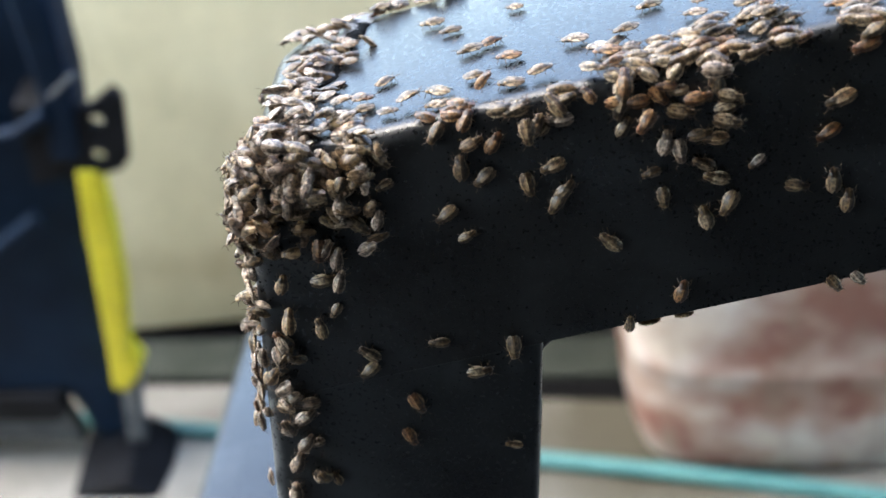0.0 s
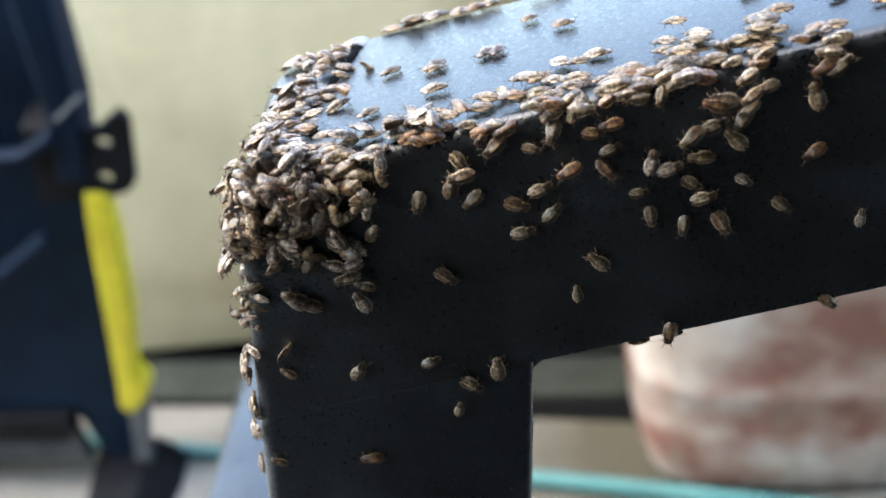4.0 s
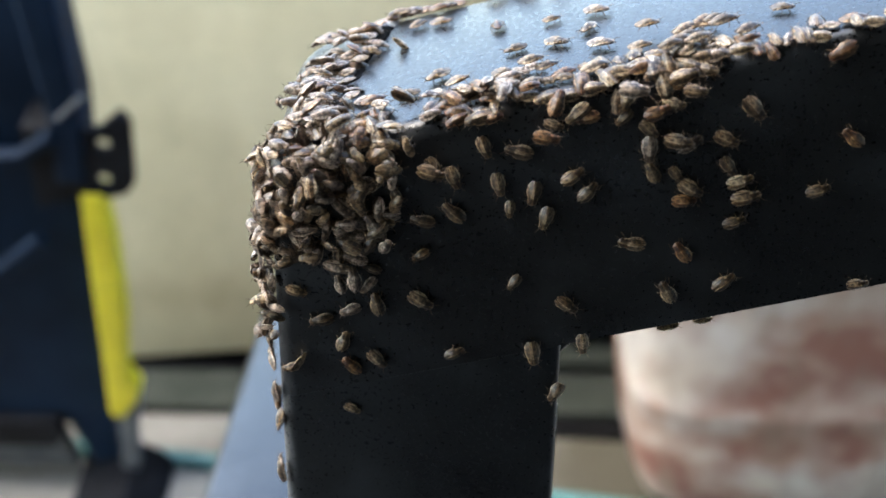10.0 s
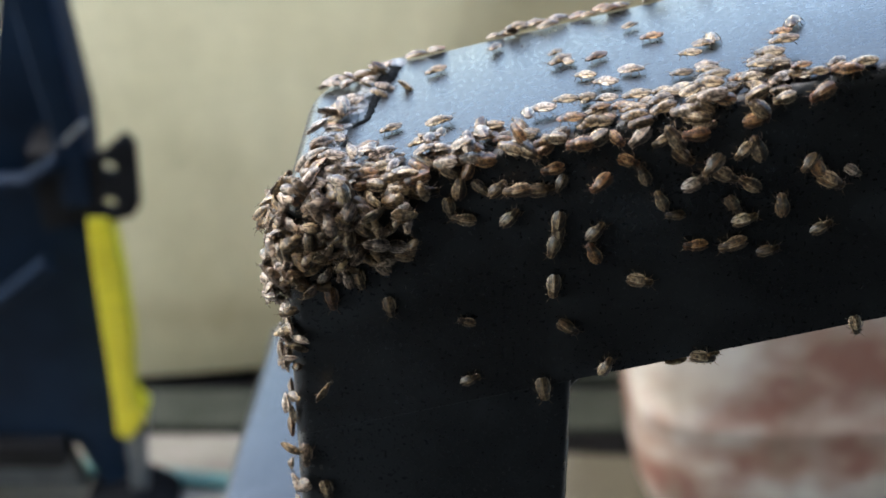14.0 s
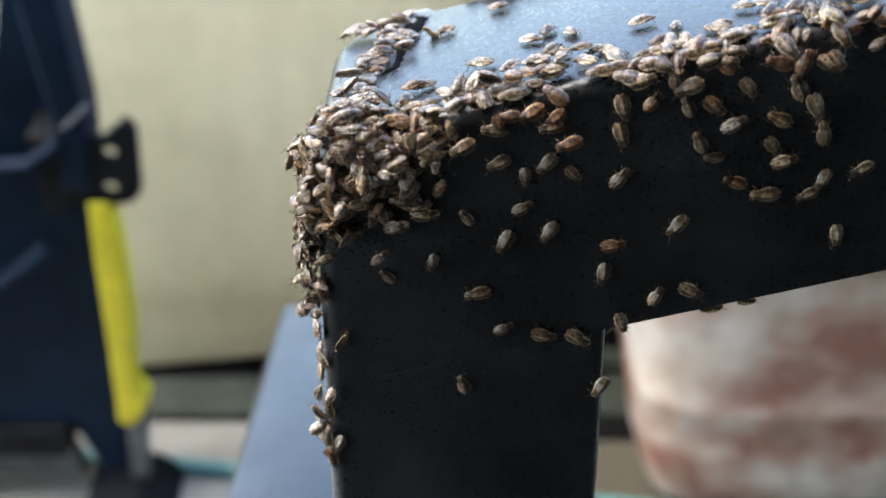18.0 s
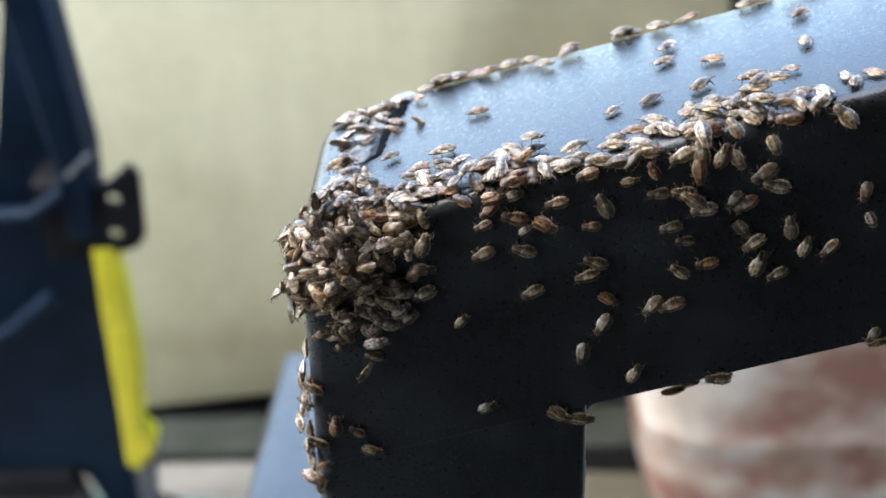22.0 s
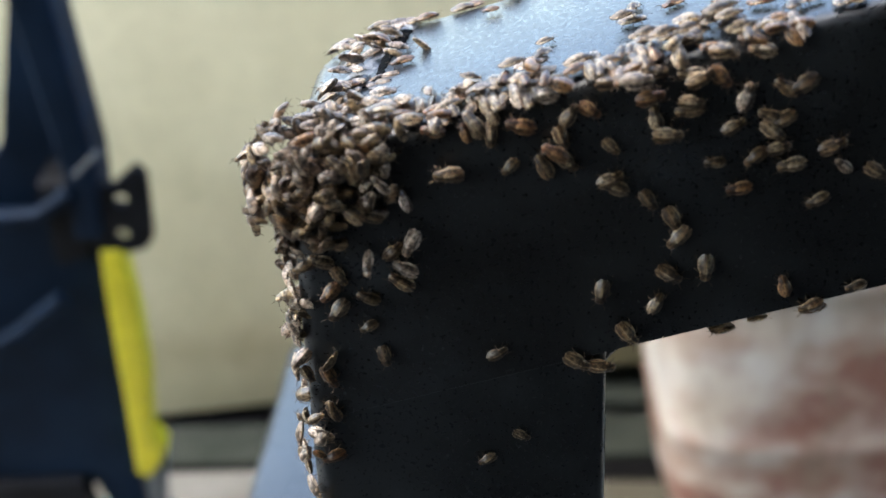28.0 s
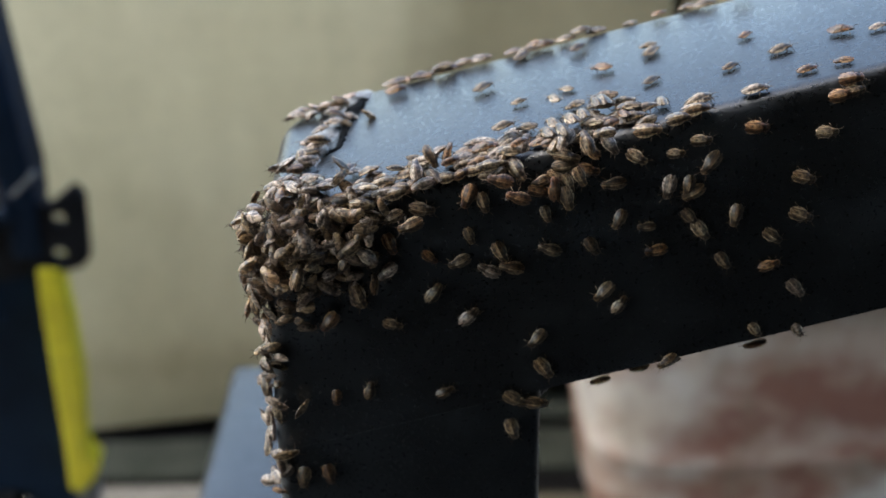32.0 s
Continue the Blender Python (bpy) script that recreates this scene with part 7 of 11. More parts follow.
    crawl((0, 16.2, 0.6, 24.5), (1, -8.4, 1.3, 18.4), (2, 2.4, 5.4, 21.1), (3, 3.2, 8.9, 22.3), (6, -3, 3.6, 19.8), (7, -3.9, 2, 19.5), (8, 2.6, 0, 21.1), (9, -9.7, 1.1, 18.1), (10, -17.5, 0, 12.2), (11, -4.1, -0.7, 13.6), (12, -3.8, -0.5, 17.2), (13, -1.9, -0.5, 16.3), (16, -1.9, -0.5, 16.3), (17, 1.3, -0.7, 20.5), (18, -1.9, -0.5, 16.3), (19, -11.9, 0, 16.7), (20, -11.4, 0, 17.1), (21, -2.4, 0.5, 19.9), (22, -1, 2.5, 20.3), (23.5, -1.1, -0.5, 7.5), (24, 1.6, -0.7, 4.2), (25, 1.6, -0.5, 0.7), (28, 23, -0.5, 4.5), (29, 19.3, -0.5, 2.7), (30, 19.3, -0.5, 2.7), (31, 14.9, -0.5, 5.1), (32, 9.9, -0.5, 6.2))
    crawl((0, -10.8, 8, 18.8), (1, -9.6, 10.3, 19.1), (2, -5, 7.5, 19.3), (3, -8.3, 15.9, 19.4), (6, -9.7, 8, 19.1), (7, -9.7, 8, 19.1), (8, -6.5, 37, 19.7), (9, -8, 10.4, 19.5), (10, -8, 10.4, 19.5), (11, -12.5, 7.5, 17.4), (12, -14.6, 24.1, 17.9), (13, -10.8, 16.8, 18.8), (16, -14.5, 16.2, 17.9), (17, -4.6, 16.7, 20.2), (18, -11.7, 11.2, 18.6), (19, -14.2, 10.5, 18), (20, -11.8, 5.3, 18.6), (21, -12.2, 6.9, 17.5), (22, -15.7, 3.4, 16.6), (23.5, -12.6, -0.5, 14.4), (24, -10, -0.7, 9.3), (25, -13.7, -0.5, 11.8), (28, -23.3, -0.5, -0.3), (29, -21.9, -0.5, 3.7), (30, -21.4, 1.5, 15.2), (31, -24, 0.8, 13.2), (32, -23.7, 2.5, 14.5))
    crawl((0, 23.8, 5.3, 27.4), (1, 6, 4.6, 22), (2, 7.6, 12.1, 23.2), (3, 35.1, 6.1, 29.2), (6, 27, -0.5, 24.9), (7, 27, -0.5, 24.9), (8, 25.6, 0, 23.2), (9, 27.3, -0.5, 22), (10, 25.1, -0.5, 16.1), (11, 25.3, -0.7, 9.5), (12, 21.6, -0.5, 10.9), (13, 36.1, 0, 28.6), (16, 12.6, 1.5, 23.6), (17, 16, 0, 24.2), (18, 19.1, 0.9, 25.2), (19, 23.7, 1.5, 26.4), (20, 10, 5.3, 23), (21, 23.9, 4.2, 26.4), (22, 24.4, 4.8, 26.5), (23.5, 34.2, 3, 29), (24, 30.7, 0, 26.9), (25, 27.2, 1.6, 27.2), (28, 3.8, 2, 21.5), (29, 15, 0, 22.6), (30, 16.3, 0, 22.8), (31, 10.1, 0, 20.5), (32, 12, 3.9, 23.5))
    crawl((0, 30.3, 21.1, 29), (1, 24, 16.6, 27.4), (2, 21.2, 29.8, 26.5), (3, 22.2, 15.9, 27), (6, 27.9, 11, 28.4), (7, 31.6, 10.7, 29.3), (8, 23.5, 15.4, 27.1), (9, 12.2, 4.6, 23.5), (10, 27.5, 5.7, 28.3), (11, 30.6, 11.6, 28.9), (12, 27.5, 5.7, 28.3), (13, 27.5, 5.7, 28.3), (16, 32.1, 6.9, 29.4), (17, 29.2, 3.6, 27.7), (18, 28.4, 6.7, 28.5), (19, 26.1, 5.9, 27), (20, 11.4, 3.9, 23.3), (21, 27.8, 4.7, 27.4), (22, 24.1, 8.4, 27.5), (23.5, 16.7, 20.7, 25.6), (24, 14.5, 43.9, 24.9), (25, 16.7, 20.7, 25.6), (28, 19.4, 17.2, 26.3), (29, 19.4, 17.2, 26.3), (30, 19.5, 16.3, 26.1), (31, 25.3, 12.7, 27.8), (32, 27.2, 10.6, 28.2))
    crawl((0, 35.6, 13.6, 30.3), (1, 33.1, 12.4, 29.7), (2, 33.5, 13.4, 29.6), (3, 33.1, 12.4, 29.7), (7, 33.1, 12.4, 29.7), (8, 30, 19.4, 28.7), (9, 33.1, 12.4, 29.7), (10, 33.1, 12.4, 29.7), (11, 32, 13.2, 29.2), (12, 33.1, 12.4, 29.7), (16, 33.1, 12.4, 29.7), (17, 33, 14.5, 29.5), (18, 33.1, 12.4, 29.7), (19, 33.1, 12.4, 29.7), (20, 31.7, 10.9, 29.4), (21, 42.1, 10.1, 31.7), (22, 34.5, 7.5, 30.1), (23.5, 34.5, 7.5, 30.1), (24, 30.1, 3.8, 28), (25, 28, 2.4, 27.4), (28, 13, 5.9, 23.7), (29, 20, 1.2, 25.5), (30, 22.8, 5, 26.1), (31, 21.9, 6.2, 25.9), (32, 23.8, 0, 25.1))
    crawl((0, 42.6, 4.6, 31), (1, 31.2, 4.3, 28.2), (2, 42.2, 5.1, 30.9), (3, 52.2, 2.6, 33.4), (6, 26.8, 3, 27.1), (7, 23, 0, 22.2), (8, 21, 0, 23.7), (9, 21.5, 2.6, 25.8), (10, 20, 1.1, 25.5), (11, 35.8, 8, 30.2), (12, 45.2, 7, 32.7), (13, 43, 2, 31.2), (16, 18.5, 6.9, 25.1), (17, 24.1, 5.6, 26.5), (18, 27.2, 0.4, 27.2), (19, 43.1, 8.4, 32.2), (20, 38.7, 2.2, 30.1), (21, 47.2, 5.3, 32.2), (22, 39.1, 1, 30.2), (23.5, 45.6, -0.5, 27.5), (24, 45, 0, 29), (25, 45, -0.5, 29.2), (28, 16, 0, 24.5), (29, 19, 0, 23.2), (30, 34.4, 3.1, 29), (31, 45.3, 15.8, 32.7), (32, 44, 14.5, 32.4))
    crawl((0, 44.2, 11.1, 32.4), (1, 32.9, 3, 28.7), (2, 34.9, 3.6, 29.1), (3, 31.8, 3.4, 28.4), (6, 30.1, 3.9, 28), (7, 45.4, -0.5, 20.8), (8, 45.8, 2, 31.8), (9, 34.3, 7.5, 29), (10, 28, 0, 26.2), (11, 44.8, 4.8, 31.6), (12, 50.9, 16.4, 34.1), (13, 47.3, 19.3, 33.2), (16, 44.2, 20, 32.4), (17, 43.9, 12, 32.2), (18, 29.1, 4.5, 27.7), (19, 52.8, -0.5, 19.1), (20, 52.8, -0.5, 19.1), (21, 54.8, 1.3, 34.1), (22, 52.8, -0.5, 19.1), (23.5, 52.8, -0.5, 19.1), (24, 52, -0.7, 19.5), (25, 51.3, -0.5, 19.8), (28, 32.9, 0, 26.7), (29, 32.5, 1.1, 28.5), (30, 33.3, 2.4, 28.7), (31, 27.8, 1.3, 27.4), (32, 52.8, 5.5, 34.6))
    crawl((0, 44.6, 3.7, 31.5), (1, 34.1, 0.9, 28.9), (2, 38, 14.4, 30.7), (3, 44.3, 12.5, 32.5), (6, 46.1, 14.5, 32.9), (7, 46.1, 14.5, 32.9), (8, 50.8, 5.2, 33.1), (9, 46.1, 14.5, 32.9), (10, 20.5, 0, 22.6), (11, 24, -0.7, 18.7), (12, 23.5, 0, 23.6), (13, 38.6, 0, 29.5), (16, 14.8, 1.7, 24.2), (17, 17.2, 0.3, 24.8), (18, 22, 3.5, 25.9), (19, 38, 15.7, 30.9), (20, 34, 0, 27.5), (21, 40.6, 3.9, 30.5), (22, 33.7, 7.5, 28.8), (23.5, 47.1, -0.5, 23.8), (24, 43.4, -0.7, 22.1), (25, 39.8, -0.5, 19.7), (28, 36.4, -0.5, 22), (29, 34.9, -0.5, 21.1), (30, 36.4, -0.7, 24.5), (31, 35.5, -0.5, 18.8), (32, 35.5, -0.5, 18.8))
    crawl((0, 53, 0.8, 33.6), (1, 44.3, 1.3, 31.5), (2, 50.3, 0, 29.5), (3, 48.7, -0.5, 27), (6, 37, 1.1, 29.7), (7, 49.7, 3.6, 32.8), (8, 40.1, 6.8, 30.4), (9, 25.3, 6, 26.8), (10, 23, 6.3, 26.2), (11, 26.5, 4.6, 27.1), (12, 31.8, 0, 25.8), (13, 48.9, -0.5, 25.5), (16, 39.1, -0.5, 9.4), (17, 45.6, -0.7, 12.4), (18, 43.4, -0.5, 8.9), (19, 33.2, -0.5, 8.9), (20, 29.7, -0.5, 6.5), (21, 30.6, -0.7, 8.7), (22, 27.6, -0.5, 7.4), (23.5, 19.3, -0.5, 13.7), (24, 14.3, -0.7, 14.2), (25, 17, -0.5, 16.2), (28, 20.3, -0.5, 18.4), (29, 16.8, -0.5, 17.9), (30, 8, 0, 21.8), (31, 5.2, 1.3, 21.8), (32, 6, 2.9, 22))
    crawl((0, 45.8, 4.6, 31.8), (1, 44.2, -0.5, 27.1), (2, 42.7, 0, 28.8), (3, 43.1, -0.5, 24.9), (6, 39.9, -0.5, 19.3), (7, 39.9, -0.5, 19.3), (8, 35.5, -0.7, 17.7), (9, 33.1, -0.5, 19.8), (10, 31.2, -0.5, 10.4), (11, 36.4, -0.7, 17.5), (12, 31.7, -0.5, 19.8), (13, 34.5, -0.5, 18.3), (16, 34.5, -0.5, 18.3), (17, 30.2, 0, 24.3), (18, 22.4, 6.8, 26), (19, 32.4, 0, 27.1), (20, 30.8, 3, 28.1), (21, 35.9, 3.7, 29.4), (22, 31, 2, 28.2), (23.5, 34.1, 3, 28.9), (24, 28.3, 3, 27.5), (25, 29.4, 6, 27.8), (28, 13.7, 1.7, 23.9), (29, 22.2, 0, 25.5), (30, 37.2, 1.6, 29.7), (31, 43.2, 10.7, 32.2), (32, 52, 16.3, 34.4))
    crawl((0, -11.6, 4.9, 17.6), (1, 2.2, -0.5, -2.2), (2, 3.9, -0.7, 8.8), (3, -1.7, 5.2, 20.1), (6, 5.6, 0.7, 21.9), (7, 1.7, 2.7, 20.9), (8, 11.8, 3.8, 23.4), (9, 8.8, -0.5, 20.3), (10, 12, -0.5, 19.4), (11, 10.4, -0.7, 17), (12, 10.5, -0.5, 18.6), (13, 27.8, 2.8, 27.4), (16, -3.7, 4, 19.6), (17, 0.2, 2.7, 20.5), (18, -4, 1.7, 19.5), (19, 0.4, 4.7, 20.6), (20, -8.3, 0, 15.4), (21, -5.5, 1, 19.1), (22, -10.8, 2.4, 17.8), (23.5, -9.9, 1.1, 18), (24, 4.1, -0.7, 16.7), (25, -6.4, 0, 15), (28, -12.5, 5.3, 17.4), (29, -14.7, 1.2, 16.9), (30, -5.6, 1.5, 19.9), (31, -13, 2.9, 17.3), (32, -8.5, 2.3, 18.4))
    crawl((0, -23.1, 3, 13.6), (1, -23.3, -0.5, -19.4), (2, -24.7, -0.7, -11), (3, -21.2, 0.8, 14.7), (6, -20.9, 2.2, 11.9), (7, -24, 1.2, 13.8), (8, -18.1, 2.2, 16), (9, -24, 1.3, 12.3), (10, -22.8, -0.5, 0.9), (11, -22.1, -0.7, 1.9), (12, -22.8, -0.5, 0.9), (13, -21.2, -0.5, 0), (16, -19.9, -0.5, -2.4), (17, -23.5, -0.7, -4.9), (18, -27, -0.5, -8.8), (19, -22.9, -0.5, -17.8), (20, -20.9, -0.5, -12.8), (21, -23.8, -0.7, -24.3), (22, -23.3, -0.5, -17.8), (23.5, -23.3, -0.5, -17.8), (24, -22.7, -0.7, -17.5), (25, -26.5, -0.5, -16.1), (28, -23.3, -0.5, -18), (29, -23.4, -0.5, -20.3), (30, -21.7, -0.7, -30.5), (31, -19.4, -0.5, -25), (32, -18.7, -0.5, -29.7))
    crawl((0, -24, 3, 13.1), (1, -20.8, -0.5, -22.2), (2, -22.8, -0.7, -14), (3, -20.1, 1.1, 12.3), (6, -20.9, 2.3, 11.9), (7, -23.2, 1.4, 12.7), (8, -14.5, 4.1, 16.9), (9, -21.7, 2.3, 12.9), (10, -17.3, -0.5, -1.2), (11, -16.7, -0.7, -13.8), (12, -18.8, -0.5, -4.8), (13, -19, 0, 15.8), (16, -19.8, 1.6, 13.3), (17, -18.2, 0.7, 16), (18, -20.1, 3, 15.5), (19, -19.8, 0.9, 12.8), (20, -16, 3.2, 16.5), (21, -18, 7.1, 16), (22, -18, 7.1, 16), (23.5, -15.9, 0.4, 16.6), (24, -13.3, 2.6, 17.2), (25, -16.3, 5.4, 16.5), (28, -17.1, 1, 16.3), (29, -15.1, 6.6, 17.8), (30, -16.7, 7.2, 16.4), (31, -21.8, 3.4, 12.9), (32, -23, 3.1, 14.8))
    crawl((0, 24, 0, 22.4), (1, 9.8, -0.5, -43.1), (2, 10.9, -0.7, -15.8), (3, 18.6, 7.2, 25.1), (6, 9.5, -0.5, 16.5), (7, 9.5, -0.5, 16.5), (8, 12.2, -0.7, 16.7), (9, 7.5, -0.5, 15.5), (10, 7.5, -0.5, 15.5), (11, 4.5, -0.7, 16.3), (12, 9.4, -0.5, 16), (16, 9.4, -0.5, 16), (17, 6.7, -0.7, 11), (18, -0.2, -0.5, -0.8), (19, -1.2, -0.5, 1.3), (20, -1.2, -0.5, 1.3), (21, 19.3, -0.7, 2.8), (22, 16.9, -0.5, -1.2), (23.5, 16.9, -0.5, -1.2), (24, 13.1, -0.7, 1.2), (25, 19.1, -0.5, -3.4), (28, 22.9, -0.5, -3.6), (29, 26.7, -0.5, -6), (30, 15.7, -0.7, 7.8), (31, 7, 0, 20.4), (32, 17.4, 0, 22.3))
    crawl((0, -20.1, 2.9, 15.1), (1, -19.8, -0.5, 5.8), (2, -18.3, -0.7, -2.5), (3, -17, -0.5, 5.6), (6, -12.3, -0.5, 11.8), (7, -10.5, -0.5, -0.4), (8, -8.1, -0.7, 3.4), (9, -10.5, -0.5, -0.4), (10, -12.7, -0.5, -3), (11, -19.2, 2.8, 15.7), (12, -23.9, 5.6, 14.6), (13, -17.7, 0, 15.5), (16, -10.3, -0.5, -2), (17, -7.7, -0.7, -4.5), (18, -10.5, -0.5, -4.1), (19, -11.5, -0.5, -7.1), (20, -16.9, -0.5, -5.7), (21, -17.2, -0.7, -6.4), (22, -16.9, -0.5, -5.7), (23.5, -17.4, -0.5, -3.9), (24, -16.7, -0.7, -7.3), (25, -16.4, -0.5, -8.5), (28, -17.5, -0.5, -10.4), (29, -24.1, -0.5, -12.4), (30, -28, -0.7, -24.4), (31, -24, 3.1, 11.1), (32, -19.5, 0.3, 12.5))
    crawl((0, -20.2, 3.7, 13.4), (1, -22.4, -0.5, 3.2), (2, -22.7, -0.7, -3.2), (3, -19.4, 1.6, 12.7), (6, -18.2, 2.5, 12.7), (7, -19, 1.6, 15.5), (8, -13, -0.7, 15.3), (9, -22.1, 1.3, 12), (10, -21.7, -0.5, 10.1), (11, -20.9, 0, 15.3), (12, -17.4, -0.5, 9.6), (13, -14.6, -0.5, 6.5), (16, -10.4, -0.5, 1.8), (17, -12.6, -0.7, -0.7), (18, -12.8, -0.5, 5.7), (19, -12.8, -0.5, 5.7), (20, -21.8, -0.5, 7.3), (21, -11.6, -0.7, 6), (22, -14.3, -0.5, 9.7), (23.5, -16, -0.5, 9.9), (24, -15, -0.7, 4.3), (25, -18.5, -0.5, 5.5), (28, -16.9, -0.5, 8.6), (29, -21.7, -0.5, 6.6), (30, -14.5, -0.7, 13.9), (31, -13.3, -0.5, 10.6), (32, -11.4, -0.5, 12.4))
    crawl((0, 16, 0, 20.5), (1, -10.6, 3.3, 17.9), (2, 0.5, 29.9, 21.4), (3, 8.6, 36.8, 23.6), (6, 8.1, 4.2, 22.5), (7, -1.6, 2.6, 20.1), (8, 6, 3.8, 22), (9, 7.5, 6.7, 23.4), (10, 7.3, 9.7, 23.3), (11, 4.5, 5.1, 21.6), (12, 3.7, 6.7, 22.4), (13, 4, 0.7, 21.5), (16, 1.9, 18.6, 22), (17, -1.6, 32.6, 20.9), (18, 4, 20.3, 22.5), (19, 4, 20.3, 22.5), (20, 3.3, 15.9, 22.3), (21, 6.6, 24, 22.9), (22, 8.4, 3.8, 22.6), (23.5, 10.6, 2.3, 23.1), (24, 7.9, 0.4, 22.5), (25, 6.2, -0.5, 22), (28, 6.2, -0.5, 22), (29, -12.6, 0.8, 17.4), (30, 3.7, -0.7, 12.7), (31, 1.3, -0.5, -4.5), (32, 3.6, -0.5, -1.9))
    crawl((0, 25.5, 2.8, 26.8), (1, -5.9, 2.2, 19), (2, 6.9, 18, 23), (3, 18.4, 31.2, 26.1), (6, 24.2, 27.6, 27.5), (7, 28.4, 31.3, 28.5), (8, 13.8, 45.3, 24.7), (9, 25.6, 38.4, 27.8), (10, 6.9, 2.1, 22.2), (11, 14.7, 1.8, 24.1), (12, 22, 2.7, 25.9), (13, 28.5, -0.5, 21.1), (16, 28.5, -0.5, 21.1), (17, 27.8, -0.7, 20.4), (18, 27.5, -0.5, 19.7), (20, 27.5, -0.5, 19.7), (21, 34.9, -0.7, 18.6), (22, 27.5, -0.5, 19.7), (23.5, 27.5, -0.5, 19.7), (24, 28.7, -0.7, 19.1), (25, 27.5, -0.5, 19.7), (28, 24.5, -0.5, 19.4), (29, 24.5, -0.5, 19.4), (30, 23.8, -0.7, 19.4), (31, 24.5, -0.5, 19.4), (32, 24.5, -0.5, 19.4))
    crawl((0, 56.2, 0, 34.1), (1, 56.9, 0, 34.6), (2, 55.5, 5.5, 34.2), (3, 56.9, 14.1, 35.6), (6, 56.9, 14.1, 35.6), (7, 57.9, 16.7, 35.8), (8, 55.1, 8.3, 34.9), (9, 57.5, 21.3, 35.7), (10, 38.2, 0.9, 30), (11, 46.7, 0, 30.1), (12, 42, 0, 26.9), (13, 49.4, 2.2, 32.7), (16, 48.1, 0.9, 32.4), (17, 50.2, 0.9, 32.9), (18, 44.3, 3.5, 31.5), (19, 51.1, 1.9, 33.1), (20, 48.5, 7.5, 32.5), (21, 58.4, 3.1, 35), (22, 53.7, 5.6, 34.8), (23.5, 50.8, 0, 31.4), (24, 53.1, 0, 32.9), (25, 46.3, 3, 32), (28, 35.4, 2.9, 29.3), (29, 25.8, 1.1, 26.9), (30, 28.6, 1.5, 27.6), (31, 25.6, 1.8, 26.8), (32, 27.9, 6.7, 27.4))
    crawl((0, 54, 1.7, 33.9), (1, 46.9, 0, 31.8), (2, 44.4, 12.9, 32.3), (3, 47.6, 23.9, 33.3), (6, 45.6, 24.3, 32.8), (7, 45.6, 24.3, 32.8), (8, 45.4, 26.4, 32.5), (9, 47.6, 26.2, 33.3), (10, 25.2, 2.1, 26.7), (11, 37, 0.8, 29.7), (12, 38.3, 3.9, 30), (13, 46.6, 3.5, 32), (16, 30.5, 0, 25.2), (17, 44.4, 2.7, 31.5), (18, 42.7, 2.5, 31.1), (19, 52.4, 2.4, 33.5), (20, 52.1, 0.4, 33.4), (21, 55.1, 2.5, 34.1), (22, 46.7, 3.2, 32), (23.5, 52.6, 2.9, 33.5), (24, 52.2, 2.2, 33.4), (25, 49.3, 0, 32.3), (28, 37.4, 0.2, 29.8), (29, 40.9, 1.5, 30.6), (30, 39.7, 1.5, 31.1), (31, 28.7, 6, 27.6), (32, 44.9, 2.4, 31.6))
    crawl((0, 31.3, 3.4, 28.2), (1, 28.4, 3.4, 27.5), (2, 17.6, 11, 25.7), (3, 22.6, 3.4, 26.1), (6, 27.6, -0.5, -5.6), (7, 30.8, -0.5, -1), (9, 30.8, -0.5, -1), (10, 31, -0.5, 0.6), (11, 23.9, -0.7, 1.8), (12, 20.4, -0.5, 2.8), (13, 18.7, -0.5, 6.2), (16, 15.9, -0.5, 6.3), (17, 11.3, -0.7, 5.8), (18, 15.1, -0.5, -1.3), (19, 20.5, -0.5, 0.7), (20, 9, 0.7, 22.7), (21, 29.2, 3.1, 27.7), (22, 29.5, 7.5, 27.8), (23.5, 29.8, -0.5, 23.8), (24, 25.3, 0.8, 26.8), (25, 28.1, -0.5, 23.7), (29, 28.1, -0.5, 23.7), (30, 20.3, 0.3, 25.5), (31, 10.6, 3.7, 23.1), (32, 20.6, 0, 21.6))
    crawl((0, 31.2, 0, 27.3), (1, 33.4, 0, 28), (2, 38.1, 0, 27.3), (3, 37.7, 0, 29.5), (6, 32.5, 25.3, 29.6), (7, 32.5, 23.5, 29.5), (8, 23.1, 36.4, 27), (9, 23, 18.5, 27.2), (10, 18.1, 22.1, 26), (11, 19.1, 16.3, 26), (12, 16.8, 19.9, 25.7), (16, 16.8, 19.9, 25.7), (17, 15.6, 42.8, 25.2), (18, 9.7, 19.4, 23.9), (19, 16.5, 20.3, 25.6), (20, 1.1, 4.9, 20.8), (21, 7.1, 4.4, 22.3), (22, 10.8, 1.6, 23.2), (23.5, 22.5, 0, 25.1), (24, 20.6, 3.5, 25.6), (25, 23.5, 3.1, 26.3), (28, 0.2, 0.9, 20.5), (29, 14.8, 3.8, 24.2), (30, 13.8, 0, 23.4), (31, 7.6, 0, 18.4), (32, 10, 5.7, 23))
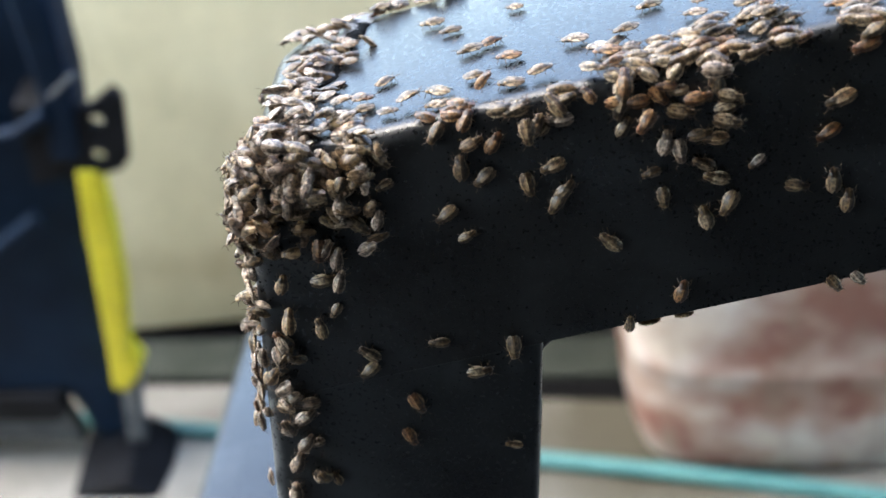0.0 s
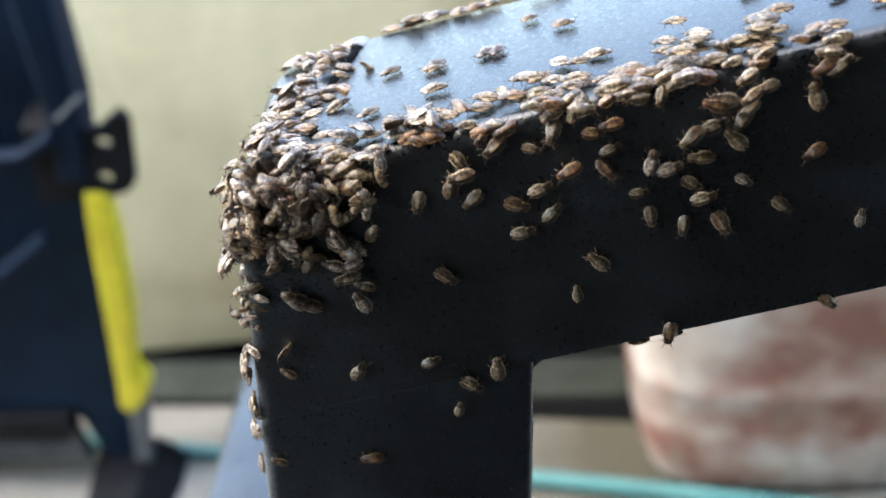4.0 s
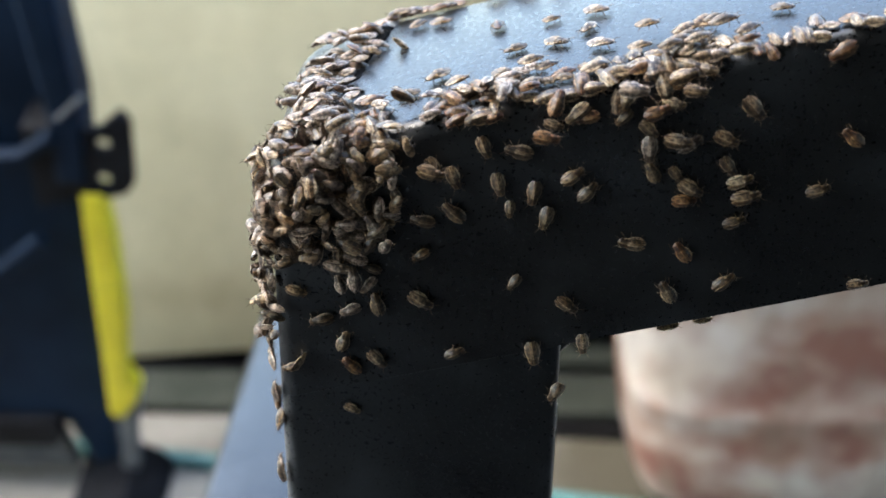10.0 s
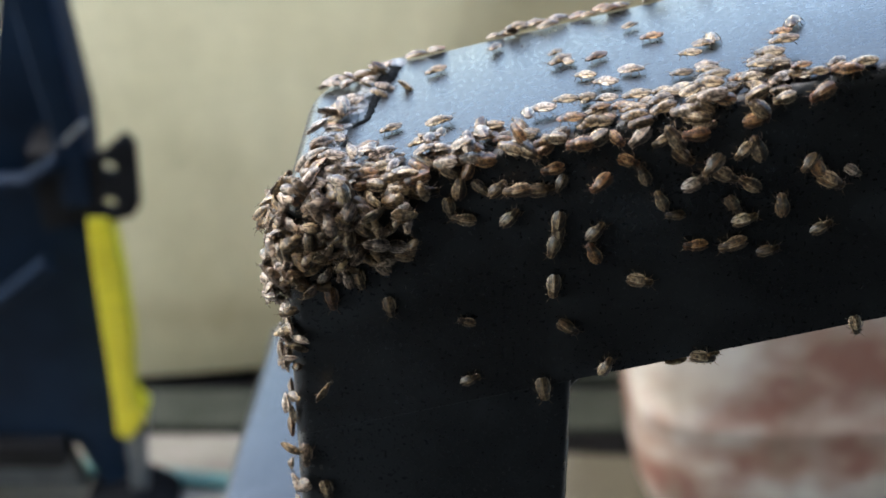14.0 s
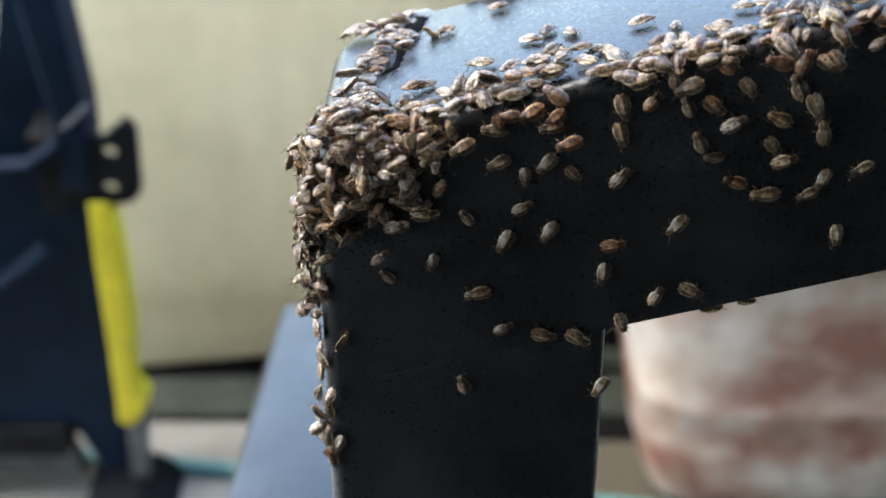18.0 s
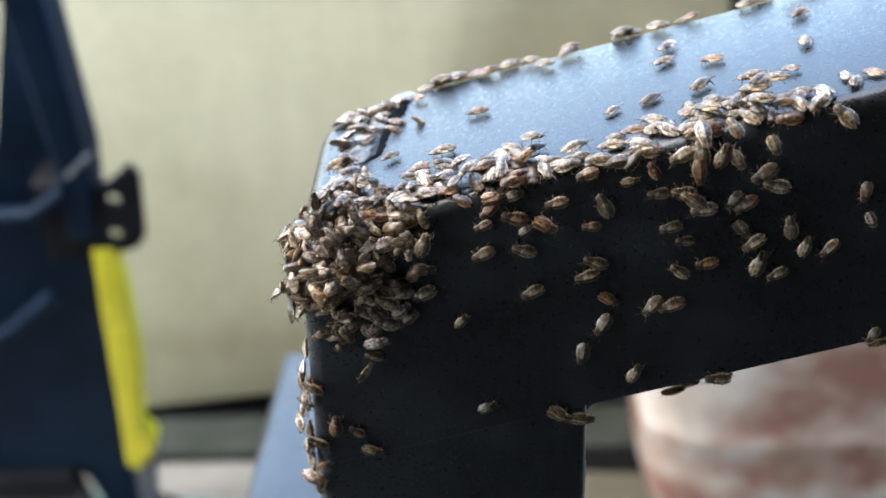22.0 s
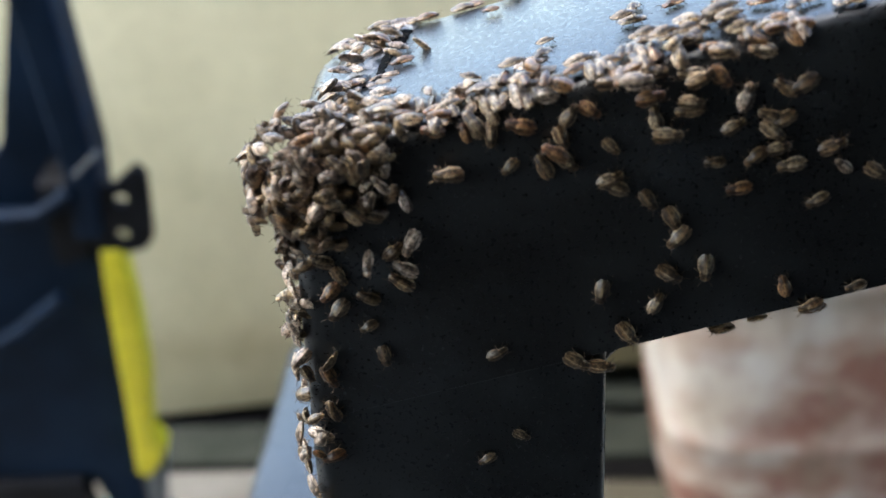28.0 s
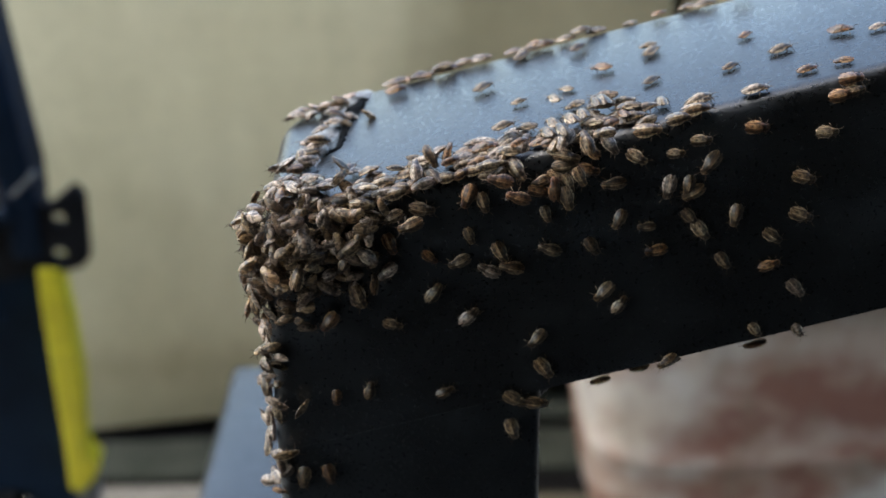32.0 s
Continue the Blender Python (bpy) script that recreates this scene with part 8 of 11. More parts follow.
    crawl((0, 36.6, 0, 25.6), (1, 39, 0, 26.8), (2, 39.6, -0.7, 25.6), (3, 43.9, 0, 29.1), (6, 31.8, 18.8, 29.4), (7, 43.2, 14.6, 32.2), (8, 44, 13.6, 32.2), (9, 43.2, 14.6, 32.2), (10, 43.7, 12.6, 32.3), (11, 46.1, 4.5, 31.9), (12, 38.6, 8.4, 31.1), (13, 29.5, 11.7, 28.8), (16, 29.5, 11.7, 28.8), (17, 23.2, 6.1, 26.2), (18, 18.3, 2.9, 25), (19, 15.7, 1.3, 24.4), (20, 4.9, 2.2, 21.7), (21, 16.5, 0, 22.8), (22, 20.3, 0, 24.3), (23.5, 23.7, 2.5, 26.4), (24, 15.9, 0.5, 24.4), (25, 11.4, 0, 19.3), (28, 19.8, -0.5, 7.3), (29, 21.8, -0.5, 9.5), (30, 21.4, -0.7, 9.2), (31, 21.8, -0.5, 9.5), (32, 21.8, -0.5, 9.5))
    crawl((0, 33.8, 3.7, 28.9), (1, 36.2, 3, 29.5), (2, 38.6, 1.6, 30.1), (3, 40.9, 1.7, 30.6), (6, 31.8, 34, 29.4), (7, 31.6, 30, 29.3), (8, 16.2, 35.2, 25.3), (9, 21.5, 25.2, 26.8), (10, 19.9, 29, 26.4), (11, 25.6, 16.4, 27.6), (12, 23.2, 17.7, 27.2), (16, 23.2, 17.7, 27.2), (17, 19.4, 15.1, 26.1), (18, 15.7, 0, 23.4), (19, 8.5, 5.6, 22.6), (20, 5.8, 0, 17.9), (21, 21.7, 0, 25.6), (22, 22, 1.3, 25.9), (23.5, 22.5, -0.5, 21.8), (24, 18.9, 0.6, 25.2), (25, 24.2, 0, 24.8), (28, 3.2, 1.1, 21.3), (29, 12.7, 4.3, 23.6), (30, 12.3, 6.4, 23.6), (31, 8.6, 5.2, 22.6), (32, 10.2, 7.3, 23))
    crawl((0, -12.9, 0, 14.8), (1, -12.5, 0.5, 15.3), (2, -8.5, 2.1, 18.4), (3, -11.8, 1.4, 16.4), (6, -10.6, 2.7, 17.9), (7, -10.1, -0.5, -3.9), (8, -10.9, -0.7, -16.9), (9, -8.4, -0.5, -6.2), (10, -12, -0.5, -8.8), (11, -16.6, -0.7, 11.2), (12, -21, 0.1, 15.3), (13, -11.5, 2.7, 17.6), (16, -12.2, 2.2, 17.5), (17, -6.4, 1.7, 18.9), (18, -16.4, 2.9, 16.4), (19, -12.3, 1.1, 17.5), (20, -13.4, 2.8, 17.2), (21, -11.5, 2, 17.6), (22, -11.1, 1.8, 17.8), (23.5, -11.2, 1.3, 17.7), (24, -11.7, 2.6, 17.6), (25, -13.4, 3.8, 17.2), (28, -7.4, 6, 19.7), (29, -16, 4.7, 16.5), (30, -13.4, 4.6, 17.2), (31, -12.3, 7.5, 17.5), (32, -3.3, 0, 16))
    crawl((0, 27.2, 0, 26.9), (1, 24.6, 0, 26.2), (2, 11.9, 1.9, 23.4), (3, 19.4, 0, 24.8), (6, 11.5, 0, 22.7), (7, 12.6, -0.5, -19.9), (8, 14.5, -0.7, -23.5), (10, 14.5, -0.7, -23.5), (11, 11.6, -0.7, -28.7), (12, 14.3, -0.5, -23.6), (13, 32.7, 3.8, 28.6), (16, 13.7, 12.8, 24.9), (17, 14.2, 12.6, 24.8), (18, 12.4, 9.1, 24.6), (19, 12.4, 9.1, 24.6), (20, -3.3, 0, 15.7), (21, 3.2, 3.4, 21.3), (22, 9.2, 2.8, 22.8), (23.5, 21.5, 4.6, 25.8), (24, 16.7, 7.3, 25.4), (25, 17.8, 2.2, 24.9), (28, 0.2, 7.5, 20.6), (29, 6.7, 3.6, 22.1), (30, 5.9, 6.4, 22), (31, -5.1, 6.1, 19.2), (32, 3.9, 3.5, 21.5))
    crawl((0, 24.5, 2.9, 26.6), (1, 22.1, 3.1, 26), (2, 6.6, 4.7, 22.1), (3, 17.4, 3.6, 24.9), (6, 10.3, 4.3, 23.1), (7, 9.2, 46.9, 23.8), (8, -3.2, 44.3, 20.5), (9, 7.5, 0.4, 22.4), (10, -13.3, 3.9, 17.2), (11, 1.6, 2.6, 20.9), (12, 12, 1.9, 23.5), (13, 25.9, 2.5, 26.9), (16, 2.1, 3, 21), (17, 5.1, 2, 21.8), (18, -0.4, 2.8, 20.4), (19, 12.5, -0.5, 22.5), (20, -4.8, 3.6, 19.3), (21, 2.6, 4.2, 21.1), (22, 6.3, 0.7, 22.1), (23.5, -8.1, 1.1, 18.5), (24, -8.7, 1, 18.3), (25, -13, 6, 17.3), (28, -16.5, 1.6, 16.4), (29, -17, 4.1, 16.3), (30, -12.3, -0.7, 14.3), (31, -10.1, -0.5, 8.3), (32, -8.1, -0.5, 10.5))
    crawl((0, 29.5, 4.5, 27.8), (1, 27.1, 4.5, 27.2), (2, 19.7, 14.5, 26.2), (3, 22.1, 4.5, 26), (6, 14.8, 4.5, 24.2), (7, 19.6, 45.4, 26.4), (8, 12.1, 31.3, 24.3), (9, 8.9, 3.9, 22.7), (10, -11.1, 0, 14.7), (11, 2.9, 0.2, 21.2), (12, 15.2, 4.3, 24.3), (13, 24.1, 0, 25.2), (16, 1.2, 0, 19), (17, 2.9, 0.6, 21.2), (18, -3.3, 1.5, 19.7), (19, 1.4, 5.5, 20.8), (20, -6.5, 0, 14.9), (21, -1.7, -0.7, 15.7), (22, 1.3, 2.7, 20.8), (23.5, 2.7, 6.8, 22.2), (24, 7.6, 5.2, 22.4), (25, 1.2, 8.9, 21.8), (28, 0.4, 5.3, 21.6), (29, -0.6, 8.9, 21.4), (30, 3.3, 9.4, 22.1), (31, 2.8, 22.8, 22.2), (32, 7.8, 33.2, 23.4))
    crawl((0, 34.4, 1.6, 29), (1, 32.6, 1.3, 28.5), (2, 33.2, 2.4, 28.7), (3, 29.1, 0.8, 27.4), (6, 23.9, 0, 25.8), (7, 33.4, 37.8, 29.8), (8, 20, 40.3, 26.2), (9, 31.2, 42.2, 29.2), (10, 4.1, 0.1, 21.5), (11, 6.9, 1.5, 23), (12, 20.5, 3.3, 25.6), (13, 26, -0.5, 23.2), (16, 21.8, -0.5, 23.4), (17, 20.7, -0.7, 21.9), (18, 21.8, -0.5, 23.4), (19, 24.9, -0.5, 23.9), (20, 25.9, -0.5, 26.3), (21, 31.9, 2.1, 28.4), (22, 26.3, 4.7, 27), (23.5, 31.4, 4.5, 28.3), (24, 28.1, 3.2, 27.5), (25, 24.4, 7.2, 26.5), (28, 26.6, 10.1, 28.1), (29, 16.8, 4.7, 24.7), (30, 15.9, 6.3, 24.4), (31, 9.1, 6.2, 22.8), (32, 16.1, 0.2, 24.5))
    crawl((0, -11.9, 4.1, 17.6), (1, -11.9, 4.1, 17.6), (2, -4.6, 6.2, 19.4), (3, -11.2, 4.1, 17.8), (6, -10.4, 4.1, 17.9), (7, -10.4, 4.1, 17.9), (8, 6.8, -0.7, -3), (9, -1.6, -0.5, -26.6), (10, -17, -0.5, -15.2), (11, -10.7, -0.7, -11.4), (12, -16.2, 2.7, 13), (13, -19.2, 0.6, 14), (16, -17, 2.4, 15.3), (17, -16.6, 0.9, 16.4), (18, -20.5, 3.1, 14.4), (19, -16.4, 0.7, 16.4), (20, -21.1, 2.2, 15), (21, -18.9, 0, 14.2), (22, -18.7, 1.2, 12.4), (23.5, -17.6, 2.6, 15.2), (24, -16.1, 0.9, 16.5), (25, -16.8, 0.6, 16.3), (28, -17.6, 3.4, 14.7), (29, -15.6, 19.9, 17.6), (30, -12.3, 26.7, 18.3), (31, -10.3, 22.8, 18.9), (32, -8.8, 4.4, 18.3))
    crawl((0, 29.5, 1, 27.8), (1, 25.7, 1.6, 26.8), (2, 14, 4.2, 24), (3, 18, 2.9, 24.9), (6, 6.4, 4.9, 22.1), (7, 2.6, 5.5, 21.1), (8, 12.2, -0.7, 5.5), (9, 17.3, -0.5, -17.5), (10, 18, -0.5, -15.6), (11, 14, -0.7, -23.6), (12, 18, -0.5, -15.6), (13, 19.5, -0.5, -12.7), (16, 21, -0.5, -11.4), (17, 21.3, -0.7, -10), (18, 21.8, -0.5, -9.5), (20, 21.8, -0.5, -9.5), (21, 21.7, -0.7, -7.8), (22, 21.8, -0.5, -9.5), (23.5, 21.8, -0.5, -9.5), (24, 21.7, -0.7, -7.9), (25, 21.3, -0.5, -7.9), (30, 21.3, -0.5, -7.9), (31, 22.9, -0.5, -6.1), (32, 26.4, -0.5, -0.4))
    crawl((0, 35.2, 1.3, 29.2), (1, 33.1, 1.1, 28.5), (2, 33.3, 1.8, 28.7), (3, 28.9, 0.7, 27), (6, 22.5, 0.2, 24.8), (7, 20.4, 0, 24.1), (8, 27.5, -0.7, 7.3), (9, 34.8, -0.5, -10.9), (10, 37.4, -0.5, -4.1), (11, 45, -0.7, 3.1), (12, 42.7, -0.5, 13.9), (16, 42.7, -0.5, 13.9), (17, 43.1, -0.7, 14.7), (18, 42.6, -0.5, 15.8), (19, 42.8, -0.5, 14), (23.5, 42.8, -0.5, 14), (24, 37.8, -0.7, 11.7), (25, 42.8, -0.5, 14), (29, 42.8, -0.5, 14), (30, 44.4, -0.7, 23.9), (31, 42.8, -0.5, 14), (32, 42.8, -0.5, 14))
    crawl((0, 44, 1.4, 31.4), (1, 41.3, 1.6, 30.7), (2, 41.3, 0.3, 30.7), (3, 35.8, 2, 29.3), (6, 27.5, 2.7, 27.3), (7, 24.8, 2.9, 26.6), (8, 32.1, 24.7, 29.2), (9, 42.7, 34.7, 32.1), (10, 21, 5.7, 25.7), (11, 37, -0.7, 22.6), (12, 43, -0.5, 25.8), (13, 43, -0.5, 25.8), (16, 41.2, 12.7, 31.7), (17, 42.2, 3.7, 31.8), (18, 28.7, 1, 27.6), (19, 48.1, 0, 31.3), (20, 47.1, 6.4, 32.2), (21, 53.2, 3.4, 33.7), (22, 44.7, 14.2, 32.6), (23.5, 43.8, 15.9, 32.4), (24, 44.2, 10.6, 32.2), (25, 44.2, 12.1, 32.4), (28, 17.5, 0, 24.5), (29, 20.3, 6.9, 25.5), (30, 21, 4.6, 26.5), (31, 18.4, 3.1, 25), (32, 22.3, 1.5, 26))
    crawl((0, -24, 1.6, 12.3), (1, -24, 1.6, 12.3), (2, -17.4, -0.7, 3.8), (3, -24, 1.6, 12.3), (7, -24, 1.6, 12.3), (8, -18.4, 4.1, 16), (9, -24, 1.6, 12.3), (10, -23.6, -0.5, -6.9), (11, -21.7, -0.7, 6.2), (12, -24, 1.7, 12.8), (13, -22, 2.1, 13), (16, -23.1, 1.9, 11.8), (17, -22.1, 0, 14.2), (18, -24, 0.6, 12.2), (19, -19.6, -0.5, 0.2), (20, -20.6, -0.5, -3.4), (21, -15.6, -0.7, 3.4), (22, -21.9, -0.5, -2.1), (23.5, -20.3, -0.5, -4.7), (24, -20.8, -0.7, -4.4), (25, -22.8, -0.5, -2.9), (28, -21, -0.5, -2.6), (29, -19.6, -0.5, -1.7), (30, -23, -0.7, -6.3), (31, -17.6, -0.5, -0.7), (32, -8, -0.5, -3))
    crawl((0, -16.7, 0.3, 14.6), (1, -16.7, 0.3, 14.6), (2, -11.6, 3, 17.6), (3, -16.7, 0.3, 14.6), (7, -16.7, 0.3, 14.6), (8, -11.4, 0, 17.7), (9, -16.7, 0.3, 14.6), (10, -15.9, -0.5, -9.9), (11, -16.9, -0.7, 2.9), (12, -18.8, 2.3, 15.7), (13, -17.3, 1.2, 14.3), (16, -19.9, 2.2, 15.6), (17, -16.4, 0.4, 16.4), (18, -19, 0, 14.6), (19, -20, 3, 12.7), (20, -19.7, 2.9, 15), (21, -17.5, 2.7, 16.2), (22, -17.9, 2.9, 13.8), (23.5, -17.7, 1.7, 13.7), (24, -16.3, 0.7, 16.5), (25, -18.4, 0.2, 15.6), (28, -22.8, 3, 12.2), (29, -19.2, 3.3, 14.2), (30, -17.7, 1.5, 16.1), (31, -16.2, 1.2, 15.7), (32, -12.9, 2.7, 17.3))
    crawl((0, -13.4, 5.3, 17.2), (1, -13.4, 5.3, 17.2), (2, -9.9, 7.5, 18.1), (3, -14.4, 4.9, 16.9), (6, -15.5, 4.6, 16.7), (7, -15.5, 4.6, 16.7), (8, -12.3, 30.6, 18.3), (9, -16.5, 4.2, 16.4), (10, -20.1, -0.5, -11.6), (11, -22.9, -0.7, -8.2), (12, -21.2, 2.2, 12.2), (13, -18.6, 1.6, 13), (16, -16, 2.7, 13.4), (17, -14, 3.2, 17), (18, -17.4, 3.4, 13.7), (19, -20.5, 3.3, 15), (20, -17.1, 3.7, 14.3), (21, -13.7, -0.7, 8.2), (22, -17.3, 2.3, 13.6), (23.5, -21.7, 3.2, 13.4), (24, -19, 3, 15.8), (25, -24, 1.2, 14.4), (28, -19, 0.6, 13.3), (29, -19.1, 4.1, 15.8), (30, -20.3, 2.8, 15.5), (31, -18.3, 1.9, 12.9), (32, -19.2, 3.5, 12.9))
    crawl((0, -24, 2.8, 13.7), (1, -24, 2.8, 13.7), (2, -15.5, 7.5, 16.7), (3, -24, 2.8, 13.7), (7, -24, 2.8, 13.7), (8, -15.7, 4.7, 16.6), (9, -24, 2.8, 13.7), (10, -25, -0.5, -20), (11, -25, -0.7, -13.4), (12, -25.9, -0.5, -13.9), (13, -21.9, 2.9, 12.9), (16, -24, 3.4, 13.3), (17, -19.6, 3.4, 15.6), (18, -24, 3.5, 13.9), (19, -24, 3.8, 12.9), (20, -22.2, 0.5, 14.6), (21, -20.1, 1.2, 15.5), (22, -20.2, 2.3, 13.3), (23.5, -24, 3.7, 13.1), (24, -22.5, 3.5, 14.9), (25, -24, 3.7, 12.1), (28, -24, 3.4, 13.9), (29, -24, 0.1, 11.4), (30, -20.7, 3.3, 15.4), (31, -21.8, 2.8, 12.6), (32, -20.6, 0.5, 12.9))
    crawl((0, -12.9, 1.4, 17.3), (1, -12.9, 1.4, 17.3), (2, -10.5, 2.9, 17.9), (3, -13.2, 1.4, 17.2), (6, -13.2, 1.4, 17.2), (7, -13.6, 1.5, 17.1), (8, -6.8, 1, 18.8), (9, -13.8, 1.5, 17.1), (10, -7.5, 41.7, 19.6), (11, -5.9, 40.9, 19.8), (12, -6.4, 48.3, 19.9), (16, -6.4, 48.3, 19.9), (17, -3.1, 49, 20.5), (18, -0.3, 39.9, 21.4), (19, 7.8, 36.3, 23.4), (20, -4.7, 0, 17.7), (21, 1.7, 0.3, 20.9), (22, 4.3, 0.5, 21.6), (23.5, 8.3, 0, 21.1), (24, 7.2, 1.9, 22.3), (25, 1.3, 2.2, 20.8), (28, 9.5, -0.5, 19.1), (29, 5.3, 1.2, 21.8), (30, 2.6, 0, 21.1), (31, -9.5, 0.5, 18.1), (32, 0.6, 0.3, 20.6))
    crawl((0, -10.8, 0, 17.6), (1, -10.8, 0, 17.6), (2, -4, 0.5, 19.5), (3, -11.1, 0.8, 17.6), (6, -11.4, 1.6, 17.6), (7, -11.4, 1.6, 17.6), (8, -3.7, 5.6, 20.4), (9, -11.7, 2.4, 17.6), (10, -3.8, 40.5, 20.6), (11, 9.1, 31.4, 23.5), (12, -3.8, 40.5, 20.6), (13, -3.8, 40.5, 20.6), (16, -9.8, 32.2, 19.1), (17, -5.5, 48.8, 19.9), (18, -8.9, 34.3, 19.3), (19, -10, 30.5, 19), (20, -8.2, 30.9, 19.5), (21, -7, 49, 19.6), (22, -5.9, 48.5, 20), (23.5, -8.4, 2.6, 18.4), (24, 2.1, 2.8, 21), (25, -10.6, 0.3, 17.9), (28, -9.1, 5.8, 18.2), (29, -14.9, 5.5, 16.8), (30, -0.4, 4.3, 20.4), (31, -7.6, 1.5, 18.6), (32, 3.5, 6.6, 21.4))
    crawl((0, -0.2, 3.4, 20.5), (1, -1.8, 3.7, 20.1), (2, 0.4, 3.4, 20.6), (3, -4.8, 4.2, 19.3), (6, -9.5, 5, 18.2), (7, -11, 5.3, 17.8), (8, -5.5, 32.5, 19.9), (9, -14.2, 5.8, 17), (10, -15.7, 6.1, 16.6), (11, -9.2, 23.2, 19), (12, 4.1, 48.5, 22.5), (13, 6.4, 48.5, 23.1), (16, -1.2, 29.2, 21.2), (17, 3, 42.8, 22), (18, -14.4, 35.1, 17.9), (19, -4.8, 30.9, 20.3), (20, -15.2, 3, 16.7), (21, -11, 0, 13.8), (22, -10.5, 0, 16.2), (23.5, 4.3, 0.3, 21.6), (24, 5.4, 2.4, 21.8), (25, -9.1, 4, 18.2), (28, -0.5, -0.5, 16.8), (29, -14.5, 0, 15.9), (30, -5, 1, 19.3), (31, -8, 1.2, 18.5), (32, 4.4, 0.4, 21.6))
    crawl((0, 26.1, 0, 23), (1, 22.3, 0.6, 22.4), (2, 6.5, 4.4, 22.1), (3, 14.6, 1.7, 21.3), (6, 3.1, 3.4, 19.6), (7, -0.8, 4, 19.1), (8, 2.8, 16.9, 22), (9, -8.5, 5.1, 18), (10, -12.3, 5.7, 17.4), (11, 1.5, 10.4, 21.7), (12, 8.8, 48.5, 23.7), (13, 10.2, 0.2, 23), (16, 6.5, -0.5, 21.4), (17, 4.7, 1.3, 21.7), (18, -7.2, 4.2, 18.7), (19, 0, 3.1, 20.5), (20, -6.1, 0.4, 19), (21, 0.7, 0.7, 20.7), (22, 1.2, 0, 19.1), (23.5, 1.8, 0.5, 20.9), (24, 5.1, 2.6, 21.8), (25, -10.2, 0, 16.5), (28, -6.7, 1.1, 18.8), (29, 3.5, 0, 19.4), (30, 5.4, 1.6, 21.8), (31, 10.4, -0.5, 19.2), (32, 13.7, -0.5, 18.5))
    crawl((0, 26.7, 1.4, 27.1), (1, 24.1, 1.3, 26.5), (2, 12.2, 4, 23.5), (3, 18.8, 1.2, 25.2), (6, 10.9, 1.1, 23.2), (7, 8.2, 1.1, 22.6), (8, 12.1, 3.7, 23.5), (9, 2.9, 0.9, 21.2), (10, 0.3, 0.9, 20.6), (11, 6.3, 5.9, 22.1), (12, 11.9, 48, 24.4), (13, 14.8, 48.5, 25.2), (16, 10, 3.3, 23), (17, 11, 0.8, 23.2), (18, 2.2, 1.8, 21), (19, 16.9, 4.7, 24.7), (20, 9.7, 0, 20.3), (21, 22.9, 0, 25.4), (22, 20, 0, 21.5), (23.5, 26.4, 0, 23), (24, 19.1, 5.4, 25.2), (25, 16.4, 7.5, 24.6), (28, 1.3, 1.1, 20.8), (29, 15.4, 5.4, 24.3), (30, 22, 7.5, 25.9), (31, 22.7, 9.9, 27.1), (32, 20.3, 23, 26.5))
    crawl((0, 26, 1.7, 26.9), (1, 23.7, 2, 26.3), (2, 11.5, 5.6, 23.4), (3, 19.2, 2.5, 25.2), (6, 12.3, 3.3, 23.5), (7, 10, 3.6, 23), (8, 13.3, 4.1, 23.8), (9, 5.5, 4.1, 21.9), (10, 3.2, 4.4, 21.3), (11, 15.8, 21.2, 25.2), (12, 15.1, 42, 25.2), (13, 15.1, 42, 25.2), (16, 10.9, 1, 23.2), (17, 13, 2, 23.7), (18, 14.8, 4.2, 24.2), (19, 25, -0.5, 18.3), (20, 30.4, -0.5, 24.4), (21, 31.7, 0, 24.7), (22, 29.6, 0, 25.5), (23.5, 29.3, 4.4, 27.8), (24, 23, 4.1, 26.2), (25, 20.3, 0.7, 25.5), (28, 2.8, 4.8, 21.2), (29, 15.8, 2.3, 24.4), (30, 18.1, 7, 25.8), (31, 12.4, 4.4, 23.6), (32, 29, -0.5, 27.7))
    crawl((0, 33.4, 4.2, 28.8), (1, 31, 4.3, 28.2), (2, 23, 10, 27), (3, 26.3, 4.5, 27), (6, 19.1, 4.9, 25.3), (7, 16.7, 5, 24.7), (8, 15.1, 6.8, 24.2), (9, 12, 5.2, 23.5), (10, 9.6, 5.3, 22.9), (11, 23.1, 19.5, 27), (12, 28.9, 37.6, 28.7), (13, 23.4, 38.1, 27.3), (16, 28.4, 36.4, 28.5), (17, 21.1, 31.4, 26.5), (18, 17, 1.6, 24.7), (19, 15.6, 3.1, 24.4), (20, 3.9, 0.5, 21.5), (21, 17, -0.7, 22.5), (22, 18.6, -0.5, 25.2), (23.5, 25.7, 1.5, 26.9), (24, 19.7, 2.5, 25.4), (25, 16.3, -0.5, 23.5), (28, -0.2, 0, 19.2), (29, 8.7, 0, 22.4), (30, 6, 3.2, 22), (31, 4.4, 2, 21.6), (32, 8.1, 0.5, 22.5))
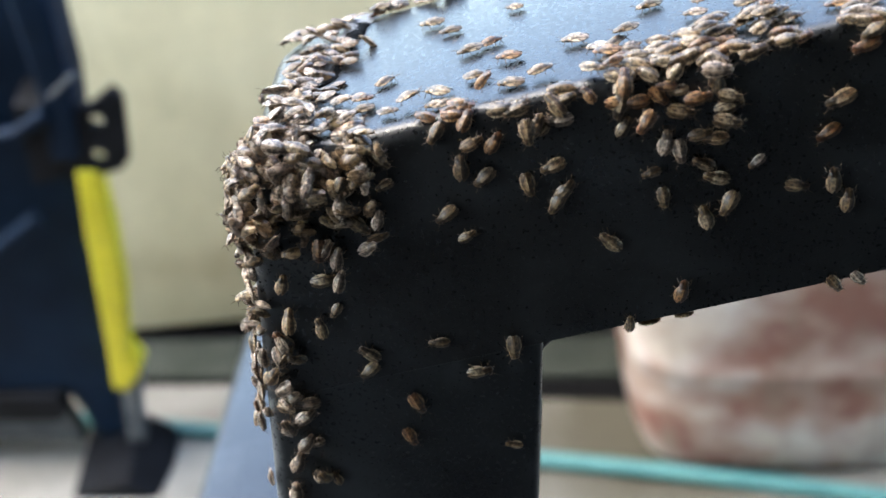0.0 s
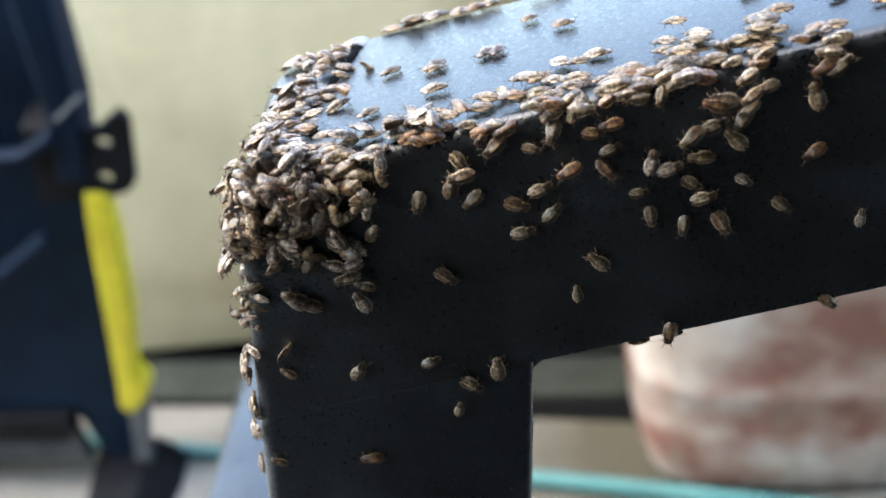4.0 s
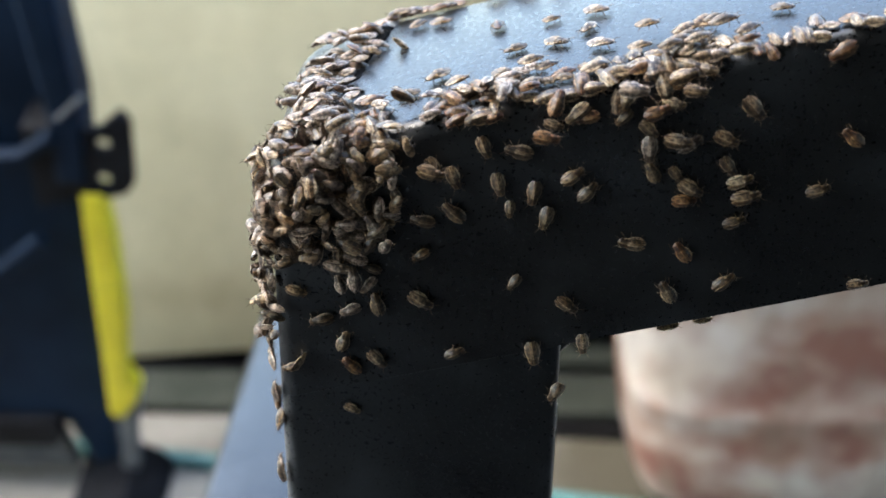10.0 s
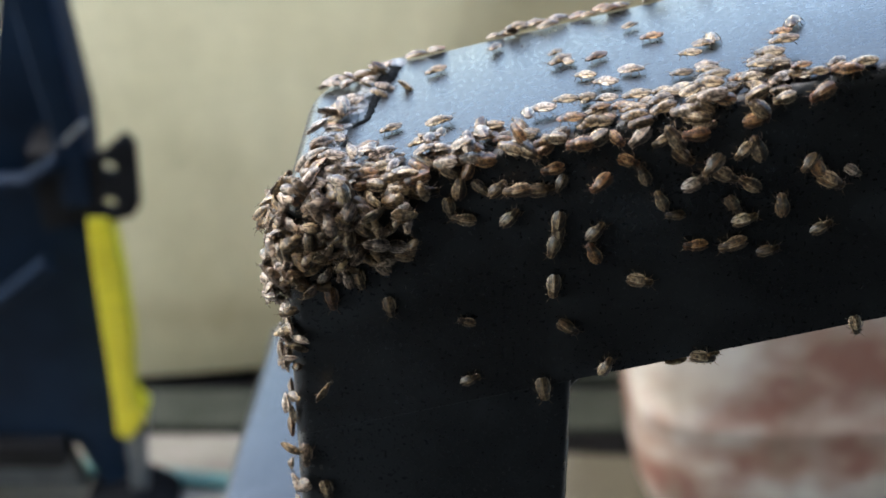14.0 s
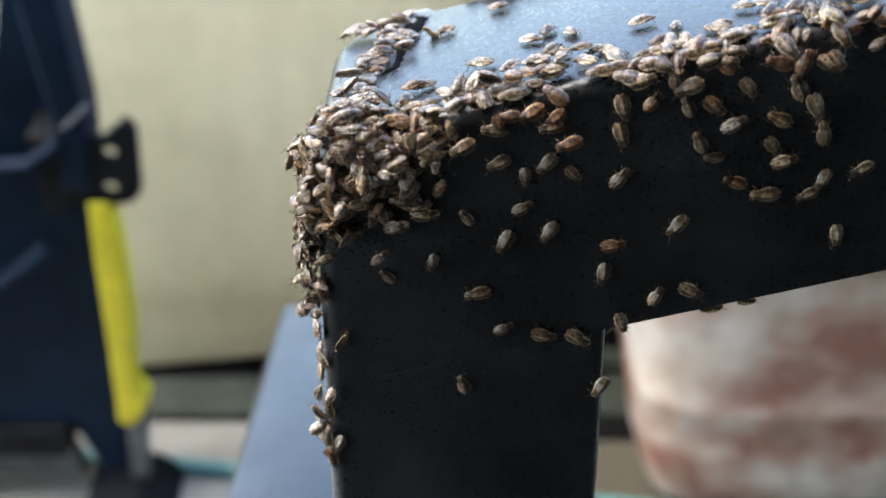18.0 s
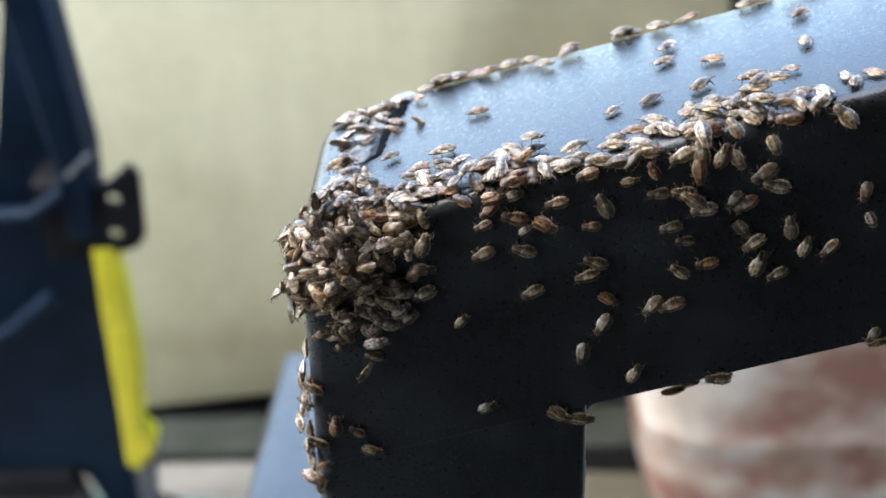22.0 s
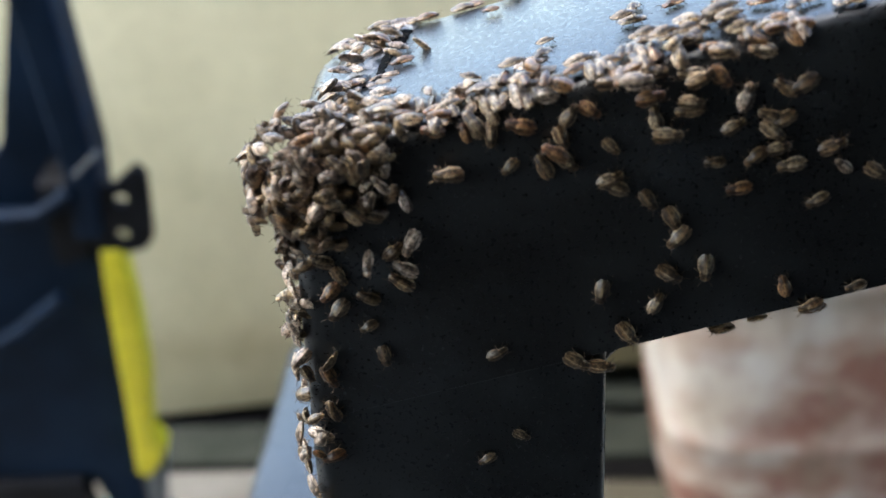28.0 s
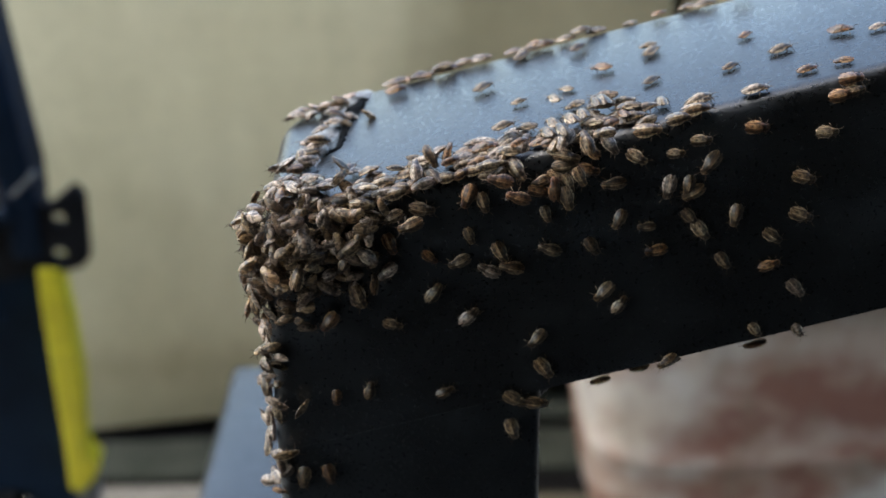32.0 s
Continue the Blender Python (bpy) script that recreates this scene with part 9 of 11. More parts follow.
    crawl((0, 36.2, 0, 26.7), (1, 34.1, 0.2, 26.5), (2, 33.4, 0.1, 28.8), (3, 30, 0.5, 26), (6, 23.8, 1, 25.3), (7, 21.8, 1.1, 25.1), (8, 18.5, 1.1, 25.1), (9, 17.7, 1.4, 24.6), (10, 15.6, 1.6, 24.4), (11, 32.6, 16.6, 29.4), (12, 33, 33.7, 29.7), (13, 32.7, 25.6, 29.6), (16, 37, 13.4, 30.6), (17, 28.8, 3.7, 27.6), (18, 22.4, 0, 25.4), (19, 42.3, 1.7, 31), (20, 31.2, 1.3, 28.2), (21, 37.9, 2, 29.9), (22, 30.9, 3.3, 28.1), (23.5, 32.9, 1.5, 28.6), (24, 29, 0, 27.2), (25, 28, 0, 26.9), (28, 33.2, -0.5, 12.9), (29, 27, -0.5, 17.3), (30, 26.7, -0.7, 19.3), (31, 27, -0.5, 17.3), (32, 25.6, -0.5, 13.7))
    crawl((0, 37.1, 2.1, 29.7), (1, 35.1, 2.5, 29.2), (2, 35.5, 4.4, 29.3), (3, 31, 3.2, 28.2), (6, 24.9, 4.3, 26.6), (7, 22.8, 4.7, 26.1), (8, 21.8, 5.7, 25.9), (9, 18.7, 5.4, 25.1), (10, 16.7, 5.8, 24.6), (11, 29.6, 21.5, 28.6), (12, 35.2, 45, 30.2), (13, 35.2, 45, 30.2), (16, 13.7, 0, 19.9), (17, 17.4, 1.3, 24.8), (18, 21, 7.2, 25.7), (19, 27.6, 15.5, 28.3), (20, 25.8, 14.5, 27.9), (21, 27.3, 20.9, 28.1), (22, 24.9, 16.7, 27.7), (23.5, 25.7, 13.5, 27.9), (24, 26.9, 17.2, 27.9), (25, 27.1, 17.8, 28.2), (28, 25.3, 20.5, 27.8), (29, 18.6, 0, 21.1), (30, 17.4, 4.1, 24.8), (31, 9.9, 4.4, 23), (32, 15.8, 2.2, 24.4))
    crawl((0, 43.4, 4.4, 31.2), (1, 40.9, 4.1, 30.6), (2, 41, 5.8, 30.6), (3, 36, 3.5, 29.4), (6, 28.6, 2.6, 27.6), (7, 26.2, 2.3, 27), (8, 22, 0, 25.1), (9, 21.3, 1.7, 25.8), (10, 18.8, 1.4, 25.2), (11, 34.3, 19.4, 29.8), (12, 42.6, 33.7, 32), (13, 35.4, 22.3, 30.3), (16, 36.1, 25.3, 30.4), (17, 36.1, 25.3, 30.4), (18, 21.3, 3, 25.8), (19, 40.7, 3.9, 30.6), (20, 35, 1.8, 29.2), (21, 41.3, 0, 30.4), (22, 36.3, 1.7, 29.5), (23.5, 37.3, 1.7, 29.7), (24, 35.1, 2.2, 29.2), (25, 29.5, 1, 27.8), (28, 13.8, 2.6, 23.9), (29, 35.1, -0.5, 26.3), (30, 28.6, 0, 27.4), (31, 13.9, 0.8, 23.9), (32, 20.9, 1.4, 25.7))
    crawl((0, 46.1, 4.1, 31.9), (1, 44.1, 3.7, 31.2), (2, 45.3, 4.2, 31.7), (3, 40.2, 2.9, 29.7), (6, 34.3, 1.6, 27.6), (7, 32.4, 1.2, 26.9), (8, 28, -0.7, 24.8), (9, 28.5, 0.4, 25.4), (10, 26.5, 0, 24.7), (11, 44.2, 14.7, 32.2), (12, 48.1, 25.7, 33.4), (13, 48.1, 25.7, 33.4), (16, 44.7, 14, 32.6), (17, 47.3, 14.6, 33), (18, 36.9, 3.4, 29.6), (19, 47, 2.5, 32.1), (20, 43.2, 1.8, 31.2), (21, 50.5, 2.2, 33), (22, 45.4, 0.9, 31.7), (23.5, 47, 0.3, 32.1), (24, 51.3, 1.7, 34), (25, 48.2, -0.5, 29.4), (28, 20.3, 3.5, 25.5), (29, 31.1, 0.2, 28.2), (30, 29.8, 0, 26.3), (31, 28.4, 0, 25.7), (32, 36.9, 2.8, 29.6))
    crawl((0, -11.9, 1.9, 17.5), (1, -12.7, 2, 17.3), (2, -11.9, 5.1, 17.5), (3, -14.3, 2.1, 16.9), (6, -16.7, 2.3, 16.4), (7, -17.5, 2.3, 16.2), (8, -13.1, 3.3, 17.3), (9, -19.1, 2.4, 15.8), (10, -19.9, 2.5, 15.6), (11, -13.6, 22.2, 17.9), (12, -10.1, 48.5, 19), (13, -17.4, 0, 15.8), (16, -19.2, 2.9, 15.7), (17, -18, 7.5, 16.1), (18, -18.6, 3.6, 15.9), (19, -13.4, -0.5, -1.2), (20, -24.7, -0.5, -0.5), (21, -22.8, -0.7, -17.6), (22, -27, -0.5, -21.1), (23.5, -22.9, 0.2, 13.7), (24, -19.3, 0.2, 15.7), (25, -20.3, 1.9, 12.4), (28, -21.3, 3.5, 14.4), (29, -22.2, 2.4, 11.9), (30, -21.5, 2.4, 15.2), (31, -24, 0.1, 12), (32, -23.5, 2.3, 13.3))
    crawl((0, 55.9, 0, 32.4), (1, 54.9, 0.1, 32.3), (2, 52.3, 0, 33.3), (3, 52.9, 0.3, 32.1), (6, 49.8, 0.6, 31.9), (7, 48.8, 0.7, 31.8), (8, 49.4, 0, 32.3), (9, 46.8, 0.9, 31.6), (10, 45.8, 1, 31.5), (11, 48.6, 0.8, 32.5), (12, 43.8, 1.2, 31.3), (13, 55.7, -0.5, -5.4), (16, 55.7, -0.5, -5.4), (17, 46, -0.7, 5.9), (18, 46.5, -0.5, 0.3), (20, 46.5, -0.5, 0.3), (21, 48.8, -0.7, 10.2), (22, 45.2, -0.5, 10.9), (23.5, 54.9, -0.5, 23), (24, 53.7, -0.7, 30.6), (25, 44.2, 3, 31.4), (28, 34, 1.6, 28.9), (29, 26, 3.7, 26.9), (30, 28.9, 1.4, 27.6), (31, 27.1, 0, 27.1), (32, 54.9, -0.5, 26.7))
    crawl((0, 24, 0.1, 26.4), (1, 23, 0.1, 26.1), (2, 13.6, 1.9, 23.9), (3, 20.9, 0.1, 25.5), (6, 17.8, 0.1, 24.6), (7, 16.8, 0, 24.4), (8, 18.4, 0.2, 25), (9, 14.7, 0, 23.8), (10, 13.7, 0, 23.5), (11, 9, 0, 21), (12, 11.6, 0, 22.9), (13, 10.6, 0, 22.6), (16, 14.8, -0.5, -16.9), (17, 14.4, -0.7, -5.8), (18, 17.1, -0.5, -14.1), (19, 19.7, -0.5, -14.5), (20, 1.2, 4.7, 20.8), (21, 18.4, 6.1, 25), (22, 21.6, 0.9, 25.8), (23.5, 27.3, 2.1, 27.2), (24, 22.7, 2.8, 26.1), (25, 19.4, 0, 23.5), (28, -0.9, 1.2, 20.3), (29, 6, 2.7, 22), (30, 3.9, 2.4, 21.5), (31, -5.1, 0, 18.2), (32, 3.2, 2, 21.3))
    crawl((0, -12.1, 0, 16.8), (1, -12.1, 0, 16.8), (2, -6.4, 0, 18.9), (3, -12.9, 0, 16.6), (6, -13.6, 0, 16.4), (7, -13.6, 0, 16.4), (8, -10, 0, 17.8), (9, -14.4, 0, 16.2), (10, -14.4, 0, 16.2), (11, -15.2, 0.2, 16.7), (12, -15.1, 0, 16), (13, -15.1, 0, 16), (16, -5.5, -0.5, -40.1), (17, -0.6, -0.7, -28.3), (18, -6, -0.5, -24.9), (19, -8.1, -0.5, -18.3), (20, -8.5, -0.5, -16.1), (21, -23.1, -0.7, -31.7), (22, -18, -0.5, -22.6), (23.5, -12.7, -0.5, -25.5), (24, -14.4, -0.7, -9.7), (25, -21.5, -0.5, -14.3), (28, -15.6, -0.5, -15), (29, -19.9, -0.5, -15.3), (30, -22.4, -0.7, -19.3), (31, -18.3, 3.8, 12.7), (32, -18, 1.8, 15))
    crawl((0, 23.7, 0.3, 26.4), (1, 22.8, 0.3, 25.9), (2, 11.3, 2.6, 23.3), (3, 21.1, 0.2, 24.8), (6, 18.5, 0.2, 23.3), (7, 17.7, 0.1, 22.7), (8, 18.9, 0, 24.9), (9, 15.9, 0.1, 21.7), (10, 15.1, 0.1, 21.2), (11, 13.5, -0.7, 19.2), (12, 13.4, 0, 20.1), (13, 12.5, 0, 19.6), (16, 10, -0.5, -37.1), (17, 10.2, -0.7, -15.6), (18, 15.4, -0.5, -25.3), (19, 8.7, -0.5, -33.9), (20, -3.2, 3.5, 19.7), (21, 4.9, 3.4, 21.7), (22, 8.3, 0.9, 22.5), (23.5, 4, 2.8, 21.5), (24, 5.4, 2.7, 21.8), (25, -8.6, 0, 18.2), (28, -5.5, 2.5, 19.1), (29, 6.1, 11.8, 23), (30, 14.2, 17.8, 24.8), (31, 10.6, 8.8, 24.1), (32, 9.8, 6.2, 23.9))
    crawl((0, -11.5, 0, 15.7), (1, -11.5, 0, 15.7), (2, -5.3, 1, 19.2), (3, -11.4, 0.1, 16.1), (6, -11.3, 0.1, 16.5), (7, -11.3, 0.1, 16.5), (8, -1.7, 2, 20.9), (9, -11.2, 0.2, 16.9), (10, -11.2, 0.2, 16.9), (11, -4.2, 2, 19.5), (12, -11.1, 0.2, 17.3), (13, -11.1, 0.2, 17.3), (16, -10.9, 0.3, 17.8), (17, -1.3, -0.7, 11.1), (18, -4, -0.5, -9.1), (19, -6.8, -0.5, -4.2), (20, -6.7, -0.5, -2), (21, -8.8, -0.7, 3.5), (22, -11.7, -0.5, 0.8), (23.5, -9.9, -0.5, 1.4), (24, -12.1, -0.7, 1.4), (25, -9.2, -0.5, -1), (28, -12.7, -0.5, -3.6), (29, -16.7, 3.2, 16.4), (30, -12.2, 2.5, 17.5), (31, -12, 5.7, 17.5), (32, -5.1, 2.9, 19.2))
    crawl((0, 12.9, 0, 19.7), (1, 11.8, 0.1, 19.7), (2, 3.9, 1, 21.5), (3, 9.6, 0.2, 19.6), (6, 6.3, 0.4, 19.6), (7, 5.2, 0.5, 19.6), (8, 11.3, 0, 22.8), (9, 3.1, 0.6, 19.5), (10, 2, 0.7, 19.5), (11, -0.6, 0, 20.1), (12, -0.2, 0.8, 19.5), (13, -1.3, 0.9, 19.5), (16, -4.6, 1.1, 19.4), (17, 3.5, -0.7, -2.8), (18, 5.8, -0.5, -16.2), (19, 9, -0.5, -1.2), (20, 3.9, -0.5, -9.1), (21, 1, -0.7, -16.8), (22, 14.2, -0.5, -17.5), (29, 14.2, -0.5, -17.5), (30, 14, -0.7, -17), (31, 14.2, -0.5, -17.5), (32, 14.2, -0.5, -17.5))
    crawl((0, -19.5, 3.2, 13.6), (1, -19.5, 3.2, 13.6), (2, -14.5, 4.9, 16.9), (3, -19.5, 3.2, 13.6), (7, -19.5, 3.2, 13.6), (8, -13.4, 7.4, 17.2), (9, -19.5, 3.2, 13.6), (10, -19.5, 3.2, 13.6), (11, -18.5, 4.2, 15.9), (12, -19.5, 3.2, 13.6), (16, -19.5, 3.2, 13.6), (17, -9.4, 43.3, 19), (18, -17, 33.4, 17.3), (19, -11.9, 21.3, 18.6), (20, -11.6, 24.4, 18.6), (21, -11.1, 28.4, 18.5), (22, -14.3, 20, 18), (23.5, -18.4, 3.9, 12.6), (24, -17.9, 3.1, 16.1), (25, -23.3, 2.2, 12.9), (28, -19, 2.8, 13.5), (29, -21.5, 7.5, 15.2), (30, -18.6, 5.1, 15.9), (31, -15.7, 2.3, 16.6), (32, -6.1, 0.4, 19))
    crawl((0, 37.7, 4.9, 29.8), (1, 36.9, 4.6, 29.4), (2, 37.3, 3.7, 29.7), (3, 35.4, 4.1, 28.6), (6, 33.1, 3.3, 27.3), (7, 32.3, 3, 26.9), (8, 27.2, 5.3, 27.2), (9, 30.8, 2.5, 26.1), (10, 30, 2.2, 25.7), (11, 34, -0.7, 17.9), (12, 28.5, 1.6, 24.9), (13, 27.7, 1.4, 24.5), (16, 25.4, 0.5, 23.2), (17, 24.9, 0, 24.5), (18, 23.9, 0, 22.4), (19, 37.8, -0.5, 0.3), (20, 38.8, -0.5, 8.4), (21, 37.9, -0.7, 12), (22, 38.8, -0.5, 8.4), (23.5, 46.5, 4.4, 32), (24, 49.6, 3.2, 32.8), (25, 39.9, 4.3, 30.4), (28, 18.2, 0.6, 25), (29, 24.9, 3.8, 26.7), (30, 25, 0, 26.6), (31, 22.7, 0, 22.1), (32, 21.5, 7.4, 25.8))
    crawl((0, 54.1, 3.3, 33.9), (1, 53.2, 3.1, 33.6), (2, 50.5, 2.3, 33.8), (3, 51.3, 2.8, 33), (6, 48.6, 2.2, 32.2), (7, 47.6, 2, 31.9), (8, 49.6, 1.5, 32.8), (9, 45.8, 1.6, 31.4), (10, 44.9, 1.5, 31.1), (11, 48.4, 1, 32.5), (12, 43, 1.1, 30.5), (13, 42.1, 0.9, 30.2), (16, 39.3, 0.4, 29.4), (17, 43.6, 0, 30.9), (18, 37.5, 0, 28.8), (19, 56.6, -0.5, -4), (20, 56.6, -0.5, -4), (21, 62.1, -0.7, 4.8), (22, 56.6, -0.5, -4), (23.5, 56.6, -0.5, -4), (24, 48.6, -0.7, 10), (25, 56.6, -0.5, -4), (28, 47.8, -0.5, -6.1), (29, 28.6, -0.5, -11.6), (30, 23.6, -0.7, 5.6), (31, 13.3, 3.8, 23.8), (32, 19.4, 3.1, 25.3))
    crawl((0, -11.9, 1.2, 17.6), (1, -11.9, 1.2, 17.6), (2, -6.4, 2.7, 18.9), (3, -12.8, 1, 17.2), (6, -13.7, 0.8, 16.9), (7, -13.7, 0.8, 16.9), (8, -11, 1, 17.8), (9, -14.6, 0.6, 16.6), (11, -14.6, 0.6, 16.6), (12, -15.6, 0.4, 16.2), (13, -15.6, 0.4, 16.2), (16, -16.8, 0.1, 15.7), (17, -15.6, 0.4, 16.6), (18, -17.4, 0, 15.5), (19, -8.1, 48.5, 19.5), (20, -10.2, 43.8, 19), (21, -12.8, 49, 18.1), (22, -10.2, 43.8, 19), (23.5, -13, 4.9, 17.3), (24, -10.5, 4.4, 17.9), (25, -14.7, 3.5, 16.9), (28, -14.5, 1.6, 16.9), (29, -6.8, -0.5, 17.8), (30, 1.7, 0, 20.2), (31, -12.8, 2, 17.3), (32, -2.3, -0.5, 8.2))
    crawl((0, 26.3, 4.5, 27), (1, 24.8, 4.5, 26.6), (2, 9.1, 8, 23.6), (3, 21.8, 4.4, 25.9), (6, 17.2, 4.3, 24.8), (7, 15.7, 4.2, 24.4), (8, 14.2, 5.9, 24), (9, 12.7, 4.2, 23.6), (10, 11.2, 4.1, 23.3), (11, 4.6, 5.2, 22.4), (12, 8.2, 4, 22.5), (13, 6.7, 4, 22.2), (16, 2.1, 3.9, 21), (17, 5.7, 5.5, 21.9), (18, -0.9, 3.8, 20.3), (19, 12.4, 32, 24.6), (20, 0.1, 0, 19.6), (21, 6.3, 0, 22.1), (22, 13.4, 2.5, 23.8), (23.5, 27.4, 2.3, 27.3), (24, 17.4, 2.6, 24.8), (25, 7.6, 0.3, 22.4), (28, -5.1, 1.8, 19.2), (29, 5.3, 4.3, 21.8), (30, 7, 1.8, 22.2), (31, 11, -0.5, 23), (32, 7.6, -0.5, 21.3))
    crawl((0, -20, 2.8, 12.3), (1, -20, 2.8, 12.3), (2, -13.7, 2.9, 17.1), (3, -20, 2.8, 12.3), (7, -20, 2.8, 12.3), (8, -14.2, 5.3, 17), (9, -20, 2.8, 12.3), (10, -20, 2.8, 12.3), (11, -19.8, 4.7, 15.6), (12, -20, 2.8, 12.3), (16, -20, 2.8, 12.3), (17, -19.2, 4.5, 15.7), (18, -20, 2.8, 12.3), (19, -20, 2.8, 12.3), (20, -24.8, -0.5, -6.8), (21, -22, -0.7, -6.6), (22, -27, -0.5, -11.3), (23.5, -24, 2, 14.4), (24, -20.7, 3.3, 15.4), (25, -21, 1, 12.1), (28, -23.8, 3.5, 11.1), (29, -24, 3.8, 12.2), (30, -23.3, 3.1, 14.7), (31, -24, 1.1, 11.9), (32, -24, 1.2, 12.9))
    crawl((0, 29, 0, 23.8), (1, 27.7, 0, 23.5), (2, 24.7, -0.7, 19.6), (3, 25.2, 0, 22.8), (6, 21.4, 0, 21.9), (7, 20.1, 0, 21.6), (8, 20.1, 0, 21.6), (9, 17.6, 0, 20.9), (10, 16.4, 0, 20.6), (11, 16.4, 0, 20.6), (12, 13.8, 0, 20), (13, 12.6, 0, 19.6), (16, 8.8, 0, 18.7), (17, 12.4, 0.9, 23.6), (18, 6.2, 0, 18), (19, 5, 0, 17.7), (20, 3.7, 0, 17.4), (21, 15.9, -0.7, 10.2), (22, 17.6, -0.5, 3.1), (23.5, 21.7, -0.5, 0.7), (24, 16.9, -0.7, -1.6), (25, 34.1, -0.5, -10.7), (28, 38.3, -0.5, -5.8), (29, 37.3, -0.5, -2.4), (30, 41.3, -0.7, 6.4), (31, 41.1, -0.5, 2.7), (32, 48.7, -0.5, 5.6))
    crawl((0, -22.4, 0.7, 13.5), (1, -22.4, 0.7, 13.5), (2, -14, 0, 16.7), (3, -22.4, 0.7, 13.5), (7, -22.4, 0.7, 13.5), (8, -13.6, 0, 16), (9, -22.4, 0.7, 13.5), (10, -22.4, 0.7, 13.5), (11, -21.6, 0, 14.9), (12, -22.4, 0.7, 13.5), (16, -22.4, 0.7, 13.5), (17, -18.6, 0, 14.3), (18, -22.4, 0.7, 13.5), (20, -22.4, 0.7, 13.5), (21, -21.3, -0.7, -2.9), (22, -27, -0.5, -29.2), (23.5, -25.1, -0.5, -30.6), (24, -25.1, -0.5, -30.6), (25, -27, -0.5, -23), (28, -23.1, -0.5, -23.6), (29, -27, -0.5, -23.5), (30, -25.2, -0.7, -26), (31, -21.8, 1.8, 12.2), (32, -23.2, 3, 14.5))
    crawl((0, 24.5, 0, 25.3), (1, 23.2, 0.1, 25), (2, 7, 0.9, 22.2), (3, 20.5, 0.2, 24.5), (6, 16.5, 0.4, 23.7), (7, 15.1, 0.4, 23.4), (8, 13.8, 0.5, 23.9), (9, 12.4, 0.5, 22.9), (10, 11.1, 0.6, 22.6), (11, 7.9, 0, 20.4), (12, 8.4, 0.7, 22.1), (13, 7.1, 0.8, 21.8), (16, 3.1, 1, 21), (17, 6.3, 1.9, 22), (18, 0.4, 1.1, 20.4), (19, -1, 1.1, 20.2), (20, -2.3, 1.2, 19.9), (21, 5, 27.8, 22.5), (22, 11.4, 44.2, 24.3), (23.5, 9.4, 2.3, 22.8), (24, 8.7, 6.2, 23.5), (25, 4.8, 7.5, 21.7), (28, -4, 6.3, 19.5), (29, -13, 0, 15.7), (30, -6, -0.7, 11.7), (31, -3.9, -0.5, -1.1), (32, -1.7, -0.5, 2.3))
    crawl((0, 35.9, 0, 29.1), (1, 35.9, 0, 29.1), (2, 37.5, 2.4, 29.8), (3, 35, 0.4, 28.9), (6, 34, 0.9, 28.7), (7, 34, 0.9, 28.7), (8, 29.7, 5.1, 27.9), (9, 33.1, 1.3, 28.6), (10, 33.1, 1.3, 28.6), (11, 39.6, 2, 30.3), (12, 32.2, 1.7, 28.4), (13, 32.2, 1.7, 28.4), (16, 30.9, 2.3, 28.1), (17, 33.6, 0, 27.2), (18, 30.3, 2.6, 28), (19, 30.3, 2.6, 28), (20, 29.7, 2.9, 27.9), (21, 36.4, 26.8, 30.3), (22, 30.5, 37.1, 29.1), (23.5, 33.9, 30.5, 29.9), (24, 33, 36.9, 29.5), (25, 39.5, 37, 31.3), (28, 16, 0, 23.6), (29, 21.7, 3.4, 25.9), (30, 22.6, 2.7, 26.1), (31, 21, 0, 25.3), (32, 23.9, 4.1, 26.4))
    crawl((0, 35.7, 2.5, 29.3), (1, 35.3, 2.8, 29.2), (2, 36.3, 3.5, 29.5), (3, 34.5, 3.2, 29), (6, 33.4, 4, 28.7), (7, 33, 4.2, 28.6), (8, 33.2, 11.5, 29.5), (9, 32.2, 4.8, 28.4), (10, 31.9, 5, 28.4), (11, 34.4, 6.5, 29.8), (12, 31.1, 5.5, 28.2), (13, 30.7, 5.8, 28.1), (16, 29.5, 6.5, 27.8), (17, 26.9, 5.6, 27.2), (18, 28.8, 7, 27.6), (19, 28.4, 7.2, 27.5), (20, 28, 7.5, 27.4), (21, 33.7, 22.5, 29.6), (22, 29.1, 31, 28.7), (23.5, 26, 27.6, 27.9), (24, 21.8, 48.1, 26.7), (25, 22.4, 22.1, 27), (28, 20.2, 23.6, 26.5), (29, 13.9, 28.8, 24.9), (30, 22, 21.8, 26.7), (31, 20.2, 16.5, 26.5), (32, 20.5, 14.5, 26.6))
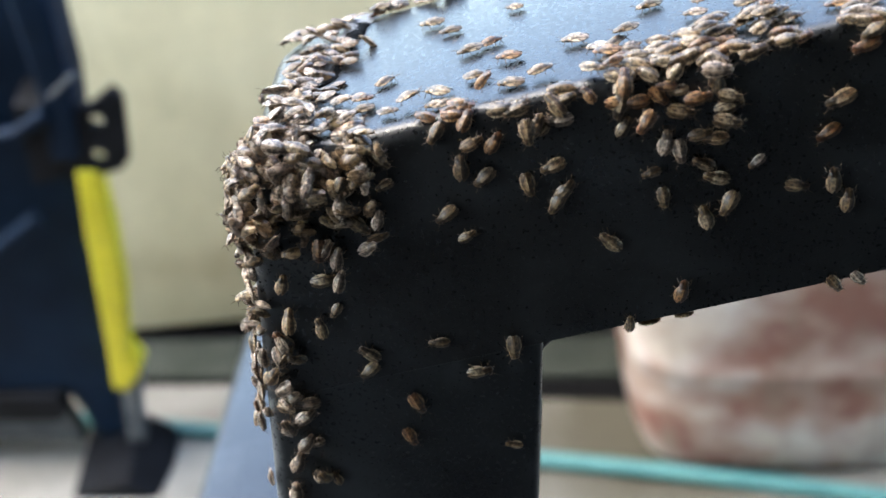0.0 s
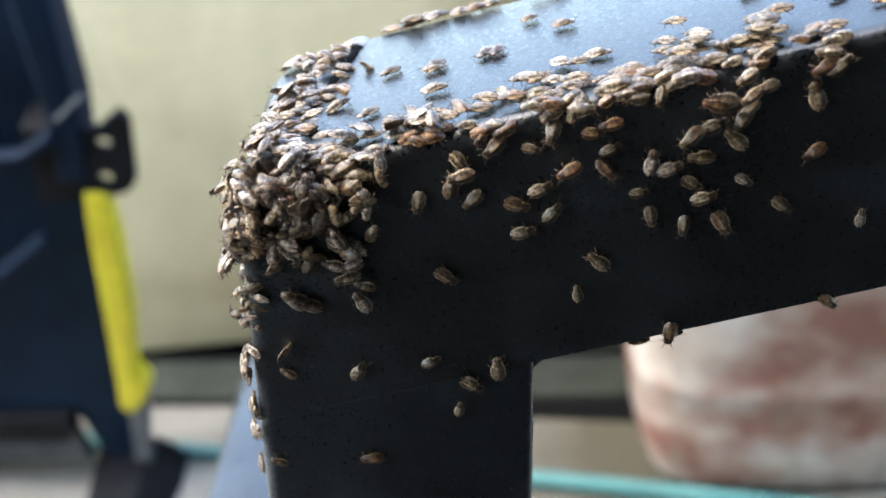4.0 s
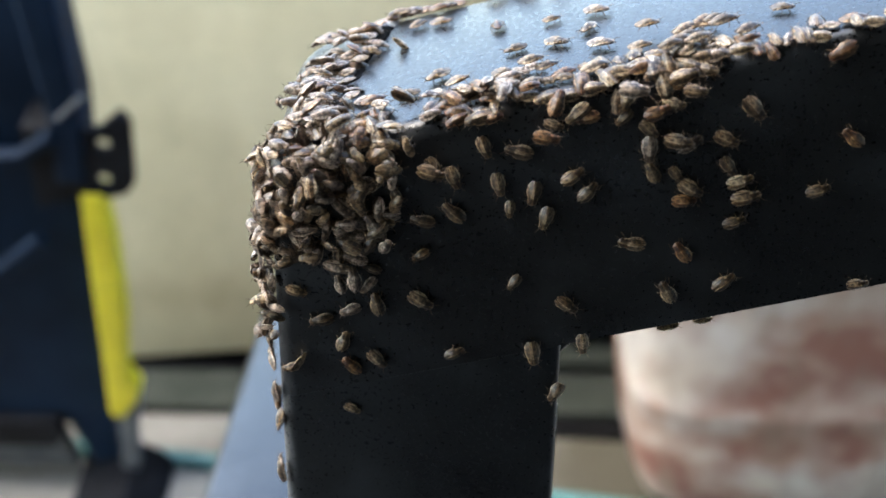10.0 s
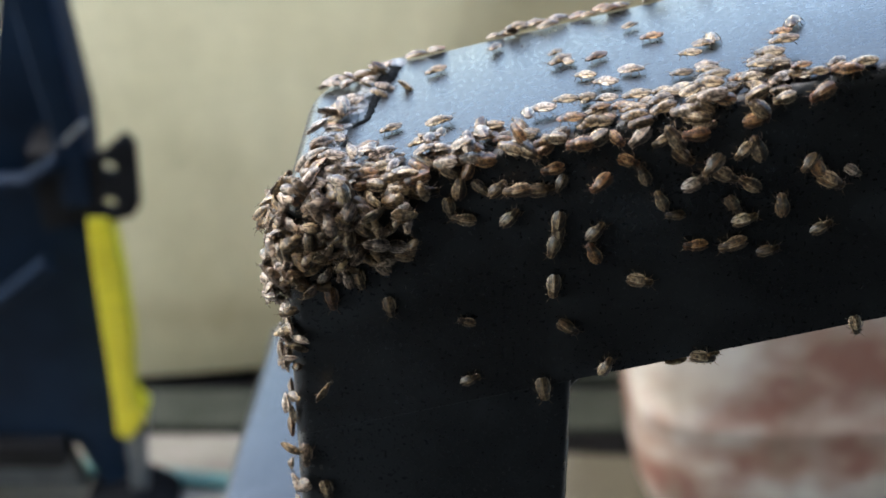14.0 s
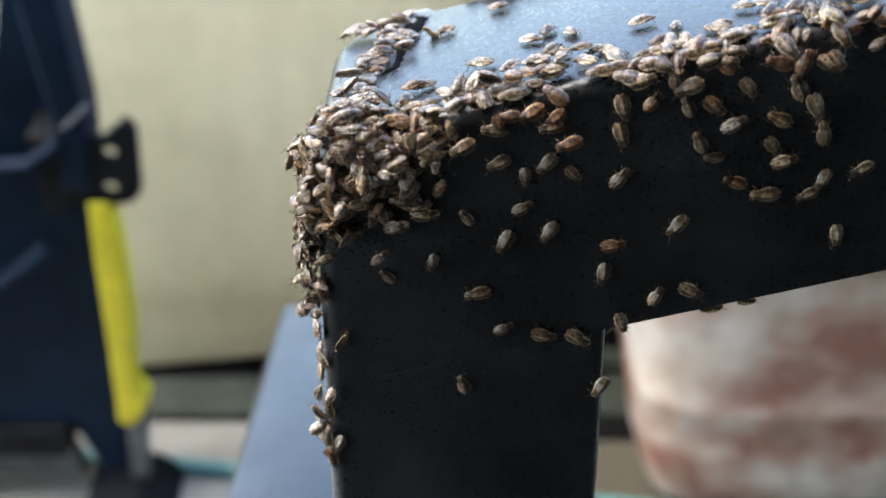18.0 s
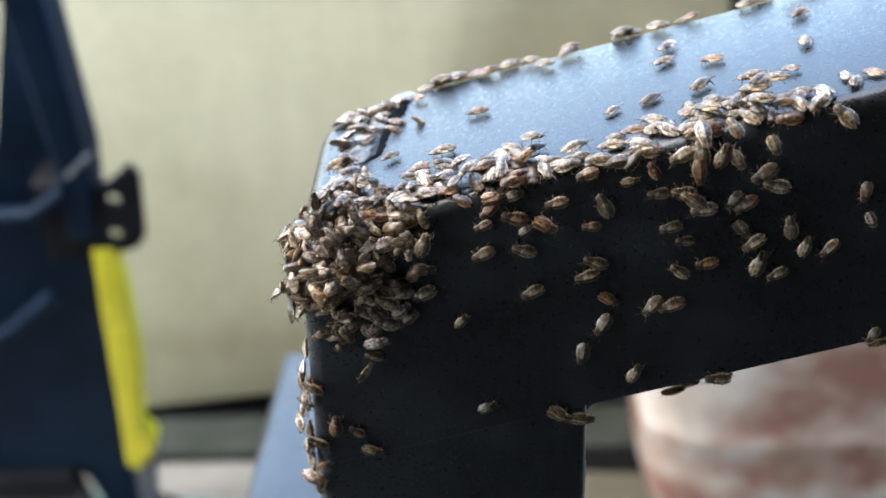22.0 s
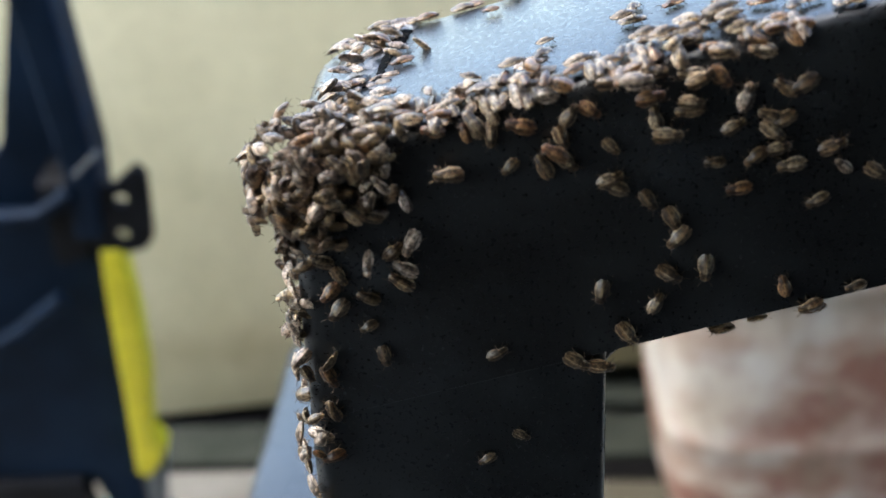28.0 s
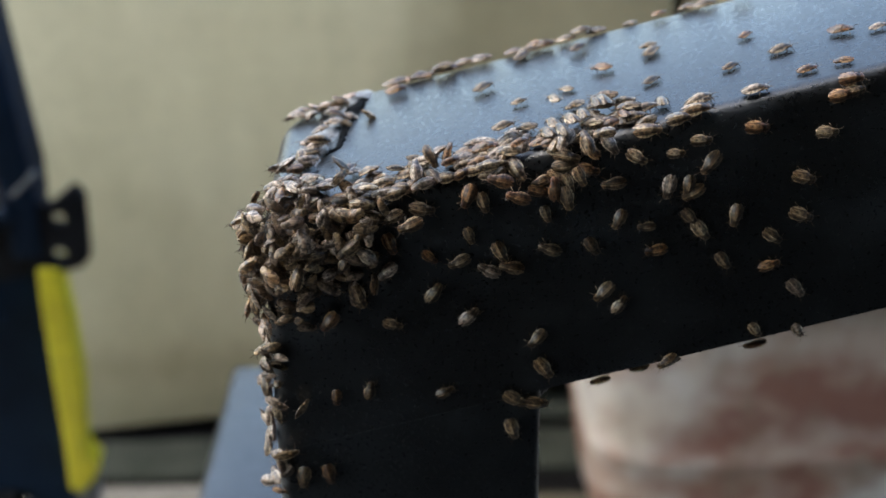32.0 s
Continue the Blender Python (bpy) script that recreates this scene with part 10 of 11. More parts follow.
    crawl((0, 37.6, 0.7, 29.8), (1, 37.6, 0.7, 29.8), (2, 40.2, 0, 29), (3, 37.4, 1.7, 29.7), (6, 37.1, 2.7, 29.7), (7, 37.1, 2.7, 29.7), (8, 45.4, 1.7, 31.7), (9, 36.9, 3.8, 29.6), (10, 36.9, 3.8, 29.6), (11, 43.9, 4.7, 32.2), (12, 36.7, 4.8, 29.6), (13, 36.7, 4.8, 29.6), (16, 36.4, 6.1, 29.5), (17, 44.7, 7.5, 31.6), (18, 36.2, 6.8, 29.4), (19, 36.2, 6.8, 29.4), (20, 36.1, 7.5, 29.4), (21, 44.4, 13.8, 32.3), (22, 35.7, 26.3, 30.3), (23.5, 34.6, 24.1, 30.1), (24, 34.3, 26.6, 29.8), (25, 35.4, 26.2, 30.3), (28, 15.4, 0, 23.7), (29, 23.4, 4.3, 26.3), (30, 24.5, 1.3, 26.6), (31, 21.7, 0, 23.4), (32, 24.5, 3.2, 26.6))
    crawl((0, 31.3, 0.7, 28.3), (1, 30.4, 0.9, 28.1), (2, 31.6, 1.5, 28.3), (3, 28.6, 1.3, 27.6), (6, 25.8, 1.8, 26.9), (7, 24.9, 2, 26.7), (8, 22.4, 2.2, 26), (9, 23.1, 2.4, 26.2), (10, 22.1, 2.5, 26), (11, 20.8, 2.4, 25.7), (12, 20.3, 2.9, 25.5), (13, 19.4, 3.1, 25.3), (16, 16.7, 3.7, 24.6), (17, 16, 1.3, 24.5), (18, 14.8, 4, 24.2), (19, 13.9, 4.2, 23.9), (20, 13, 4.4, 23.7), (21, 14.7, 49, 24.9), (22, 23.8, 48.5, 27.4), (23.5, 22.3, 44.3, 27), (24, 18, 49, 25.8), (25, 21, 48.5, 26.7), (28, 5.3, 0.7, 21.8), (29, 17.1, 0, 23.1), (30, 24.7, 0, 22.6), (31, 29.8, -0.5, 23.6), (32, 33.3, -0.5, 23.8))
    crawl((0, 30.6, 2.8, 28.1), (1, 29.6, 2.7, 27.9), (2, 30.6, 2, 28.1), (3, 27.6, 2.6, 27.4), (6, 24.5, 2.3, 26.6), (7, 23.5, 2.2, 26.4), (8, 20.5, 2.2, 25.6), (9, 21.5, 2.1, 25.9), (10, 20.5, 2, 25.6), (11, 15.5, 3.2, 24.3), (12, 18.5, 1.8, 25.1), (13, 17.5, 1.8, 24.9), (16, 14.4, 1.5, 24.1), (17, 15, 0.7, 24.2), (18, 12.4, 1.4, 23.6), (19, 11.4, 1.3, 23.4), (20, 10.4, 1.2, 23.1), (21, 14.5, 44.1, 24.9), (22, 30.8, 47.9, 29.1), (23.5, 35.6, 1.5, 29.3), (24, 38.4, 0.7, 30), (25, 37.6, 4.1, 29.8), (28, 18.8, 3.3, 25.2), (29, 22.1, 4.6, 26), (30, 25.5, 5.6, 27.6), (31, 24.6, 4.3, 26.6), (32, 27.5, 3.3, 27.3))
    crawl((0, 52.8, 5.2, 33.6), (1, 52.8, 5.2, 33.6), (2, 48.6, 6.5, 32.5), (3, 52.2, 4.4, 33.2), (6, 51.6, 3.6, 32.8), (7, 51.6, 3.6, 32.8), (8, 51.3, 3.9, 33.2), (9, 51, 2.9, 32.3), (10, 51, 2.9, 32.3), (11, 52.5, 1.7, 33.5), (12, 50.4, 2.1, 31.9), (13, 50.4, 2.1, 31.9), (16, 49.6, 1, 31.4), (17, 50.5, 1.1, 33), (18, 49.2, 0.5, 31.1), (19, 49.2, 0.5, 31.1), (20, 48.8, 0, 30.8), (21, 58.1, 9.5, 35.7), (22, 51.4, 36.8, 34.2), (23.5, 49, 0, 28.6), (24, 48.3, -0.7, 29.5), (25, 42, 1.4, 30.9), (28, 20.1, 2.1, 25.5), (29, 26.4, 3.8, 27), (30, 31.8, 2.9, 28.4), (31, 30.7, 1.9, 28.1), (32, 44.7, 0, 27.6))
    crawl((0, 54.1, 0.1, 33.9), (1, 54.1, 0.1, 33.9), (2, 53.3, 0.6, 33.7), (6, 53.3, 0.6, 33.7), (7, 52.9, 1, 33.6), (8, 53.3, 1, 33.7), (9, 52.6, 1.3, 33.5), (10, 52.6, 1.3, 33.5), (11, 52.2, 0.5, 33.4), (12, 52.1, 1.7, 33.4), (13, 52.1, 1.7, 33.4), (16, 51.4, 2.2, 33.3), (18, 51.4, 2.2, 33.3), (19, 50.9, 2.6, 33.1), (20, 50.9, 2.6, 33.1), (21, 57.9, 5, 34.8), (22, 49.1, 23.9, 33.7), (23.5, 51.9, 20.9, 34.3), (24, 47.1, 7.4, 33), (25, 55.8, 21.1, 35.3), (28, 33.2, 0, 26.6), (29, 27.1, 6.7, 27.2), (30, 26.1, 2.6, 27), (31, 22.7, 0, 25.9), (32, 27.7, 0, 23.4))
    crawl((0, 25.9, 6.3, 26.9), (1, 24.7, 6.1, 26.6), (2, 20.9, 20.5, 26.5), (3, 22.2, 5.6, 26), (6, 18.4, 4.9, 25), (7, 17.2, 4.7, 24.7), (8, 17.9, 3.7, 24.9), (9, 14.7, 4.2, 24.1), (10, 13.4, 4, 23.8), (11, 12.1, 2.1, 23.5), (12, 11, 3.5, 23.2), (13, 9.7, 3.2, 22.9), (16, 6, 2.5, 21.9), (17, 10.6, 0.9, 23.1), (18, 3.5, 2.1, 21.3), (19, 2.2, 1.8, 21), (20, 1, 1.6, 20.7), (21, 13, 24.1, 24.5), (22, 14.9, 45.9, 25.2), (23.5, 14.9, 45.9, 25.2), (24, 1, 49, 21.5), (25, 14.9, 45.9, 25.2), (28, 0.4, 0.5, 20.6), (29, 7.5, 2.9, 22.3), (30, 4.2, 2.5, 21.5), (31, 3.6, 0.1, 21.4), (32, 6.9, 1.2, 22.2))
    crawl((0, 1.6, 1.4, 20.9), (1, 1.6, 1.4, 20.9), (2, 2, 3.9, 21), (3, 2.2, 1.7, 21.1), (6, 2.9, 2, 21.2), (7, 2.9, 2, 21.2), (8, 7.2, 1.5, 23.1), (9, 3.5, 2.2, 21.4), (10, 3.5, 2.2, 21.4), (11, 3, 3.2, 21.2), (12, 4.1, 2.5, 21.5), (13, 4.1, 2.5, 21.5), (16, 4.9, 2.9, 21.7), (17, 8.2, 3.7, 22.5), (18, 5.4, 3.1, 21.8), (19, 5.4, 3.1, 21.8), (20, 5.8, 3.3, 21.9), (21, 8.5, 5.8, 23.4), (22, 6.2, 3.5, 22), (23.5, 6.2, 3.5, 22), (24, 2.3, 21.4, 21.9), (25, 2.9, 39.6, 22.2), (28, 0.7, 42.2, 21.7), (29, -3.3, 43.2, 20.7), (30, 3.7, 26.3, 22.2), (31, -14.4, 0.7, 16.9), (32, -10.2, 6.4, 18))
    crawl((0, -11.5, 2.6, 17.7), (1, -11.5, 2.6, 17.7), (2, -2.6, 5.3, 19.8), (3, -11.3, 2.8, 17.7), (7, -11.3, 2.8, 17.7), (8, -0.4, 15.5, 21.2), (9, -11, 3.3, 17.8), (10, -11, 3.3, 17.8), (11, -8, 6.5, 18.5), (12, -10.8, 3.6, 17.9), (16, -10.8, 3.6, 17.9), (17, -1.3, 5, 20.2), (18, -10.5, 4.1, 17.9), (20, -10.5, 4.1, 17.9), (21, -4.4, 3.9, 19.4), (22, -10.3, 4.4, 18), (23.5, -10.3, 4.4, 18), (24, -11.4, 18.9, 18.5), (25, -8.7, 43.7, 19.4), (28, -15.4, 3.9, 16.7), (29, -15.4, 3, 16.7), (30, -13.4, 1.5, 17.2), (31, -15.4, 1.2, 16.7), (32, -13.4, 1.7, 17.2))
    crawl((0, -1.7, 1.2, 20.1), (1, -1.7, 1.2, 20.1), (2, -0, 1.4, 20.5), (3, -1.4, 1, 19.8), (6, -1.4, 1, 19.8), (7, -1.1, 0.8, 19.3), (8, 4.5, 0, 19.7), (9, -0.9, 0.7, 19.1), (10, -0.9, 0.7, 19.1), (11, -1.8, 0, 16.1), (12, -0.6, 0.6, 18.8), (13, -0.6, 0.6, 18.8), (16, -0.3, 0.4, 18.3), (17, 7, 0, 18.6), (18, -0.1, 0.3, 18.1), (20, -0.1, 0.3, 18.1), (21, 2.7, 0, 21), (22, 0.3, 0.1, 17.7), (23.5, 0.3, 0.1, 17.7), (24, 6, 6.7, 22.8), (25, -0.9, 26.8, 21.3), (28, -7.7, 0, 17.2), (29, -13, 3.8, 17.3), (30, -0.1, 0.3, 20.5), (31, -8, 0, 18), (32, -4.3, 0.7, 19.4))
    crawl((0, 28.8, 1.6, 27.6), (1, 28.8, 1.6, 27.6), (2, 30.1, 0, 27.4), (3, 28.9, 1.4, 27.5), (7, 28.9, 1.4, 27.5), (8, 25.9, 0.9, 26.9), (9, 29.1, 1, 27.2), (10, 29.1, 1, 27.2), (11, 29.1, 0, 26.4), (12, 29.3, 0.8, 27.1), (16, 29.3, 0.8, 27.1), (17, 30.8, 0.4, 28.1), (18, 29.5, 0.4, 26.8), (20, 29.5, 0.4, 26.8), (21, 33.3, 0.5, 28.7), (22, 29.6, 0.1, 26.7), (23.5, 29.6, 0.1, 26.7), (24, 23.6, 15, 27.1), (25, 23.3, 36.6, 27.3), (28, 4.4, 0, 20.9), (29, 17.4, 4.5, 24.8), (30, 18.8, 6.2, 25.1), (31, 13.2, 0.3, 23.8), (32, 19.3, 2.3, 25.3))
    crawl((0, 34, 1.9, 28.9), (1, 34, 1.9, 28.9), (2, 35.1, 2.4, 29.2), (3, 34.1, 2, 28.9), (7, 34.1, 2, 28.9), (8, 39.7, 3.7, 30.3), (9, 34.3, 2.3, 29), (10, 34.3, 2.3, 29), (11, 42.6, 1.5, 31), (12, 34.4, 2.5, 29), (16, 34.4, 2.5, 29), (17, 42.3, 3.4, 31), (18, 34.6, 2.7, 29.1), (20, 34.6, 2.7, 29.1), (21, 40.6, 3.2, 30.5), (22, 34.7, 2.9, 29.1), (23.5, 34.7, 2.9, 29.1), (24, 37.1, 17.1, 30.5), (25, 34.6, 46.4, 30.1), (28, 15, 1.8, 24.2), (29, 23.2, 1.1, 26.2), (30, 22.4, 4, 26), (31, 19.7, 5.2, 25.4), (32, 22.9, 3.9, 26.2))
    crawl((0, -12.5, 0.9, 17.4), (1, -12.5, 0.9, 17.4), (2, -8.5, 3.4, 18.4), (3, -12.5, 1.2, 17.4), (6, -12.5, 1.2, 17.4), (7, -12.5, 1.7, 17.4), (8, -4.2, 4, 19.5), (9, -12.5, 1.9, 17.4), (10, -12.5, 1.9, 17.4), (11, -7.8, 4.9, 18.6), (12, -12.6, 2.2, 17.4), (13, -12.6, 2.2, 17.4), (16, -12.6, 2.7, 17.4), (17, -4.6, 3.7, 19.4), (18, -12.6, 2.9, 17.4), (20, -12.6, 2.9, 17.4), (21, -14.1, 2.2, 17), (22, -12.6, 3.3, 17.4), (23.5, -12.6, 3.3, 17.4), (24, -5.9, 16, 19.8), (25, -3.5, 24, 20.6), (28, -15.3, 0, 12.7), (29, -17.3, 2.1, 16.2), (30, -15.8, 2.8, 16.6), (31, -17.7, 1.6, 16.1), (32, -10.2, 0, 14.9))
    crawl((0, 33.2, 0.9, 28.7), (1, 33.2, 0.9, 28.7), (2, 34.1, 2.3, 28.9), (3, 32.6, 1.1, 28.6), (6, 32, 1.2, 28.4), (7, 32, 1.2, 28.4), (8, 28.1, 1, 27.4), (9, 31.4, 1.4, 28.3), (10, 31.4, 1.4, 28.3), (11, 29, 2.3, 27.7), (12, 30.8, 1.6, 28.1), (13, 30.8, 1.6, 28.1), (16, 30.1, 1.8, 27.9), (17, 32.2, 0.4, 28.5), (18, 29.7, 1.9, 27.8), (19, 29.7, 1.9, 27.8), (20, 29.3, 2, 27.7), (21, 35.7, 1.1, 29.3), (22, 28.9, 2.1, 27.6), (23.5, 28.9, 2.1, 27.6), (24, 26.1, 2.3, 27), (25, 28.3, 2.3, 27.5), (28, 27.7, -0.5, -2.7), (29, 27.7, -0.5, -2.7), (30, 24.5, -0.7, -3), (31, 19.8, -0.5, -2.6), (32, 7.8, 3.2, 22.4))
    crawl((0, -23.4, 1.5, 13.3), (1, -23.4, 1.5, 13.3), (2, -14.2, 3, 17), (3, -23.4, 1.5, 13.3), (7, -23.4, 1.5, 13.3), (8, -16.5, 0.3, 16.4), (9, -23.4, 1.5, 13.3), (10, -23.4, 1.5, 13.3), (11, -22.4, 0.2, 15), (12, -23.4, 1.5, 13.3), (16, -23.4, 1.5, 13.3), (17, -20.7, 0, 15.4), (18, -23.4, 1.5, 13.3), (20, -23.4, 1.5, 13.3), (21, -20.4, 0, 14.1), (22, -23.4, 1.5, 13.3), (23.5, -23.4, 1.5, 13.3), (24, -23.2, 2.4, 14.8), (25, -23.4, 1.5, 13.3), (28, -23.7, -0.5, -31.3), (29, -24, 2.6, 14.2), (30, -23, 2.3, 14.8), (31, -24, 0, 13.6), (32, -24, 2.7, 13.3))
    crawl((0, -11.3, 0, 13.7), (1, -11.3, 0, 13.7), (2, -5.8, 0, 19.1), (3, -11.3, 0.1, 14.2), (6, -11.3, 0.3, 14.7), (7, -11.3, 0.3, 14.7), (8, -4.9, -0.7, 14.7), (9, -11.4, 0.4, 15.1), (10, -11.4, 0.4, 15.1), (11, -7, 2.3, 18.8), (12, -11.4, 0.6, 15.6), (13, -11.4, 0.6, 15.6), (16, -11.4, 0.8, 16.3), (17, -3.7, 2.3, 19.6), (18, -11.4, 0.9, 16.6), (20, -11.4, 0.9, 16.6), (21, -9, 0, 15.5), (22, -11.5, 1.1, 17.2), (23.5, -11.5, 1.1, 17.2), (24, -10.2, 0, 17.4), (25, -11.5, 1.2, 17.7), (28, -1.8, -0.5, -32.6), (29, -13.7, 1.9, 17.1), (30, -5, 5, 19.3), (31, -9.6, 5.5, 18.1), (32, -5.6, 0.6, 19.1))
    crawl((0, 45.3, 0.2, 31.7), (1, 45.3, 0.2, 31.7), (2, 46.1, 0, 30.3), (3, 44.8, 0.7, 31.6), (6, 44.3, 1.2, 31.5), (7, 44.3, 1.2, 31.5), (8, 48, 0.8, 32.4), (9, 43.8, 1.7, 31.3), (10, 43.8, 1.7, 31.3), (11, 47.2, 2.4, 32.2), (12, 43.3, 2.3, 31.2), (13, 43.3, 2.3, 31.2), (16, 42.6, 3, 31.1), (17, 47, 4.2, 32.1), (18, 42.3, 3.3, 31), (20, 42.3, 3.3, 31), (21, 49.5, 4.5, 32.8), (22, 41.6, 4, 30.8), (23.5, 41.6, 4, 30.8), (24, 40.9, 1.9, 30.6), (25, 41.1, 4.5, 30.7), (28, 42.1, -0.5, -9.8), (29, 32.5, -0.5, -3.1), (30, 30.7, -0.7, -3.4), (31, 38.8, -0.5, -7.5), (32, 34.4, -0.5, -10.6))
    crawl((0, -12.8, 3.9, 17.3), (1, -12.8, 3.9, 17.3), (2, -8.6, 5.4, 18.4), (3, -13.3, 3.6, 17.2), (6, -13.7, 3.2, 17.1), (7, -13.7, 3.2, 17.1), (8, -6.7, 4.7, 18.8), (9, -14.2, 2.9, 17), (10, -14.2, 2.9, 17), (11, -13, 2.5, 17.3), (12, -14.6, 2.5, 16.9), (13, -14.6, 2.5, 16.9), (16, -15.3, 2.1, 16.7), (17, -6.9, 1.4, 18.8), (18, -15.6, 1.8, 16.7), (20, -15.6, 1.8, 16.7), (21, -15.7, 2.6, 16.6), (22, -16.2, 1.4, 16.5), (23.5, -16.2, 1.4, 16.5), (24, -13.4, 0, 16.1), (25, -16.6, 1, 16.4), (28, -17.1, 0.7, 16.3), (29, -11.3, 30.8, 18.7), (30, -6.6, 49, 19.7), (31, -11.1, 29.5, 18.7), (32, -6.1, 48.5, 20))
    crawl((0, 10, 4.8, 23), (1, 9.2, 4.8, 22.8), (2, 6, 5.9, 22.8), (3, 7.7, 4.9, 22.4), (6, 5.4, 5, 21.9), (7, 4.7, 5.1, 21.7), (8, 7.7, 24.2, 23.2), (9, 3.1, 5.2, 21.3), (10, 2.4, 5.2, 21.1), (11, 3.1, 4.4, 21.3), (12, 0.9, 5.3, 20.7), (13, 0.1, 5.3, 20.5), (16, -2.2, 5.5, 20), (17, 2.6, 2.7, 21.1), (18, -3.7, 5.5, 19.6), (19, -4.5, 5.6, 19.4), (20, -5.2, 5.6, 19.2), (21, -6.3, 17.1, 19.7), (22, -6.8, 5.7, 18.8), (23.5, -7.9, 5.8, 18.5), (24, -2.5, 8, 20.7), (25, -9.1, 5.8, 18.3), (28, -11.3, 6, 17.7), (29, -12.1, 6, 17.5), (30, 1.9, -0.7, 6.5), (31, 10.5, -0.5, -22.2), (32, 10.5, -0.5, -22.2))
    crawl((0, 28.5, 3, 27.5), (1, 28, 3, 27.4), (2, 28.2, 5, 28.3), (3, 27, 3, 27.1), (6, 25.6, 3, 26.8), (7, 25.1, 3, 26.7), (8, 25.1, 5.1, 26.7), (9, 24.1, 3, 26.4), (10, 23.6, 3, 26.3), (11, 23.4, 1, 26.3), (12, 22.7, 3, 26.1), (13, 22.2, 3, 26), (16, 20.7, 3.1, 25.6), (17, 19.2, 2.2, 25.3), (18, 19.7, 3.1, 25.4), (19, 19.3, 3.1, 25.3), (20, 18.8, 3.1, 25.2), (21, 24.5, 2.4, 26.6), (22, 17.8, 3.1, 24.9), (23.5, 17.1, 3.1, 24.7), (24, 9.4, 2.8, 22.8), (25, 16.3, 3.1, 24.6), (28, 14.9, 3.1, 24.2), (29, 14.4, 3.1, 24.1), (30, 8.3, 1.5, 22.5), (31, 5.7, 0, 19.8), (32, 9, 2, 22.7))
    crawl((0, 26.8, 1.5, 27.1), (1, 26.1, 1.5, 26.9), (2, 14.3, 2.2, 24), (3, 24.8, 1.6, 26.6), (6, 22.7, 1.6, 26.1), (7, 22.1, 1.6, 25.9), (8, 18.5, 1.9, 25.1), (9, 20.7, 1.7, 25.6), (10, 20, 1.7, 25.4), (11, 18.3, 0, 24.5), (12, 18.7, 1.7, 25.1), (13, 18, 1.7, 24.9), (16, 16, 1.8, 24.5), (17, 15, 1.4, 24.2), (18, 14.6, 1.8, 24.1), (19, 14, 1.8, 24), (20, 13.3, 1.8, 23.8), (21, 17.6, 2.4, 24.9), (22, 11.9, 1.9, 23.5), (23.5, 10.9, 1.9, 23.2), (24, 8.6, 3.5, 22.6), (25, 9.9, 1.9, 23), (28, 7.9, 2, 22.5), (29, 7.2, 2, 22.3), (30, 16.6, 46.5, 25.4), (31, 16.8, 45.1, 25.7), (32, 15.2, 45.1, 25.3))
    crawl((0, 10.8, 0, 22.1), (1, 10.8, 0, 22.1), (2, 5.3, 2.4, 21.8), (3, 10, 0.5, 22), (6, 9.2, 1, 21.9), (7, 9.2, 1, 21.9), (8, 12.8, 0.8, 23.7), (9, 8.4, 1.5, 21.9), (10, 8.4, 1.5, 21.9), (11, 4.8, 0.4, 21.7), (12, 7.6, 2, 21.8), (13, 7.6, 2, 21.8), (16, 6.5, 2.7, 21.7), (17, 12, 2.8, 23.5), (18, 6, 3, 21.6), (19, 6, 3, 21.6), (20, 5.4, 3.4, 21.5), (21, 6.3, 2.9, 22), (22, 4.9, 3.7, 21.5), (23.5, 4.5, 4, 21.5), (24, 7.4, 3.2, 22.3), (25, 4.1, 4.2, 21.4), (28, 3.3, 4.7, 21.3), (29, 3.3, 4.7, 21.3), (30, 3.3, 2.1, 21.3), (31, -9.7, 0, 17.8), (32, 1.5, 4.4, 20.9))
    crawl((0, 47.1, 0, 31.6), (1, 46.4, 0, 31.4), (2, 50.9, 0, 32.4), (3, 44.9, 0.1, 31.1), (6, 42.8, 0.1, 30.6), (7, 42.1, 0.1, 30.5), (8, 47.2, 1.8, 32.2), (9, 40.6, 0.2, 30.2), (10, 39.9, 0.2, 30), (11, 43.5, 1.2, 31.3), (12, 38.5, 0.2, 29.7), (13, 37.7, 0.3, 29.5), (16, 35.6, 0.3, 29.1), (17, 34.1, 0, 27.9), (18, 34.1, 0.4, 28.7), (19, 33.4, 0.4, 28.6), (20, 32.7, 0.4, 28.4), (21, 38.9, 2.4, 30.1), (22, 31.2, 0.5, 28.1), (23.5, 30.2, 0.5, 27.9), (24, 26.7, 1.5, 27.1), (25, 29.1, 0.5, 27.6), (28, 26.9, 0.6, 27.2), (29, 26.2, 0.6, 27), (30, 41, 3.2, 30.6), (31, 49.3, 26.7, 33.7), (32, 49.3, 26.7, 33.7))
